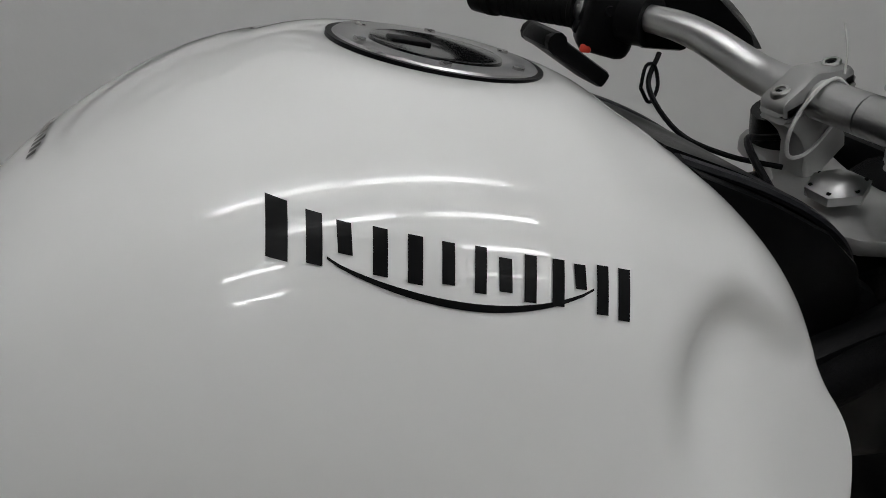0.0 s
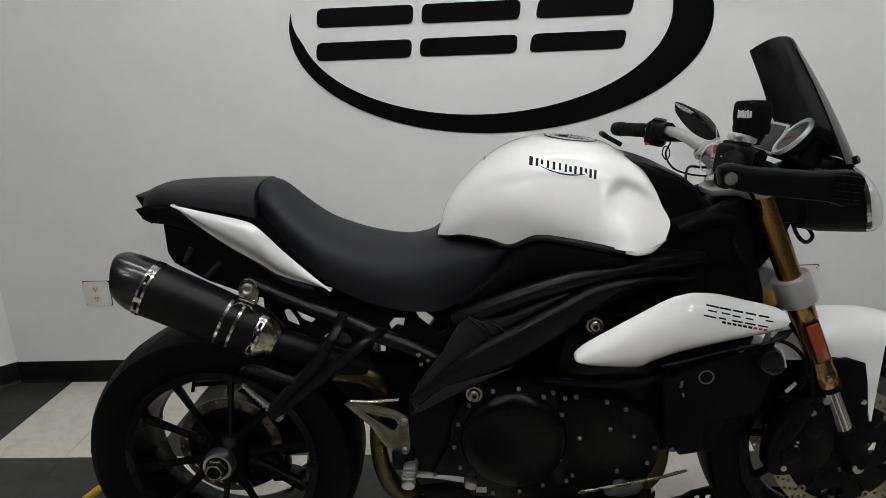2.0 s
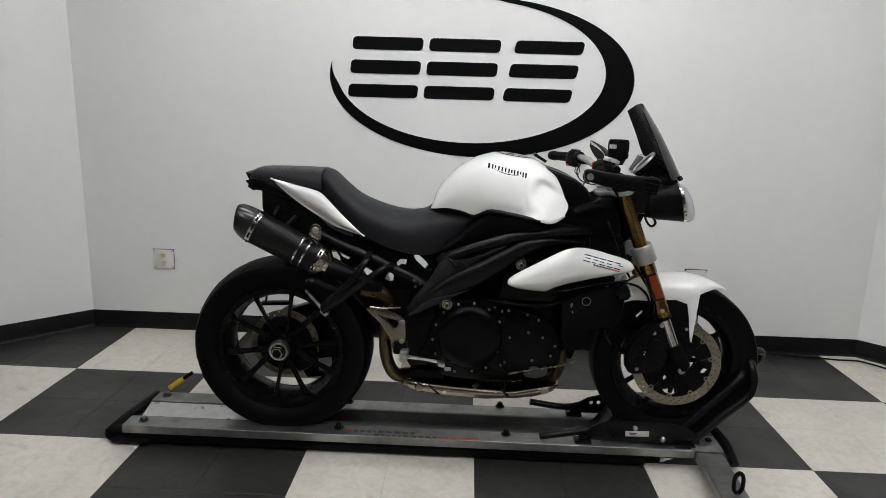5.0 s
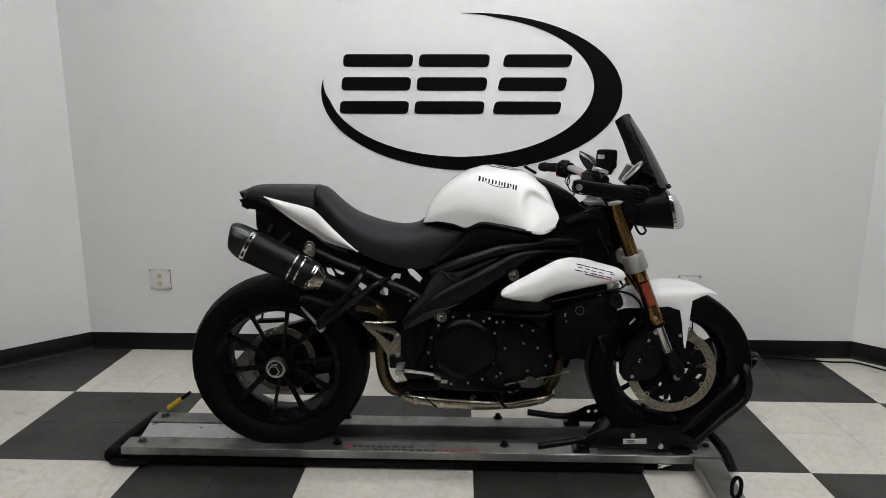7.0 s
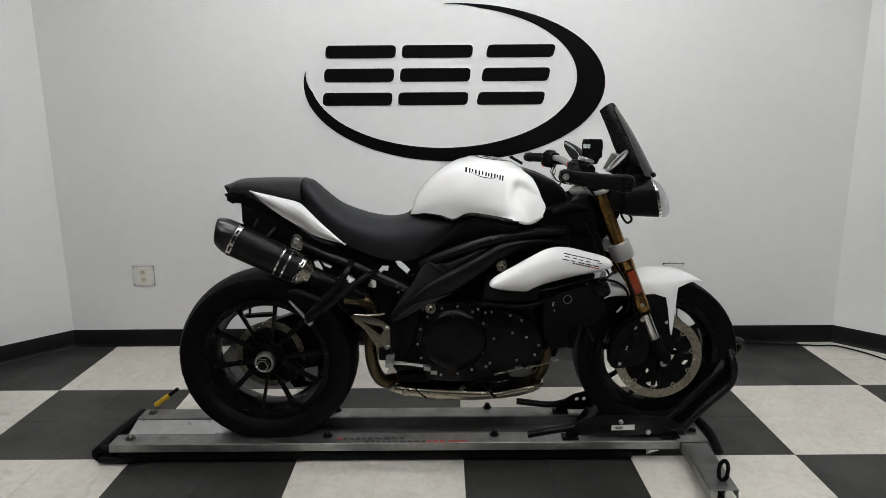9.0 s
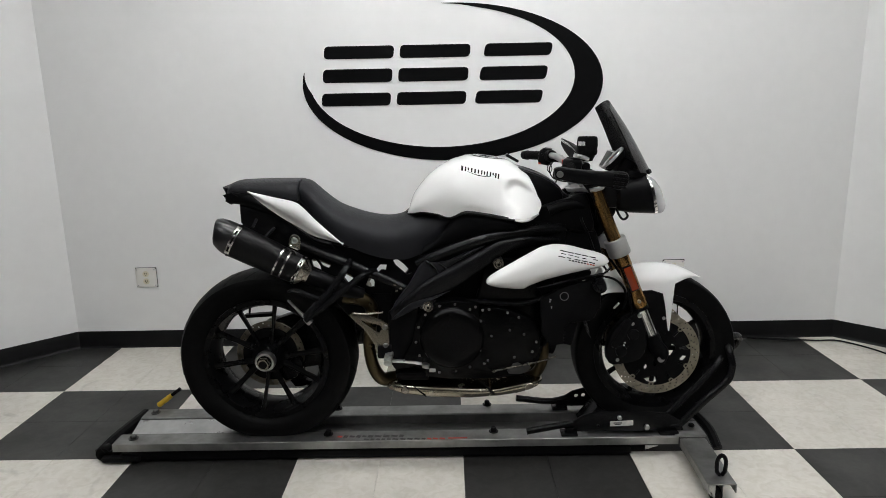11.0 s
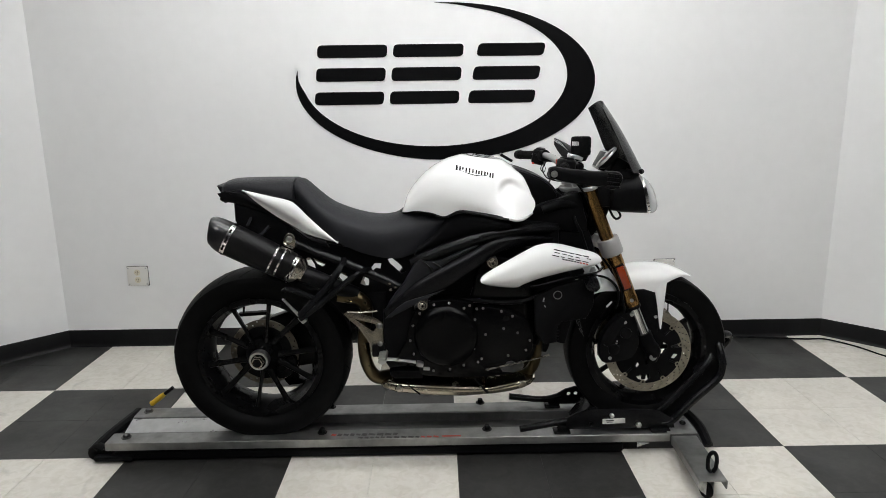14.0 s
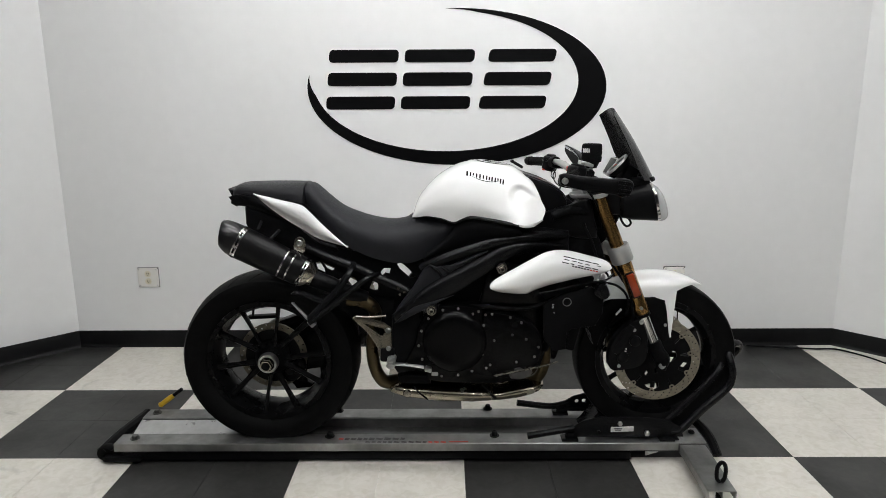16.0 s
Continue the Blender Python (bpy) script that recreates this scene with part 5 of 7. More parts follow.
part("tank_hinge_pin", tube([(0.172, 0.012, 1.085), (0.172, 0.048, 1.085)], 0.006, seg=10, smooth=False), BLACK, tank)

# black panels ahead of and under the tank
for s in (-1, 1):
    bm = plate([(0.205, 1.046), (0.258, 1.026), (0.305, 1.004), (0.336, 0.981), (0.352, 0.955), (0.350, 0.939), (0.316, 0.920), (0.290, 0.902), (0.252, 0.905), (0.240, 0.975), (0.222, 1.010)], s * 0.072 - 0.010, s * 0.072 + 0.010, 0.005)
    infill = part("side_infill", bm, BLACK, bike, "satin black infill panel ahead of the tank")
    # lighter grey line along the panel's upper edge
    part("infill_edge", tube([(0.203, s * 0.066, 1.047), (0.258, s * 0.070, 1.029), (0.305, s * 0.070, 1.007), (0.336, s * 0.068, 0.984), (0.352, s * 0.066, 0.958)], 0.0052, seg=8, flat=0.6), CASTING, infill, "lighter grey upper edge")
    part("rivet", lathe([(0, 0.0), (0, 0.0030), (0.002, 0.0025), (0.002, 0.0)], (0.314, s * 0.083, 0.931), (0, s, 0), 10), STEEL, infill)
    top_edge = [(-0.128, 0.790), (-0.06, 0.845), (-0.022, 0.892), (0.018, 0.911), (0.085, 0.905), (0.134, 0.892), (0.178, 0.879)]
    low_edge = [(-0.135, 0.760), (-0.10, 0.775), (-0.03, 0.795), (0.03, 0.815), (0.08, 0.833), (0.13, 0.846), (0.19, 0.858)]
    bm = patch(top_edge, low_edge, lambda u, v: s * (0.122 + 0.066 * sstep(0.35, 1.0, u) * (1 - 0.3 * v) + 0.016 * math.sin(math.pi * v) ** 0.6), 24, 8, 0.004)
    part("under_tank_panel", bm, MATT, bike, "textured black panel under the tank")
    part("wiring_cover", plate([(0.25, 0.905), (0.30, 0.930), (0.355, 0.945), (0.425, 0.965), (0.445, 0.900), (0.455, 0.830), (0.36, 0.835), (0.24, 0.868)], s * 0.088 - 0.012, s * 0.088 + 0.012, 0.010, 2), BLACK, bike, "black wiring and intake cover")
    part("intake_hose", tube([(0.30, s * 0.10, 0.905), (0.36, s * 0.098, 0.925), (0.42, s * 0.085, 0.915), (0.45, s * 0.075, 0.87)], 0.016, seg=12), MATT, bike, "black hose")
bm = patch([(0.200, 1.052), (0.262, 1.030), (0.320, 1.003), (0.352, 0.965)], [(0.200, 1.051), (0.262, 1.029), (0.320, 1.002), (0.352, 0.964)], lambda u, v: -0.060 + 0.120 * v, 14, 12, 0.004)
part("infill_cover", bm, BLACK, bike, "black cover between tank and steering head")
for s in (-1, 1):
    part("hose_cover", plate([(0.33, 0.845), (0.40, 0.880), (0.455, 0.850), (0.480, 0.790), (0.490, 0.735), (0.455, 0.700), (0.39, 0.715), (0.34, 0.760)], s * 0.070 - 0.015, s * 0.070 + 0.015, 0.010, 2), MATT, bike, "black hose cover behind the forks")
part("air_box", plate([(0.12, 0.90), (0.20, 1.02), (0.30, 0.99), (0.37, 0.955), (0.42, 0.90), (0.43, 0.83), (0.20, 0.84)], -0.078, 0.078, 0.01), MATT, bike, "black air box")

# ---- seat ----
def seat_body(stations, n=13, e=0.55, tuck=0.0):
    """stations: x, z of the top, z of the lower edge, half width."""
    xs = curve([(a, b, c) for a, b, c, d in stations], 46)
    ws = [p.x for p in curve([(d, 0, 0) for *_, d in stations], 46)]
    bm = bmesh.new()
    loops = []
    for p, w in zip(xs, ws):
        x, zt, zb = p
        loop = []
        for j in range(2 * n - 1):
            th = (j / (n - 1) - 1) * math.pi / 2
            s, c = math.sin(th), math.cos(th)
            loop.append(Vector((x, w * math.copysign(abs(s) ** e, s) * (1 - tuck * (1 - abs(c)) ** 1.5), zb + (zt - zb) * abs(c) ** e)))
        loops.append(loop)
    rings(bm, loops)
    return bm


part("rider_seat", seat_body([(-0.548, 1.018, 0.950, 0.088), (-0.522, 1.011, 0.920, 0.104), (-0.480, 0.972, 0.872, 0.122), (-0.440, 0.938, 0.838, 0.136), (-0.400, 0.917, 0.806, 0.146), (-0.330, 0.893, 0.772, 0.152), (-0.260, 0.882, 0.752, 0.150), (-0.210, 0.888, 0.746, 0.144), (-0.180, 0.900, 0.748, 0.141), (-0.130, 0.908, 0.768, 0.136), (-0.080, 0.904, 0.812, 0.133), (-0.034, 0.893, 0.862, 0.130)], e=0.80, tuck=0.26), SEAT, bike, "black grained vinyl rider seat")
part("seat_tip", plate([(-0.200, 0.888), (-0.181, 0.904), (-0.181, 0.880)], -0.03, 0.03, 0.002), SEAT, bike, "raised seat edge against the tank")
part("seat_cover", seat_body([(-0.800, 0.985, 0.975, 0.050), (-0.797, 1.005, 0.975, 0.062), (-0.770, 1.017, 0.985, 0.076), (-0.700, 1.020, 0.982, 0.088), (-0.620, 1.020, 0.970, 0.096), (-0.550, 1.019, 0.955, 0.100)], e=0.68), SEAT2, bike, "black pillion seat cowl in grained vinyl")

# ---- tail ----
for s in (-1, 1):
    up = [(-0.711, 0.993), (-0.631, 0.975), (-0.555, 0.958), (-0.526, 0.941), (-0.485, 0.899), (-0.441, 0.857), (-0.394, 0.814)]
    lo = [(-0.711, 0.989), (-0.668, 0.950), (-0.601, 0.901), (-0.541, 0.866), (-0.502, 0.842), (-0.437, 0.822), (-0.394, 0.812)]
    bm = patch(up, lo, lambda u, v: s * (0.118 + 0.032 * u + 0.020 * math.sin(math.pi * min(1, 0.15 + v)) ** 0.7 * (0.3 + 0.7 * math.sin(math.pi * u)) - 0.018 * max(0, v - 0.55)), 28, 10, 0.004)
    part("tail_panel", bm, PAINT, bike, "glossy white tail side panel")
    up = [(-0.812, 0.975), (-0.760, 0.985), (-0.700, 0.968), (-0.640, 0.925), (-0.560, 0.872), (-0.500, 0.830), (-0.44, 0.815)]
    lo = [(-0.785, 0.945), (-0.740, 0.940), (-0.680, 0.922), (-0.620, 0.898), (-0.550, 0.852), (-0.495, 0.812), (-0.43, 0.790)]
    bm = patch(up, lo, lambda u, v: s * (0.070 + 0.050 * u + 0.006 * math.sin(math.pi * v)), 20, 6, 0.005)
    part("tail_trim", bm, BLACK, bike, "satin black tail trim")
part("tail_lamp", plate([(-0.818, 1.000), (-0.770, 0.994), (-0.740, 0.975), (-0.775, 0.945), (-0.792, 0.938), (-0.812, 0.950), (-0.806, 0.975)], -0.055, 0.055, 0.006), BLACK, bike, "smoked black tail lamp")
part("under_tail", plate([(-0.757, 0.940), (-0.628, 0.905), (-0.553, 0.858), (-0.50, 0.810), (-0.42, 0.785), (-0.45, 0.765), (-0.53, 0.762), (-0.60, 0.782), (-0.68, 0.815), (-0.745, 0.855), (-0.757, 0.880)], -0.075, 0.075, 0.006), MATT, bike, "black under-tail tray")
part("seat_base", plate([(-0.78, 0.985), (-0.55, 0.955), (-0.42, 0.835), (-0.30, 0.780), (-0.15, 0.790), (-0.15, 0.772), (-0.32, 0.772), (-0.45, 0.80), (-0.56, 0.87), (-0.72, 0.945)], -0.085, 0.085, 0.004), BLACK, bike)

# ---- silencers: carbon sleeves with bright bands, one each side ----
CA, CD = Vector((-0.7976, 0, 0.868)), Vector((0.876, 0, -0.482))
CN = Vector((0.482, 0, 0.876))


def can_ring(side, at, rz, ry, shear=0.0, n=36):
    """A loop round the silencer's axis, at metres from its rear end; the tail ends splay outwards."""
    o = CA + CD * at + Vector((0, side * (0.194 - 0.106 * at), 0))
    out = []
    for k in range(n):
        c, q = math.cos(2 * math.pi * k / n), math.sin(2 * math.pi * k / n)
        out.append(o + CN * (rz * math.copysign(abs(q) ** 0.9, q)) + CD * (shear * q) + Vector((0, ry * math.copysign(abs(c) ** 0.8, c), 0)))
    return out


for s in (-1, 1):
    bm = bmesh.new()
    rings(bm, [can_ring(s, 0.062, 0.0550, 0.050), can_ring(s, 0.18, 0.0530, 0.049), can_ring(s, 0.285, 0.0490, 0.046)])
    can = part("silencer", bm, CARBON, bike, "oval matt carbon silencer with riveted bright bands")
    bm = bmesh.new()
    rings(bm, [can_ring(s, 0.100, 0.024, 0.022), can_ring(s, 0.020, 0.028, 0.026, -0.010), can_ring(s, -0.004, 0.035, 0.032, -0.013), can_ring(s, -0.003, 0.042, 0.038, -0.015), can_ring(s, 0.010, 0.0490, 0.044, -0.017), can_ring(s, 0.028, 0.0530, 0.048, -0.012), can_ring(s, 0.048, 0.0546, 0.0497, -0.004), can_ring(s, 0.064, 0.0548, 0.0498)])
    part("end_cap", bm, TWILL, can, "glossy carbon end cap with an open slanted outlet")
    bm = bmesh.new()
    rings(bm, [can_ring(s, 0.284, 0.0495, 0.0465), can_ring(s, 0.296, 0.047, 0.045), can_ring(s, 0.312, 0.037, 0.035), can_ring(s, 0.326, 0.031, 0.030)])
    part("inlet_cone", bm, WORN, can, "worn steel inlet cone")
    for at, wid, rz in ((0.060, 0.015, 0.0560), (0.216, 0.0055, 0.0528), (0.241, 0.0055, 0.0520), (0.286, 0.014, 0.0503)):
        bm = bmesh.new()
        a, b, ry = at - wid / 2, at + wid / 2, rz * 0.915
        rings(bm, [can_ring(s, a, rz - 0.002, ry - 0.002), can_ring(s, a, rz, ry), can_ring(s, b, rz, ry), can_ring(s, b, rz - 0.002, ry - 0.002), can_ring(s, a, rz - 0.002, ry - 0.002)], cap=False)
        band = part("band", bm, CHROME, can, "bright steel band")
        if wid > 0.010:
            hub = CA + CD * at + Vector((0, s * (0.194 - 0.106 * at), 0))
            for k in (3, 12, 15, 22, 25, 33):
                p = can_ring(s, at, rz, ry)[k]
                part("rivet", lathe([(0, 0.0), (0, 0.003), (0.0015, 0.002), (0.0015, 0.0)], p, p - hub, 8), STEEL, band)
            bm = bmesh.new()
            q = [can_ring(s, at - wid / 5, rz + 0.0006, ry + 0.0006), can_ring(s, at + wid / 5, rz + 0.0006, ry + 0.0006)]
            for k0 in (13, 16, 19, 23) if s < 0 else (4, 8, 32):
                for k in range(k0, k0 + 2):
                    bm.faces.new([bm.verts.new(v) for v in (q[0][k], q[0][k + 1], q[1][k + 1], q[1][k])])
            part("slot", bm, GAP, band, "dark slot in the band", False)
    ly = s * 0.196
    lug = part("hanger_lug", plate([(-0.563, 0.818), (-0.532, 0.806), (-0.527, 0.836), (-0.533, 0.852), (-0.546, 0.858), (-0.559, 0.852), (-0.565, 0.836)], ly - 0.004, ly + 0.004, 0.002, 3), WORN, can, "worn steel hanger lug with a bolt")
    part("hanger_bolt", lathe([(0, 0.0), (0, 0.011), (0.005, 0.011), (0.007, 0.008), (0.004, 0.005), (0.004, 0.0)], (-0.546, ly + s * 0.004, 0.838), (0, s, 0), 16), STEEL, lug)
    part("lug_collar", box((0.034, 0.014, 0.009), (-0.549, ly, 0.815), 0.003, (0, 22, 0)), CHROME, lug, "bright collar under the lug")
    part("strap", tube([(-0.590, s * 0.182, 0.790), (-0.585, s * 0.197, 0.800), (-0.566, s * 0.200, 0.808), (-0.548, s * 0.196, 0.800), (-0.552, s * 0.182, 0.776)], 0.0040, seg=8, flat=0.6), CHROME, lug, "bright clamp strap")
    part("link_pipe", tube([(-0.528, s * 0.159, 0.712), (-0.470, s * 0.148, 0.687), (-0.420, s * 0.136, 0.660), (-0.345, s * 0.112, 0.622)], [0.030, 0.029, 0.028, 0.026], seg=16), BLACK if s < 0 else PIPE, bike, "blackened link pipe")
    part("tail_stay", tube([(-0.637, s * 0.090, 0.862), (-0.668, s * 0.100, 0.832)], 0.0055, seg=8, smooth=False), CASTING, bike)
    part("tail_stay", tube([(-0.696, s * 0.090, 0.894), (-0.710, s * 0.098, 0.866)], 0.0050, seg=8, smooth=False), CASTING, bike)

# ---- frame ----
for s in (-1, 1):
    y = s * 0.165
    part("frame_tube", tube([(-0.150, s * 0.138, 0.738), (-0.105, s * 0.146, 0.757), (-0.035, s * 0.152, 0.786), (0.064, s * 0.158, 0.820), (0.14, s * 0.157, 0.838), (0.215, s * 0.145, 0.846), (0.28, s * 0.120, 0.846), (0.35, s * 0.085, 0.842), (0.41, s * 0.045, 0.850)], [0.014, 0.018, 0.019, 0.019, 0.019, 0.019, 0.019, 0.019, 0.019], seg=14), FRAMEB, bike, "black tubular frame spar")
    upper = [(-0.246, 0.578), (-0.200, 0.622), (-0.163, 0.655), (-0.123, 0.687), (-0.061, 0.721), (-0.014, 0.744), (0.025, 0.766), (0.063, 0.786), (0.095, 0.805), (0.123, 0.819), (0.168, 0.830), (0.213, 0.831), (0.25, 0.828), (0.288, 0.822), (0.33, 0.815), (0.40, 0.812)]
    lower = [(-0.238, 0.552), (-0.205, 0.566), (-0.173, 0.583), (-0.133, 0.604), (-0.094, 0.625), (-0.060, 0.641), (-0.031, 0.656), (0.000, 0.675), (0.031, 0.697), (0.062, 0.718), (0.093, 0.739), (0.139, 0.770), (0.184, 0.785), (0.23, 0.789), (0.29, 0.784), (0.40, 0.778)]
    bm = bmesh.new()
    loops = []
    ups, los = curve([(a, 0, b) for a, b in upper], 40), curve([(a, 0, b) for a, b in lower], 40)
    for i, (p, q) in enumerate(zip(ups, los)):
        fat = 0.021 * min(1, 0.25 + i / 5)
        mid, half = (p + q) / 2, (p - q) / 2
        yy = s * (0.166 - 1.5 * max(0, mid.x - 0.10) ** 2)
        loops.append([mid + half * math.copysign(abs(math.sin(a)) ** 0.7, math.sin(a)) + Vector((0, yy + fat * math.copysign(abs(math.cos(a)) ** 0.6, math.cos(a)), 0)) for a in (2 * math.pi * k / 20 for k in range(20))])
    rings(bm, loops)
    part("frame_spar", bm, FRAMEB, bike, "black flat-sided lower frame spar", True, 1.0)
    part("frame_casting", plate([(-0.246, 0.572), (-0.226, 0.610), (-0.204, 0.640), (-0.178, 0.672), (-0.158, 0.706), (-0.140, 0.738), (-0.118, 0.757), (-0.100, 0.742), (-0.098, 0.700), (-0.118, 0.660), (-0.155, 0.625), (-0.200, 0.590)], s * 0.156 - 0.014, s * 0.156 + 0.016, 0.011), CASTING, bike, "black cast frame plate")
    part("casting_ridge", tube([(-0.122, s * 0.168, 0.756), (-0.090, s * 0.171, 0.734), (-0.079, s * 0.171, 0.708), (-0.101, s * 0.172, 0.682), (-0.150, s * 0.172, 0.655), (-0.205, s * 0.168, 0.612)], [0.003, 0.006, 0.007, 0.007, 0.006, 0.003], seg=8, flat=0.7), FRAMEB, bike, "rounded rib of the cast frame joint")
    part("casting_ridge", tube([(-0.080, s * 0.168, 0.748), (-0.053, s * 0.171, 0.731), (-0.059, s * 0.171, 0.711), (-0.079, s * 0.171, 0.692)], [0.003, 0.006, 0.006, 0.003], seg=8, flat=0.7), FRAMEB, bike, "rounded rib of the cast frame joint")
    part("pivot_plate", plate([(-0.250, 0.575), (-0.200, 0.600), (-0.150, 0.600), (-0.150, 0.450), (-0.175, 0.372), (-0.235, 0.365), (-0.255, 0.400)], s * 0.148 - 0.014, s * 0.148 + 0.010, 0.006), BLACK, bike, "black swingarm pivot plate")
    part("web", plate([(-0.118, 0.756), (-0.094, 0.746), (-0.045, 0.752), (0.040, 0.791), (0.078, 0.801), (0.030, 0.771), (-0.014, 0.750), (-0.060, 0.722), (-0.092, 0.702), (-0.125, 0.684), (-0.135, 0.703), (-0.125, 0.743)], s * 0.158 - 0.010, s * 0.158 + 0.006, 0.003), CASTING, bike, "black recessed web between the spars")
    # upright facet in a lighter grey than the spar, to look lit from above
    part("spar_facet", plate([(-0.241, 0.556), (-0.206, 0.588), (-0.172, 0.614), (-0.140, 0.624), (-0.109, 0.632), (-0.070, 0.644), (-0.036, 0.655), (-0.094, 0.627), (-0.173, 0.586), (-0.225, 0.559)], s * 0.186 - 0.004, s * 0.186 + 0.002, 0.0015), CASTING, bike, "chamfered face at the foot of the spar, lit tone in its grey")
    part("web_lip", tube([(-0.045, s * 0.168, 0.752), (0.0, s * 0.170, 0.768), (0.042, s * 0.170, 0.788), (0.076, s * 0.168, 0.800)], [0.002, 0.004, 0.004, 0.0015], seg=8), CASTING, bike)
    low_end = [(-0.190, s * 0.125, 0.646), (-0.238, s * 0.125, 0.672), (-0.297, s * 0.125, 0.698)] if s < 0 else []
    part("subframe_tube", tube([*low_end, (-0.36, s * 0.122, 0.728), (-0.422, s * 0.116, 0.752), (-0.490, s * 0.105, 0.778), (-0.58, s * 0.09, 0.815)], 0.0165, seg=12), FRAMEB, bike, "black rear subframe tube")
    part("subframe_tube", tube([(-0.14, s * 0.085, 0.785), (-0.25, s * 0.085, 0.782), (-0.36, s * 0.085, 0.800), (-0.46, s * 0.085, 0.838)], 0.011, seg=10), FRAMEB, bike)
    for x, z in ((0.123, 0.747), (-0.113, 0.604)):
        yy = s * 0.200
        part("sleeve", tube([(x, s * 0.10, z), (x, yy, z)], 0.0175, seg=18, smooth=False), BLACK, bike)
        fb = part("engine_bolt", lathe([(0, 0.0), (0, 0.0105), (0.008, 0.0105), (0.010, 0.009), (0.010, 0.0)], (x, yy, z), (0, s, 0), 20), WORN, bike, "large engine mounting bolt with a steel washer")
        part("washer", hoop(0.0125, 0.0165, yy - 0.002, yy + 0.002, Vector((x, 0, z)), 24), WORN, fb)
        part("washer_seat", lathe([(0, 0.0), (0, 0.0128), (0.0012, 0.0128), (0.0012, 0.0)], (x, yy, z), (0, s, 0), 20), BLACK, fb)
        part("hex_socket", lathe([(0.0105, 0.0), (0.0105, 0.005), (0.0116, 0.005), (0.0116, 0.0)], (x, yy, z), (0, s, 0), 6), GAP, fb)
    if s > 0:
        continue
    pb = part("peg_bracket", tube([(-0.380, s * 0.125, 0.750), (-0.387, s * 0.178, 0.733), (-0.403, s * 0.188, 0.710), (-0.433, s * 0.192, 0.669), (-0.466, s * 0.195, 0.635), (-0.527, s * 0.202, 0.574)], [0.012, 0.012, 0.013, 0.014, 0.014, 0.013], seg=10, flat=0.8), FRAMEB, bike, "black forked pillion peg bracket")
    part("bracket_arm", tube([(-0.300, s * 0.130, 0.716), (-0.326, s * 0.178, 0.713), (-0.354, s * 0.188, 0.695), (-0.386, s * 0.192, 0.670), (-0.427, s * 0.195, 0.639), (-0.468, s * 0.198, 0.607), (-0.527, s * 0.202, 0.565)], [0.011, 0.012, 0.013, 0.013, 0.014, 0.014, 0.013], seg=10, flat=0.8), FRAMEB, pb)
    part("heel_guard", tube([(-0.582, s * 0.195, 0.660), (-0.566, s * 0.195, 0.665), (-0.542, s * 0.195, 0.661), (-0.511, s * 0.195, 0.648), (-0.472, s * 0.195, 0.633)], [0.006, 0.010, 0.010, 0.010, 0.009], seg=8), FRAMEB, pb, "black heel guard")
    peg = part("pillion_peg", tube([(-0.580, s * 0.205, 0.636), (-0.528, s * 0.195, 0.572)], [0.006, 0.010], seg=8, flat=0.6, smooth=False), ALU, bike, "folded aluminium pillion peg")
    part("peg_knuckle", box((0.028, 0.026, 0.020), (-0.520, s * 0.188, 0.560), 0.004, (0, 50, 0)), ALU, peg)
    for k in range(8):
        part("peg_tooth", box((0.003, 0.014, 0.005), (-0.574 + 0.0058 * k, s * 0.208, 0.633 - 0.0071 * k), 0, (0, 35, 0)), STEEL, peg, smooth=False)
    for x, z in ((-0.222, 0.646), (-0.206, 0.654), (-0.226, 0.668)):
        part("frame_bolt", lathe([(0, 0.0), (0, 0.0048), (0.004, 0.0048), (0.0045, 0.003), (0.003, 0.002), (0.003, 0.0)], (x, s * 0.143, z), (0, s, 0), 10), WORN, bike)

# black inner panel behind the subframe, with the openings that let the wall show through
openings = [
    [(-0.520, 0.741), (-0.512, 0.748), (-0.505, 0.747), (-0.490, 0.722), (-0.487, 0.706), (-0.514, 0.719)],
    [(-0.496, 0.746), (-0.451, 0.724), (-0.463, 0.713), (-0.482, 0.722)],
    [(-0.441, 0.680), (-0.415, 0.699), (-0.420, 0.688), (-0.429, 0.677)],
    [(-0.413, 0.677), (-0.405, 0.697), (-0.384, 0.688), (-0.376, 0.672), (-0.386, 0.659), (-0.402, 0.660)],
    [(-0.334, 0.649), (-0.323, 0.675), (-0.308, 0.682), (-0.303, 0.660), (-0.305, 0.643), (-0.320, 0.642)],
    [(-0.294, 0.707), (-0.281, 0.723), (-0.258, 0.722), (-0.262, 0.702), (-0.277, 0.705), (-0.289, 0.695)],
    [(-0.236, 0.737), (-0.221, 0.742), (-0.197, 0.722), (-0.171, 0.691), (-0.188, 0.684), (-0.212, 0.706), (-0.227, 0.719)],
]
part("inner_panel", holed([(-0.560, 0.690), (-0.560, 0.845), (-0.450, 0.805), (-0.300, 0.790), (-0.150, 0.775), (-0.130, 0.720), (-0.165, 0.660), (-0.195, 0.600), (-0.215, 0.500), (-0.260, 0.470), (-0.335, 0.510), (-0.385, 0.520), (-0.428, 0.575), (-0.495, 0.650)], openings, -0.078, -0.070), MATT, bike, "black plastic inner panel with cut-outs", False)

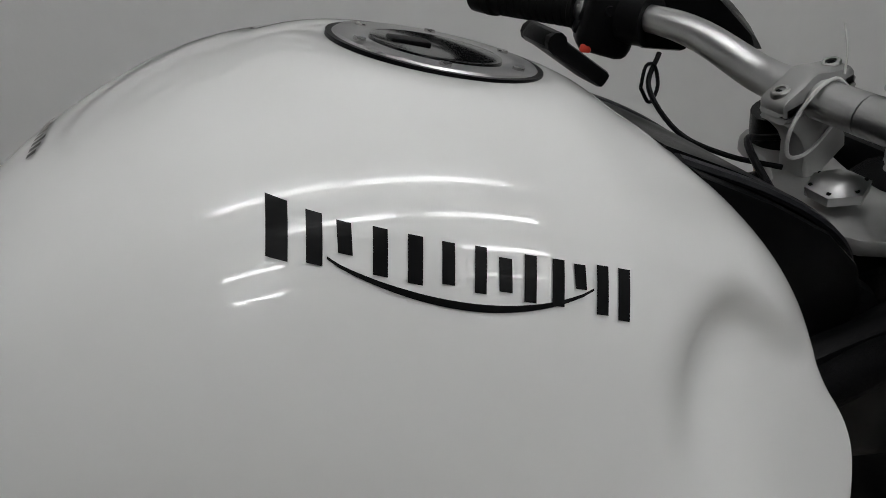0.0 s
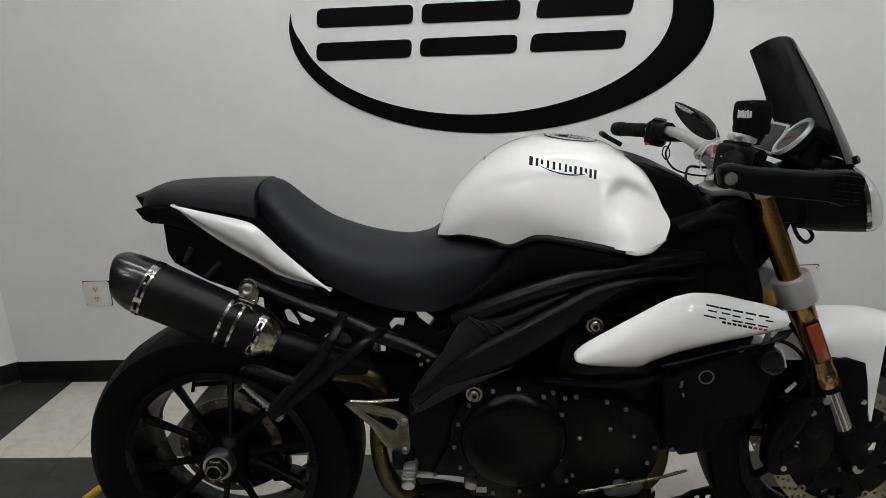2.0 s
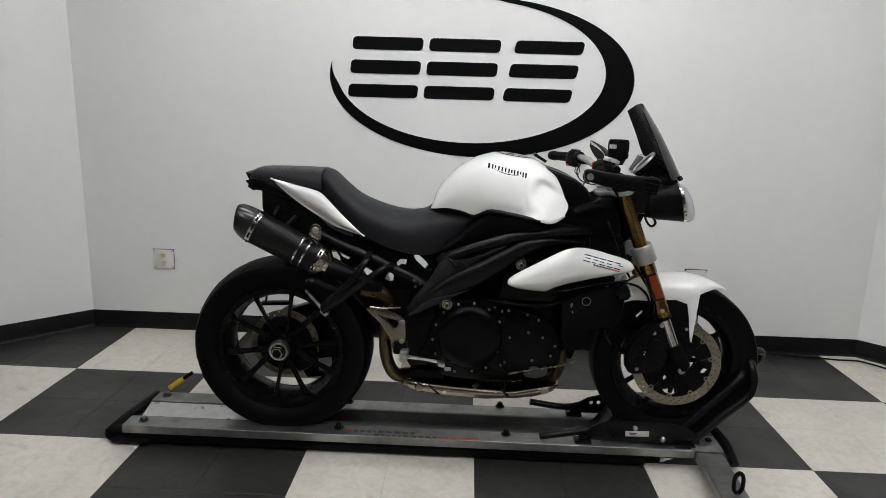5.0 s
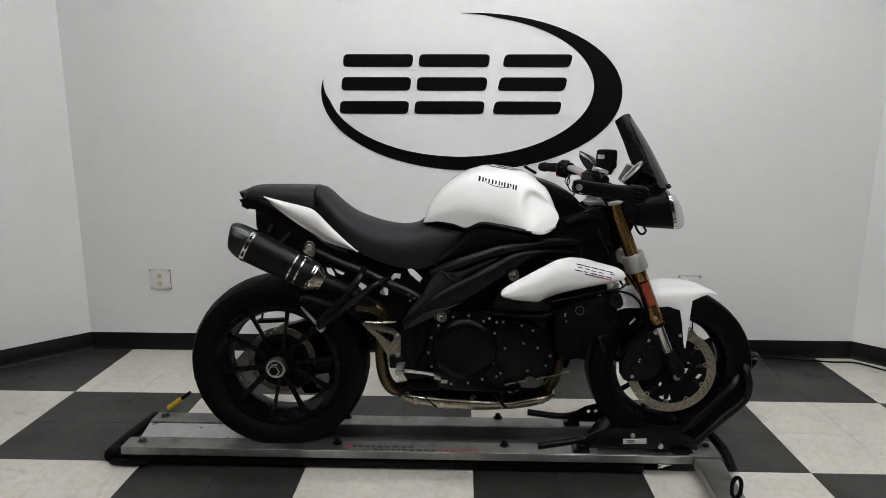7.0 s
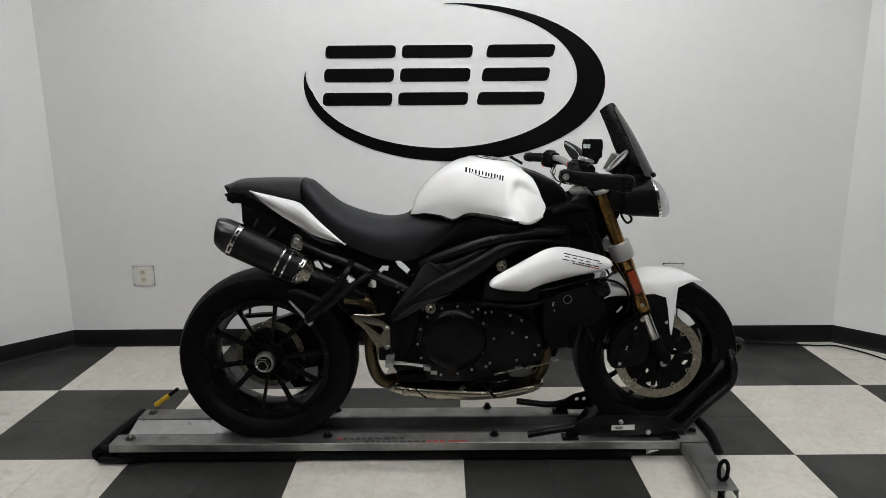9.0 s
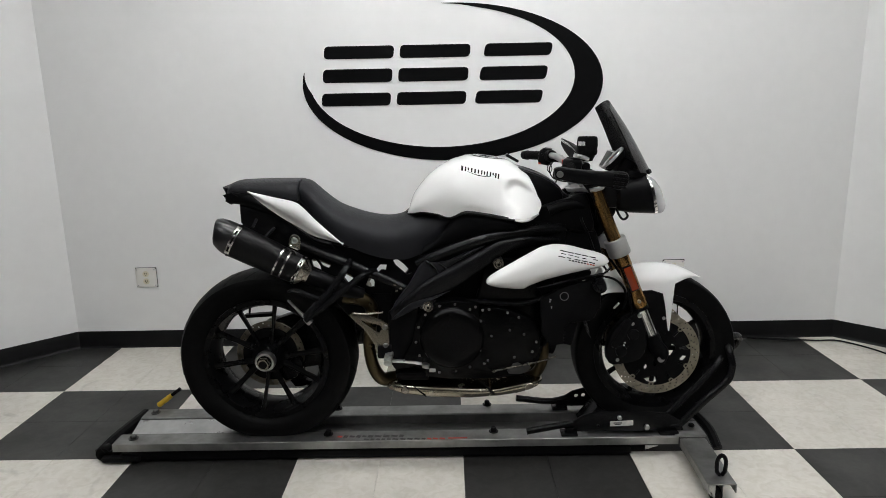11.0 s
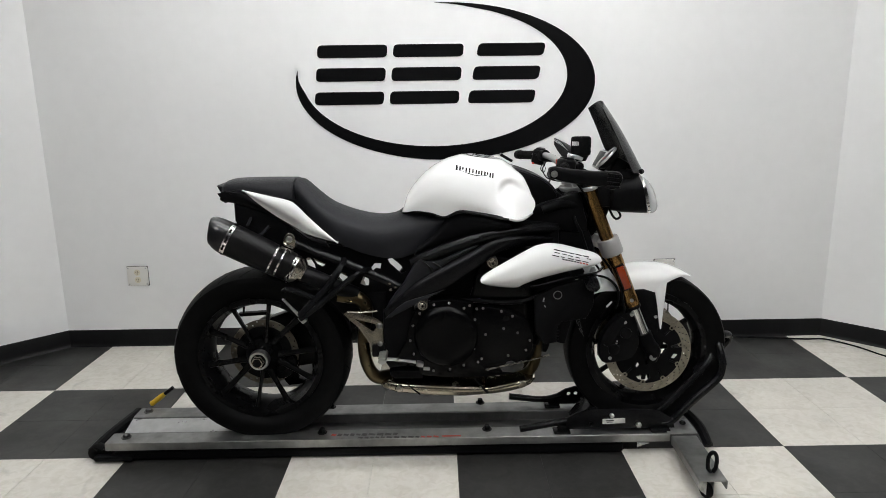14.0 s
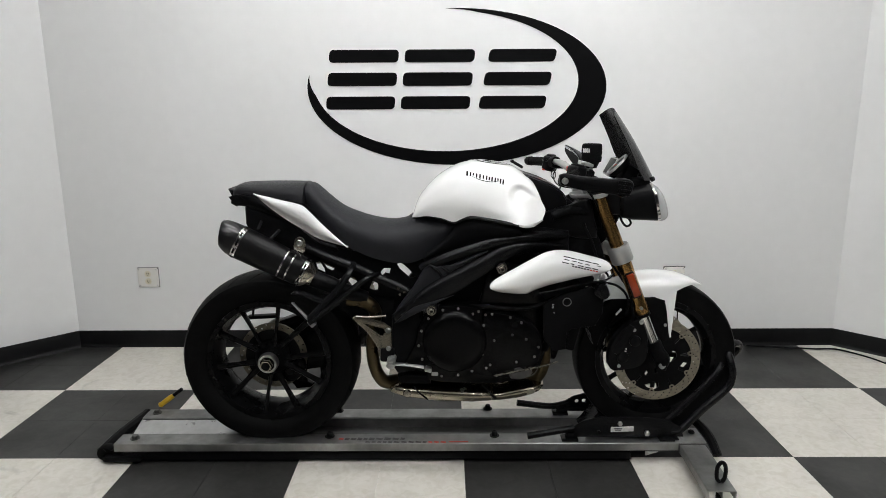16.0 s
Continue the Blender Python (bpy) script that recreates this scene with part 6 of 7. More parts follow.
part("intake_box", plate([(-0.150, 0.735), (-0.09, 0.815), (0.02, 0.860), (0.20, 0.880), (0.36, 0.860), (0.36, 0.700), (0.28, 0.60), (-0.02, 0.595), (-0.10, 0.62)], -0.105, 0.105, 0.01), MATT, bike, "black intake parts between the frame spars")
part("shock_guard", plate([(-0.285, 0.62), (-0.215, 0.61), (-0.215, 0.50), (-0.280, 0.49)], -0.055, 0.03, 0.008), MATT, bike, "black splash guard by the shock absorber")
part("splash_guard", plate([(-0.43, 0.615), (-0.335, 0.610), (-0.330, 0.50), (-0.372, 0.47), (-0.41, 0.54)], -0.060, 0.05, 0.008), MATT, bike, "black inner splash guard")
part("pivot_guard", plate([(-0.320, 0.62), (-0.245, 0.62), (-0.245, 0.40), (-0.290, 0.41), (-0.318, 0.47)], -0.085, -0.02, 0.008), MATT, bike, "black guard behind the foot rest")
part("battery_tray", plate([(-0.40, 0.81), (-0.20, 0.795), (-0.12, 0.795), (-0.13, 0.772), (-0.20, 0.772), (-0.26, 0.770), (-0.38, 0.785)], -0.09, 0.09, 0.006), MATT, bike)

# swingarm: one-sided, on the left
part("swingarm", holed([(-0.790, 0.330), (-0.765, 0.425), (-0.705, 0.470), (-0.620, 0.500), (-0.500, 0.510), (-0.250, 0.520), (-0.225, 0.460), (-0.245, 0.400), (-0.430, 0.360), (-0.455, 0.270), (-0.495, 0.190), (-0.580, 0.196), (-0.655, 0.188), (-0.700, 0.255), (-0.745, 0.275)], [[(-0.612, 0.268), (-0.560, 0.276), (-0.557, 0.233), (-0.590, 0.210), (-0.614, 0.218)]], 0.105, 0.150, 0.006), FRAMEB, bike, "black one-sided swingarm with brake parts")
part("swingarm_pivot", tube([(-0.20, -0.13, 0.455), (-0.20, 0.13, 0.455)], 0.035, seg=18, smooth=False), FRAMEB, bike)
part("swingarm_hub", lathe([(0.06, 0.0), (0.06, 0.085), (0.14, 0.080), (0.15, 0.06), (0.15, 0.0)], RA, (0, 1, 0), 32), FRAMEB, bike)
part("rear_caliper", plate([(-0.655, 0.275), (-0.610, 0.290), (-0.585, 0.330), (-0.600, 0.370), (-0.640, 0.345), (-0.668, 0.310)], -0.035, 0.025, 0.008, 2), ENGINE, bike, "black rear brake caliper")
part("chain_guard", box((0.115, 0.03, 0.014), (-0.768, 0.10, 0.490), 0.005, (0, -3, 0)), BLACK, bike)
part("sprocket", hoop(0.055, 0.092, 0.158, 0.164, RA, 42), STEEL, bike)
part("hugger", patch([(-0.44, 0.66), (-0.40, 0.60), (-0.385, 0.54), (-0.375, 0.47)], [(-0.445, 0.65), (-0.405, 0.59), (-0.39, 0.53), (-0.38, 0.465)], lambda u, v: -0.07 + 0.16 * v, 12, 8, 0.004), BLACK, bike, "black inner mudguard")
part("rear_shock", tube([(-0.262, 0.02, 0.62), (-0.255, 0.02, 0.42)], 0.032, seg=14, smooth=False), BLACK, bike)
part("shock_spring", tube([(-0.262 + 0.036 * math.cos(a), 0.02 + 0.036 * math.sin(a), 0.62 - 0.20 * a / 25) for a in np.linspace(0, 25, 60)], 0.006, n=180, seg=6), BLACK, bike)

# ---- engine ----
eng = part("engine", plate([(-0.145, 0.560), (-0.05, 0.615), (0.07, 0.600), (0.09, 0.700), (0.17, 0.730), (0.29, 0.690), (0.305, 0.600), (0.290, 0.470), (0.262, 0.380), (0.18, 0.340), (0.00, 0.335), (-0.10, 0.365), (-0.15, 0.450)], -0.135, 0.135, 0.02), ENGINE, bike, "black engine with bolted covers")
# added black plate: keeps the gap above the silencer dark
part("case_foot", plate([(-0.235, 0.352), (-0.232, 0.332), (-0.215, 0.322), (-0.120, 0.320), (-0.120, 0.352)], -0.156, -0.10, 0.006), MATT, eng, "black plate added to hide the bright silencer top")
part("gear_case", plate([(-0.25, 0.44), (-0.12, 0.47), (-0.08, 0.38), (-0.11, 0.33), (-0.20, 0.335), (-0.245, 0.37)], -0.10, 0.10, 0.012), ENGINE, eng, "black lower crankcase")
part("clutch_cover", lathe([(-0.13, 0.112), (-0.183, 0.110), (-0.193, 0.104), (-0.199, 0.094), (-0.2015, 0.076), (-0.2025, 0.050), (-0.203, 0.0)], (-0.035, 0, 0.488), (0, 1, 0), 40), ENGINE, eng, "round black clutch cover")
part("crank_cover", plate([(0.058, 0.560), (0.085, 0.592), (0.140, 0.586), (0.195, 0.568), (0.245, 0.535), (0.268, 0.470), (0.255, 0.410), (0.215, 0.370), (0.150, 0.352), (0.080, 0.375), (0.052, 0.420)], -0.182, -0.12, 0.010, 2), ENGINE, eng, "black crankcase cover")
part("crank_cover_boss", lathe([(-0.175, 0.060), (-0.182, 0.058), (-0.1826, 0.050), (-0.1826, 0.0)], (0.150, 0, 0.470), (0, 1, 0), 28), ENGINE, eng)
part("sump", plate([(-0.14, 0.385), (0.22, 0.375), (0.205, 0.335), (0.12, 0.322), (-0.05, 0.324), (-0.13, 0.334)], -0.160, 0.11, 0.012), ENGINE, eng, "black sump")
part("cylinder_head", plate([(0.05, 0.60), (0.075, 0.715), (0.12, 0.765), (0.27, 0.735), (0.315, 0.66), (0.30, 0.60)], -0.150, 0.150, 0.012), ENGINE, eng, "black cylinder head")
part("cam_cover", box((0.20, 0.27, 0.06), (0.20, 0, 0.772), 0.015, (0, 12, 0)), ENGINE, eng)
part("case_flange", plate([(-0.215, 0.395), (-0.172, 0.475), (-0.162, 0.530), (-0.138, 0.582), (-0.085, 0.614), (-0.020, 0.619), (0.058, 0.608), (0.070, 0.400), (0.120, 0.352), (0.030, 0.368), (-0.030, 0.353), (-0.090, 0.350), (-0.150, 0.380)], -0.183, -0.12, 0.008), ENGINE, eng, "black crankcase side with a bolted flange")
for x, z in ((-0.075, 0.601), (-0.023, 0.606), (0.027, 0.587), (0.046, 0.596), (0.064, 0.546), (0.070, 0.584), (0.092, 0.586), (0.154, 0.574), (0.192, 0.556), (0.162, 0.512), (0.100, 0.492), (0.065, 0.486), (0.210, 0.496), (0.252, 0.468), (0.060, 0.442), (0.239, 0.433), (0.087, 0.404), (0.178, 0.414), (0.074, 0.392), (0.025, 0.381), (-0.023, 0.367), (-0.080, 0.363), (0.109, 0.364), (-0.201, 0.409), (-0.147, 0.425), (-0.158, 0.474), (-0.148, 0.527), (-0.124, 0.571)):
    part("cover_bolt", lathe([(0, 0.0), (0, 0.0044), (0.004, 0.0043), (0.0045, 0.0037), (0.0045, 0.0022), (0.002, 0.0020), (0.002, 0.0)], (x, -0.183, z), (0, -1, 0), 12), BOLT, eng)
# the light on this low part of the engine is put in as grey metal
part("lower_casting", plate([(0.152, 0.366), (0.166, 0.372), (0.172, 0.390), (0.190, 0.394), (0.206, 0.386), (0.226, 0.396), (0.234, 0.374), (0.222, 0.360), (0.196, 0.352), (0.160, 0.354)], -0.188, -0.170, 0.003), ALUT, eng, "grey patch low on the engine, lit tone put into its colour")
part("casting_rib", box((0.010, 0.012, 0.060), (-0.045, -0.198, 0.550), 0.004, (0, 14, 0)), ENGINE, eng)
part("cover_label", box((0.022, 0.003, 0.013), (-0.104, -0.1845, 0.371), 0.001, (0, 3, 0)), SILVER, eng, "small grey label on the cover")
part("coolant_hose", tube([(0.285, -0.12, 0.60), (0.305, -0.14, 0.56), (0.295, -0.145, 0.49), (0.280, -0.13, 0.44)], 0.014, seg=10), BLACK, bike, "black coolant hose")
part("coolant_hose", tube([(-0.04, -0.15, 0.603), (0.05, -0.160, 0.607), (0.13, -0.16, 0.600), (0.20, -0.16, 0.598), (0.26, -0.15, 0.608), (0.31, -0.13, 0.64)], 0.008, seg=8), BLACK, bike)
part("blue_connector", box((0.022, 0.012, 0.008), (0.075, -0.155, 0.607), 0.002), material("dark blue plastic", (0.02, 0.02, 0.12), 0.5, grain=0.1), bike)

# ---- exhaust ----
bm = bmesh.new()
loops = []
for x, zt, zb, w in ((-0.282, 0.284, 0.276, 0.08), (-0.262, 0.298, 0.264, 0.115), (-0.215, 0.306, 0.250, 0.135), (-0.10, 0.299, 0.238, 0.142), (0.03, 0.290, 0.234, 0.142), (0.095, 0.286, 0.238, 0.138)):
    loops.append([Vector((x, w * math.copysign(abs(math.cos(a)) ** 0.45, math.cos(a)), (zt + zb) / 2 + (zt - zb) / 2 * math.copysign(abs(math.sin(a)) ** 0.6, math.sin(a)))) for a in (2 * math.pi * k / 32 for k in range(32))])
rings(bm, loops)
box_silencer = part("belly_silencer", bm, BELLY, bike, "brushed stainless belly silencer under the engine")
bm = bmesh.new()
loops = []
for x, zt, zb, w in ((0.100, 0.280, 0.238, 0.134), (0.13, 0.286, 0.240, 0.138), (0.195, 0.302, 0.248, 0.138), (0.243, 0.305, 0.261, 0.134), (0.268, 0.301, 0.273, 0.124), (0.284, 0.294, 0.285, 0.10)):
    loops.append([Vector((x + 0.004 * math.sin(a), w * math.copysign(abs(math.cos(a)) ** 0.45, math.cos(a)), (zt + zb) / 2 + (zt - zb) / 2 * math.copysign(abs(math.sin(a)) ** 0.6, math.sin(a)))) for a in (2 * math.pi * k / 32 for k in range(32))])
rings(bm, loops)
part("heat_shield", bm, BELLY, box_silencer, "stainless heat shield")
part("seam", tube([(0.062, -0.125, 0.303), (0.086, -0.139, 0.286), (0.112, -0.139, 0.256)], 0.004, seg=6), GAP, box_silencer)
part("panel_line", tube([(-0.180, -0.132, 0.303), (-0.160, -0.1395, 0.280), (-0.130, -0.1395, 0.254)], 0.0022, seg=6), GAP, box_silencer)
part("bolt_recess", lathe([(0, 0.0), (0, 0.0150), (0.002, 0.0150), (0.002, 0.0)], (-0.203, -0.1335, 0.276), (0, -1, 0), 20), GAP, box_silencer)
part("shield_bolt", lathe([(0, 0.0), (0, 0.013), (0.003, 0.013), (0.005, 0.008), (0.005, 0.0)], (-0.203, -0.1355, 0.276), (0, -1, 0), 16), WORN, box_silencer)
part("collector_pipe", tube([(-0.24, -0.06, 0.290), (-0.290, -0.09, 0.305), (-0.318, -0.110, 0.365), (-0.326, -0.112, 0.440), (-0.318, -0.112, 0.520), (-0.312, -0.112, 0.572), (-0.340, -0.115, 0.608), (-0.408, -0.120, 0.624)], [0.028, 0.024, 0.022, 0.022, 0.022, 0.023, 0.025, 0.026], seg=16), PIPE, bike, "heat-tinted exhaust pipe")
part("collector_pipe", tube([(-0.36, 0.09, 0.60), (-0.37, -0.02, 0.612), (-0.385, -0.10, 0.625)], 0.026, seg=14), PIPE, bike)
for k in (-1, 0, 1):
    part("header_pipe", tube([(0.262, k * 0.085, 0.560), (0.284, k * 0.085, 0.500), (0.292, k * 0.088, 0.420), (0.286, k * 0.085, 0.352), (0.262, k * 0.068, 0.302), (0.21, k * 0.05, 0.278)], 0.0195, seg=14), PIPE, bike, "heat-tinted header pipe")
part("engine_front", plate([(0.25, 0.62), (0.30, 0.60), (0.295, 0.45), (0.27, 0.37), (0.22, 0.345), (0.20, 0.40)], -0.12, 0.12, 0.01), ENGINE, eng)
part("oil_filter", lathe([(-0.05, 0.0), (-0.05, 0.034), (0.05, 0.034), (0.05, 0.0)], (0.295, 0, 0.40), (1, 0, -0.3), 20), BLACK, eng)
part("brake_pedal_link", tube([(0.100, -0.187, 0.364), (0.167, -0.187, 0.378), (0.262, -0.187, 0.398), (0.320, -0.187, 0.416)], 0.0032, seg=8), WORN, bike, "thin steel rod")

# ---- rider foot rest ----
fp = part("heel_plate", holed([(-0.386, 0.568), (-0.372, 0.576), (-0.345, 0.575), (-0.275, 0.552), (-0.252, 0.534), (-0.252, 0.435), (-0.258, 0.425), (-0.297, 0.428), (-0.303, 0.463), (-0.335, 0.516), (-0.367, 0.547)], [[(-0.342, 0.547), (-0.280, 0.530), (-0.275, 0.518), (-0.283, 0.506), (-0.291, 0.508)]], -0.168, -0.160, 0.0022), HEEL, bike, "satin steel heel plate with a triangular opening")
part("plate_edge", tube([(-0.372, -0.165, 0.574), (-0.324, -0.167, 0.573), (-0.270, -0.165, 0.576)], 0.0035, seg=6), WORN, fp)
for x, z in ((-0.263, 0.524), (-0.263, 0.457)):
    part("plate_bolt", lathe([(0, 0.0), (0, 0.010), (0.004, 0.010), (0.007, 0.006), (0.007, 0.0)], (x, -0.168, z), (0, -1, 0), 14), BOLT, fp)
part("peg_bracket", box((0.05, 0.03, 0.05), (-0.268, -0.16, 0.435), 0.008), BLACK, bike)
rp = part("foot_peg", tube([(-0.252, -0.155, 0.427), (-0.252, -0.240, 0.420)], [0.016, 0.014], seg=8, flat=0.7, smooth=False), ALU, bike, "ribbed aluminium foot peg")
for k in range(6):
    part("peg_rib", box((0.026, 0.005, 0.004), (-0.252, -0.172 - 0.012 * k, 0.433), 0.001), STEEL, rp)
bp = part("brake_pedal", tube([(-0.245, -0.175, 0.405), (-0.19, -0.180, 0.402), (-0.14, -0.185, 0.396)], [0.008, 0.007, 0.007], seg=8, flat=0.8), ALU, bike, "polished brake pedal")
part("pedal_tip", box((0.024, 0.030, 0.016), (-0.126, -0.190, 0.392), 0.004, (0, 15, 0)), ALU, bp, "ribbed pedal tip")
part("pedal_spring", tube([(-0.285, -0.15, 0.44), (-0.292, -0.15, 0.41)], 0.006, seg=8, smooth=False), STEEL, bp)

# ---- radiator and side cowls ----
rad = part("radiator", box((0.045, 0.36, 0.27), (0.385, 0, 0.585), 0.008, (0, 14, 0)), MATT, bike, "black radiator")
for k in range(16):
    part("radiator_fin", box((0.002, 0.34, 0.004), (0.412 + 0.0037 * (8 - k), 0, 0.475 + 0.0145 * k), 0, (0, 14, 0)), FRAMEB, rad, smooth=False)
for s in (-1, 1):
    up = [(0.080, 0.690), (0.084, 0.700), (0.105, 0.717), (0.173, 0.756), (0.250, 0.798), (0.280, 0.807), (0.303, 0.810), (0.346, 0.806), (0.395, 0.793), (0.440, 0.781), (0.462, 0.772), (0.476, 0.762), (0.482, 0.751)]
    lo = [(0.080, 0.689), (0.085, 0.680), (0.106, 0.671), (0.145, 0.665), (0.200, 0.662), (0.216, 0.668), (0.235, 0.676), (0.276, 0.690), (0.349, 0.708), (0.421, 0.723), (0.457, 0.731), (0.474, 0.738), (0.482, 0.748)]

    def wing_y(u, v, s=s):
        bulge = math.sin(math.pi * min(1, max(0, v))) ** 0.55 * (0.25 + 0.75 * math.sin(math.pi * min(1, u * 1.05)) ** 0.6)
        crease = 0.012 * max(0, 0.72 - abs(v - 0.72) * 3)
        return s * (0.224 + 0.034 * bulge - 0.016 * u + 0.25 * crease)

    bm = patch([(x, z + 0.005) for x, z in up], [(x, z + 0.005) for x, z in lo], wing_y, 60, 16, 0.004)
    if s < 0:
        WING_TREE = BVHTree.FromBMesh(bm)
    wing = part("radiator_cowl", bm, PAINT, bike, "glossy white radiator cowl" + (" with dark and red printed bars" if s < 0 else ""))
    lo2 = [(0.245, 0.672), (0.300, 0.682), (0.395, 0.704), (0.470, 0.716), (0.492, 0.735)]
    lo3 = [(0.270, 0.640), (0.310, 0.655), (0.395, 0.672), (0.460, 0.690), (0.485, 0.712)]
    part("cowl_underside", patch(lo2, lo3, lambda u, v: s * (0.222 - 0.016 * u - 0.04 * v), 12, 5, 0.004), BLACK, bike, "black cowl underside")
    part("radiator_side", plate([(0.262, 0.625), (0.330, 0.660), (0.470, 0.700), (0.464, 0.590), (0.440, 0.545), (0.360, 0.535), (0.346, 0.520), (0.344, 0.462), (0.300, 0.455), (0.268, 0.500)], s * 0.185 - 0.012, s * 0.185 + 0.008, 0.008), MATT, bike, "black radiator side cover")
    for k in range(6):
        part("cooling_tooth", box((0.010, 0.020, 0.006), (0.347, s * 0.183, 0.468 + 0.0105 * k), 0.001), MATT, bike)
    part("side_cover_bolt", lathe([(0, 0.0), (0, 0.008), (0.003, 0.008), (0.003, 0.0)], (0.418, s * 0.1935, 0.612), (0, s, 0), 12), STEEL, bike)
    part("side_cover_bolt", lathe([(0, 0.0), (0, 0.007), (0.003, 0.007), (0.003, 0.0)], (0.404, s * 0.1935, 0.690), (0, s, 0), 12), STEEL, bike)
    boss = part("cover_boss", lathe([(-0.020, 0.0), (-0.020, 0.027), (0.002, 0.026), (0.006, 0.022), (0.006, 0.015), (0.0, 0.013), (0.0, 0.0)], (0.342, s * 0.190, 0.632), (0, s, 0), 28), ENGINE, bike, "round black boss on the radiator cover")
    part("boss_bolt", lathe([(0.0, 0.0), (0.0, 0.009), (0.003, 0.009), (0.004, 0.006), (0.004, 0.0)], (0.342, s * 0.190, 0.632), (0, s, 0), 14), BOLT, boss)
    # pale ring that puts in the highlight on the boss rim
    part("boss_ring", hoop(0.0125, 0.0150, s * 0.1965 - 0.0015, s * 0.1965 + 0.0015, Vector((0.342, 0, 0.632)), 24), BOLT, boss)
    # two bright chips painted in as glints on the black side cover
    part("hose_clip", box((0.008, 0.006, 0.016), (0.295, s * 0.194, 0.617), 0.001, (0, 12, 0)), BRIGHT, bike, "bright chip standing in for a glint")
    part("hose_clip", box((0.005, 0.006, 0.010), (0.300, s * 0.194, 0.594), 0.001, (0, -20, 0)), BRIGHT, bike, "bright chip standing in for a glint")
    part("side_cover_bolt", lathe([(0, 0.0), (0, 0.006), (0.003, 0.006), (0.003, 0.0)], (0.430, s * 0.1935, 0.598), (0, s, 0), 12), BOLT, bike)
    # bright stub added in place of a small glint behind the fork
    part("hose_joint", tube([(0.520, s * 0.150, 0.572), (0.538, s * 0.150, 0.592)], 0.0035, seg=8, smooth=False), BRIGHT, bike, "bright stub standing in for a glint")
    sg = part("turn_signal", plate([(0.424, 0.668), (0.444, 0.700), (0.466, 0.697), (0.478, 0.662), (0.456, 0.646)], s * 0.212 - 0.020, s * 0.212 + 0.012, 0.010, 2), SMOKE, bike, "small smoked turn signal with a bright rim")
    part("signal_rim", tube([(0.466, s * 0.216, 0.700), (0.473, s * 0.220, 0.684), (0.480, s * 0.217, 0.661)], 0.0035, seg=8), BRIGHT, sg)
    part("signal_stem", tube([(0.43, s * 0.19, 0.690), (0.445, s * 0.205, 0.680)], 0.009, seg=10, smooth=False), BLACK, sg)
    part("horn", lathe([(-0.02, 0.0), (-0.02, 0.020), (0.0, 0.030), (0.010, 0.031), (0.012, 0.024), (0.012, 0.0)], (0.452, s * 0.165, 0.692), (0.75, s * 0.6, -0.1), 24), SILVER, bike, "silver-rimmed round horn")


def on_wing(x, z, lift=0.0007):
    hit, nrm, *_ = WING_TREE.ray_cast(Vector((x, -0.6, z)), Vector((0, 1, 0)))
    return hit + (nrm if nrm.y < 0 else -nrm) * lift


def wing_decal(x, z, w, h, mat):
    bm = bmesh.new()
    d = Vector((0.973, -0.231))
    u = Vector((0.10, 0.99))
    rows = []
    for i in range(4):
        o = Vector((x, z)) + d * (w * i / 3)
        rows.append([bm.verts.new(on_wing(*(o + u * (h * j / 2)))) for j in range(3)])
    for a, b in zip(rows, rows[1:]):
        for j in range(2):
            bm.faces.new((a[j], a[j + 1], b[j + 1], b[j]))
    part("printed_bar", bm, mat, wing_r, smooth=True)


wing_r = [o for o in bike.children if o.name.startswith("radiator_cowl")][0]
slope = Vector((0.973, -0.231))
for i, (w, top, mid, low) in enumerate(((0.0230, 0.0, 0.002, -0.006), (0.0215, 0.0, 0.003, -0.002), (0.0200, 0.0, -0.001, -0.002), (0.0200, 0.0, -0.001, -0.002), (0.0205, 0.0, 0.012, -0.002))):
    p = Vector((0.318, 0.7965)) + slope * (0.0245 * i)
    wing_decal(p.x + top, p.y, w, 0.0030, INK)
    wing_decal(p.x + mid, p.y - 0.0085, w * 0.75, 0.0026, INK)
    wing_decal(p.x + low, p.y - 0.0170, w * (0.6 if i == 1 else 1.0), 0.0030, INK)
for i in range(9):
    p = Vector((0.345, 0.7665)) + slope * (0.0100 * i)
    wing_decal(p.x, p.y - 0.001, 0.0074, 0.0042, INK if i < 6 else REDMARK)

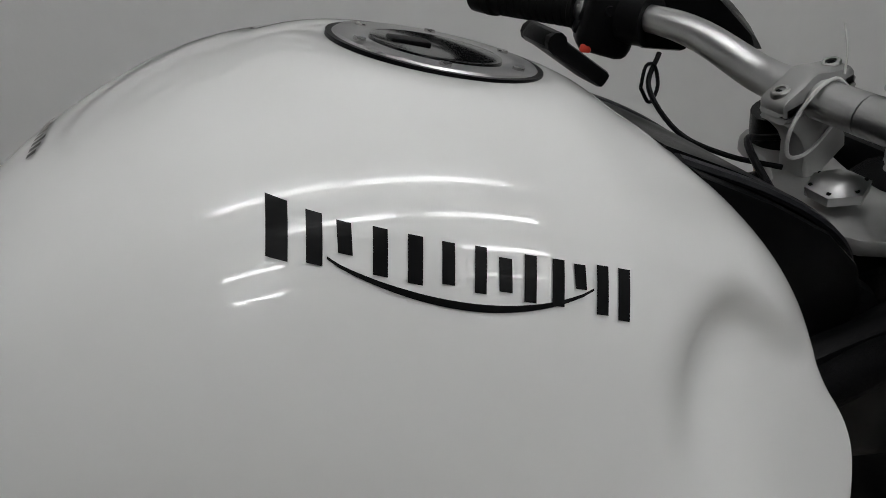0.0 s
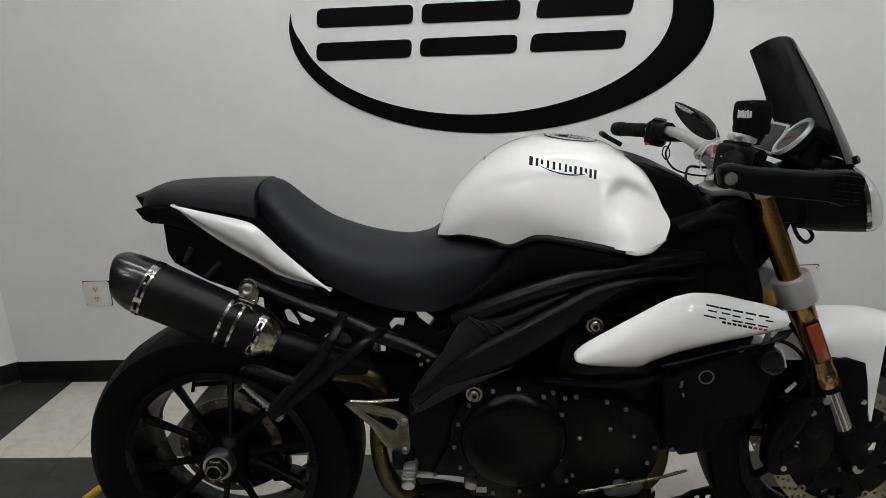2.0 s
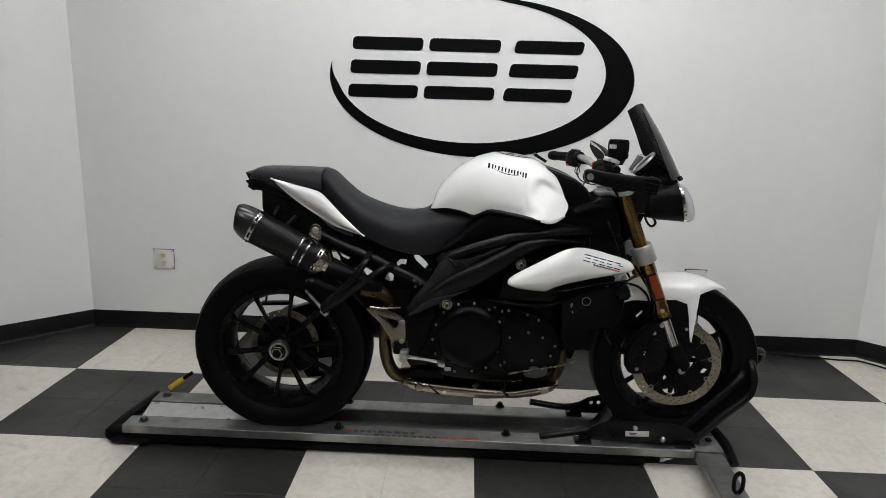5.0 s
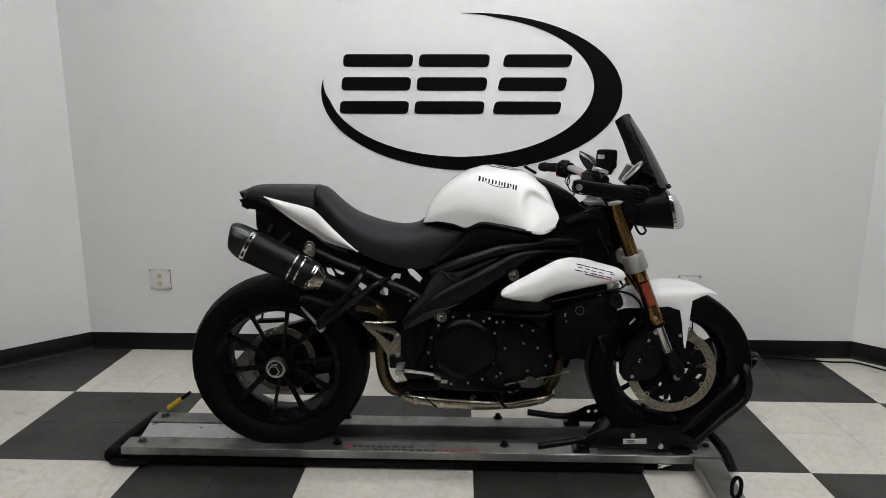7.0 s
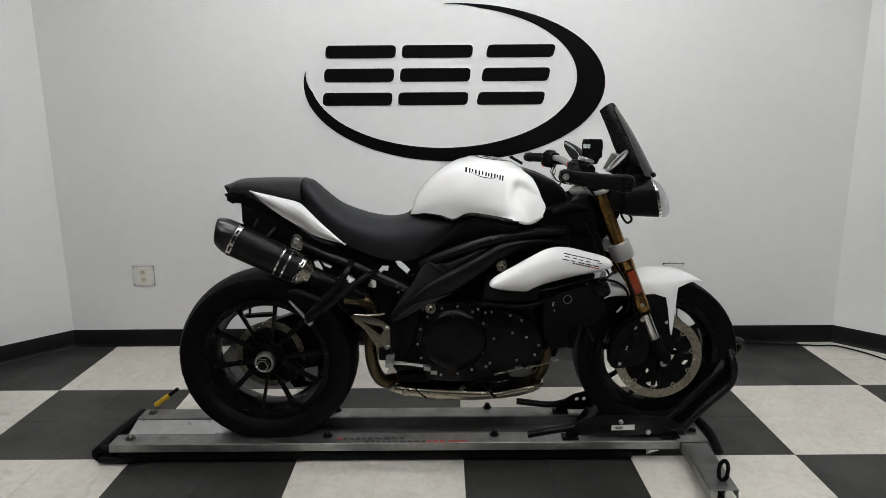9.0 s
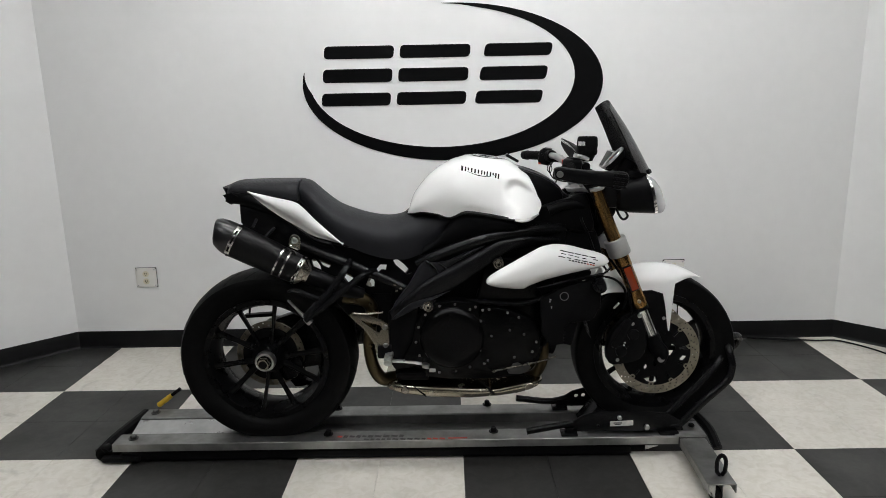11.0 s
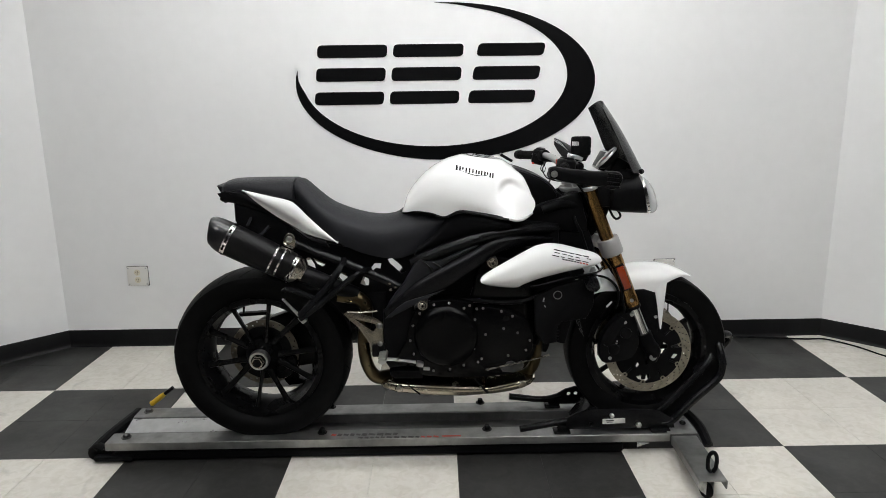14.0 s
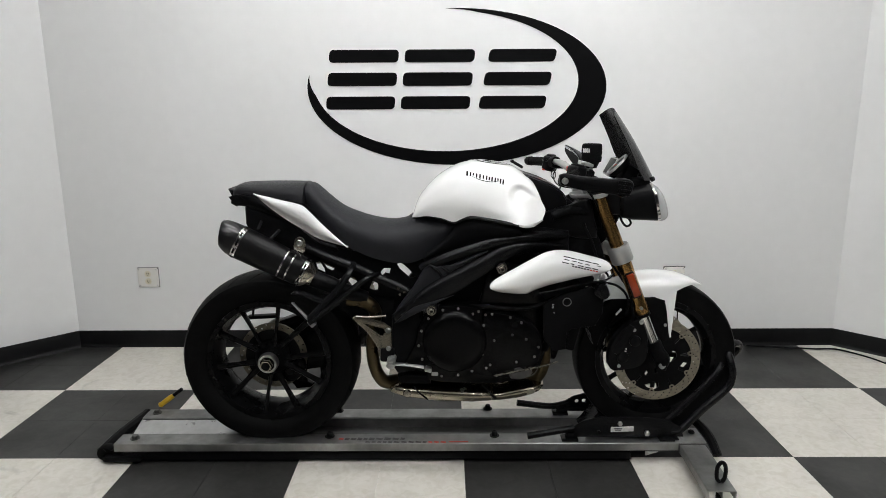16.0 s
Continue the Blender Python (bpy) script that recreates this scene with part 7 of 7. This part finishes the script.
# ---- front mudguard ----
def mudguard():
    """Stations from the tail to the tip: spine x, z, side edge x, z, half width."""
    st = [(0.468, 0.584, 0.490, 0.588, 0.058), (0.498, 0.626, 0.527, 0.604, 0.068), (0.560, 0.664, 0.588, 0.606, 0.073), (0.640, 0.689, 0.648, 0.612, 0.075), (0.710, 0.693, 0.700, 0.602, 0.075), (0.772, 0.684, 0.754, 0.634, 0.070), (0.822, 0.666, 0.806, 0.650, 0.054), (0.860, 0.644, 0.852, 0.641, 0.022)]
    n, m = 36, 9
    spine, edge = curve([(a, 0, b) for a, b, *_ in st], n), curve([(c, 0, d) for _, _, c, d, _ in st], n)
    wide = [p.x for p in curve([(w, 0, 0) for *_, w in st], n)]
    bm = bmesh.new()
    rows = []
    for i in range(n):
        row = []
        for j in range(2 * m - 1):
            th = (j / (m - 1) - 1) * math.pi / 2
            k = 1 - abs(math.cos(th)) ** 0.75
            p = spine[i].lerp(edge[i], k)
            row.append(bm.verts.new((p.x, wide[i] * math.copysign(abs(math.sin(th)) ** 0.75, th), p.z)))
        rows.append(row)
    for a, b in zip(rows, rows[1:]):
        for j in range(2 * m - 2):
            bm.faces.new((a[j], a[j + 1], b[j + 1], b[j]))
    bmesh.ops.recalc_face_normals(bm, faces=bm.faces)
    bmesh.ops.solidify(bm, geom=bm.faces, thickness=0.0035)
    return bm


mg = part("front_mudguard", mudguard(), PAINT, bike, "glossy white front mudguard with pointed side blades")
for s in (-1, 1):
    part("blade", patch([(0.698, 0.618), (0.726, 0.626), (0.752, 0.640)], [(0.731, 0.468), (0.7325, 0.4675), (0.734, 0.468)], lambda u, v: s * (0.0722 + 0.0200 * v), 9, 16, 0.004), PAINT, mg, "white pointed side blade")
    part("mudguard_stay", plate([(0.615, 0.612), (0.665, 0.618), (0.706, 0.604), (0.716, 0.560), (0.726, 0.490), (0.722, 0.450), (0.700, 0.430), (0.672, 0.470), (0.640, 0.545)], s * 0.088 - 0.005, s * 0.088 + 0.003, 0.004), MATT, mg, "black mudguard stay")
    part("stay_bolt", lathe([(0, 0.0), (0, 0.006), (0.003, 0.006), (0.003, 0.0)], (0.712, s * 0.0925, 0.515), (0, s, 0), 10), STEEL, mg)

# ---- cables ----
for s in (-1, 1):
    part("hose_loop", tube([(0.470, s * 0.120, 0.680), (0.520, s * 0.132, 0.672), (0.556, s * 0.132, 0.640), (0.566, s * 0.130, 0.600), (0.560, s * 0.125, 0.560)], 0.0042, seg=8), MATT, bike, "thin black brake hose")
part("cable", tube([(0.352, 0.165, 1.045), (0.338, 0.150, 1.020), (0.345, 0.110, 0.995), (0.372, 0.08, 0.985), (0.40, 0.05, 0.985)], 0.0022, seg=8), BLACK, bike, "black control cable")
part("cable", tube([(0.330, -0.03, 0.985), (0.360, 0.05, 1.005), (0.40, 0.075, 1.000), (0.45, 0.07, 1.0)], 0.0028, seg=8), BLACK, bike, "black control cable")
part("cable", tube([(0.36, -0.17, 1.04), (0.40, -0.14, 1.01), (0.45, -0.12, 0.94), (0.47, -0.08, 0.86)], 0.004, seg=8), BLACK, bike, "black control cable")
part("cable", tube([(0.43, -0.02, 0.93), (0.41, -0.10, 0.88), (0.43, -0.12, 0.83), (0.46, -0.09, 0.76)], 0.005, seg=8), BLACK, bike, "black control cable")
part("cable_tie", tube([(0.330, 0.150, 1.020), (0.335, 0.156, 1.036), (0.345, 0.158, 1.036), (0.348, 0.152, 1.020), (0.340, 0.148, 1.008), (0.330, 0.150, 1.020)], 0.0016, n=20, seg=6), BLACK, bike, "black nylon cable tie")
part("cable_tie", tube([(0.410, 0.034, 1.060), (0.412, 0.040, 1.075), (0.412, 0.049, 1.091)], 0.0008, seg=6), WHITEINK, bike)
part("cable_tie", tube([(0.420, 0.036, 1.050), (0.403, 0.034, 1.057), (0.386, 0.033, 1.046), (0.378, 0.034, 1.020), (0.386, 0.036, 1.000), (0.405, 0.037, 1.002), (0.420, 0.037, 1.025), (0.420, 0.036, 1.050)], 0.0015, n=30, seg=6), WHITEINK, bike, "white nylon cable tie")

# ---- floor tiles: 305 mm vinyl tiles, four to each square of the checkerboard ----
T = 0.305


def tile_mesh(sx, sy):
    bm = box((sx - 0.0008, sy - 0.0008, 0.004), (0, 0, -0.002), 0)
    bmesh.ops.bevel(bm, geom=[e for e in bm.edges if all(v.co.z > -0.001 for v in e.verts)], offset=0.0006, segments=1, affect="EDGES")
    me = bpy.data.meshes.new("tile")
    bm.to_mesh(me)
    bm.free()
    return me


def inside(x, y):
    return y < WALL_Y and y < WALL_Y + (x - XL) and y < WALL_Y - (x - XR) and SIDE_L < x < SIDE_R


meshes = {}
rest = {True: bmesh.new(), False: bmesh.new()}
cells = []
for ix in range(-12, 12):
    for iy in range(-24, 5):
        x0, y0 = ix * T, iy * T
        x1, y1 = min(x0 + T, SIDE_R), min(y0 + T, WALL_Y)
        x0 = max(x0, SIDE_L)
        if x1 - x0 < 0.01 or y1 - y0 < 0.01 or y0 < BACK:
            continue
        if not any(inside(a, b) for a in (x0, x1) for b in (y0, y1)):
            continue
        white = (math.floor((x0 + 0.01) / 0.61) + math.floor((y0 + 0.01) / 0.61)) % 2 == 0
        cells.append((abs((x0 + x1) / 2) + abs((y0 + y1) / 2 - 0.3) * 1.1, x0, x1, y0, y1, white))
cells.sort()
for k, (_, x0, x1, y0, y1, white) in enumerate(cells):
    sx, sy = round(x1 - x0, 4), round(y1 - y0, 4)
    c = Vector(((x0 + x1) / 2, (y0 + y1) / 2, 0))
    if k < 290:
        key = (sx, sy, white)
        if key not in meshes:
            meshes[key] = tile_mesh(sx, sy)
            meshes[key].materials.append(TILE_W if white else TILE_B)
        ob = new("tile", meshes[key])
        ob.location = c
        ob.parent = FLOOR
    else:
        box((sx - 0.0008, sy - 0.0008, 0.004), (c.x, c.y, -0.002), bm=rest[white])
for white, bm in rest.items():
    ob = part("tiles", bm, TILE_W if white else TILE_B, FLOOR, smooth=False)
    tagged(ob, kind="stuff")
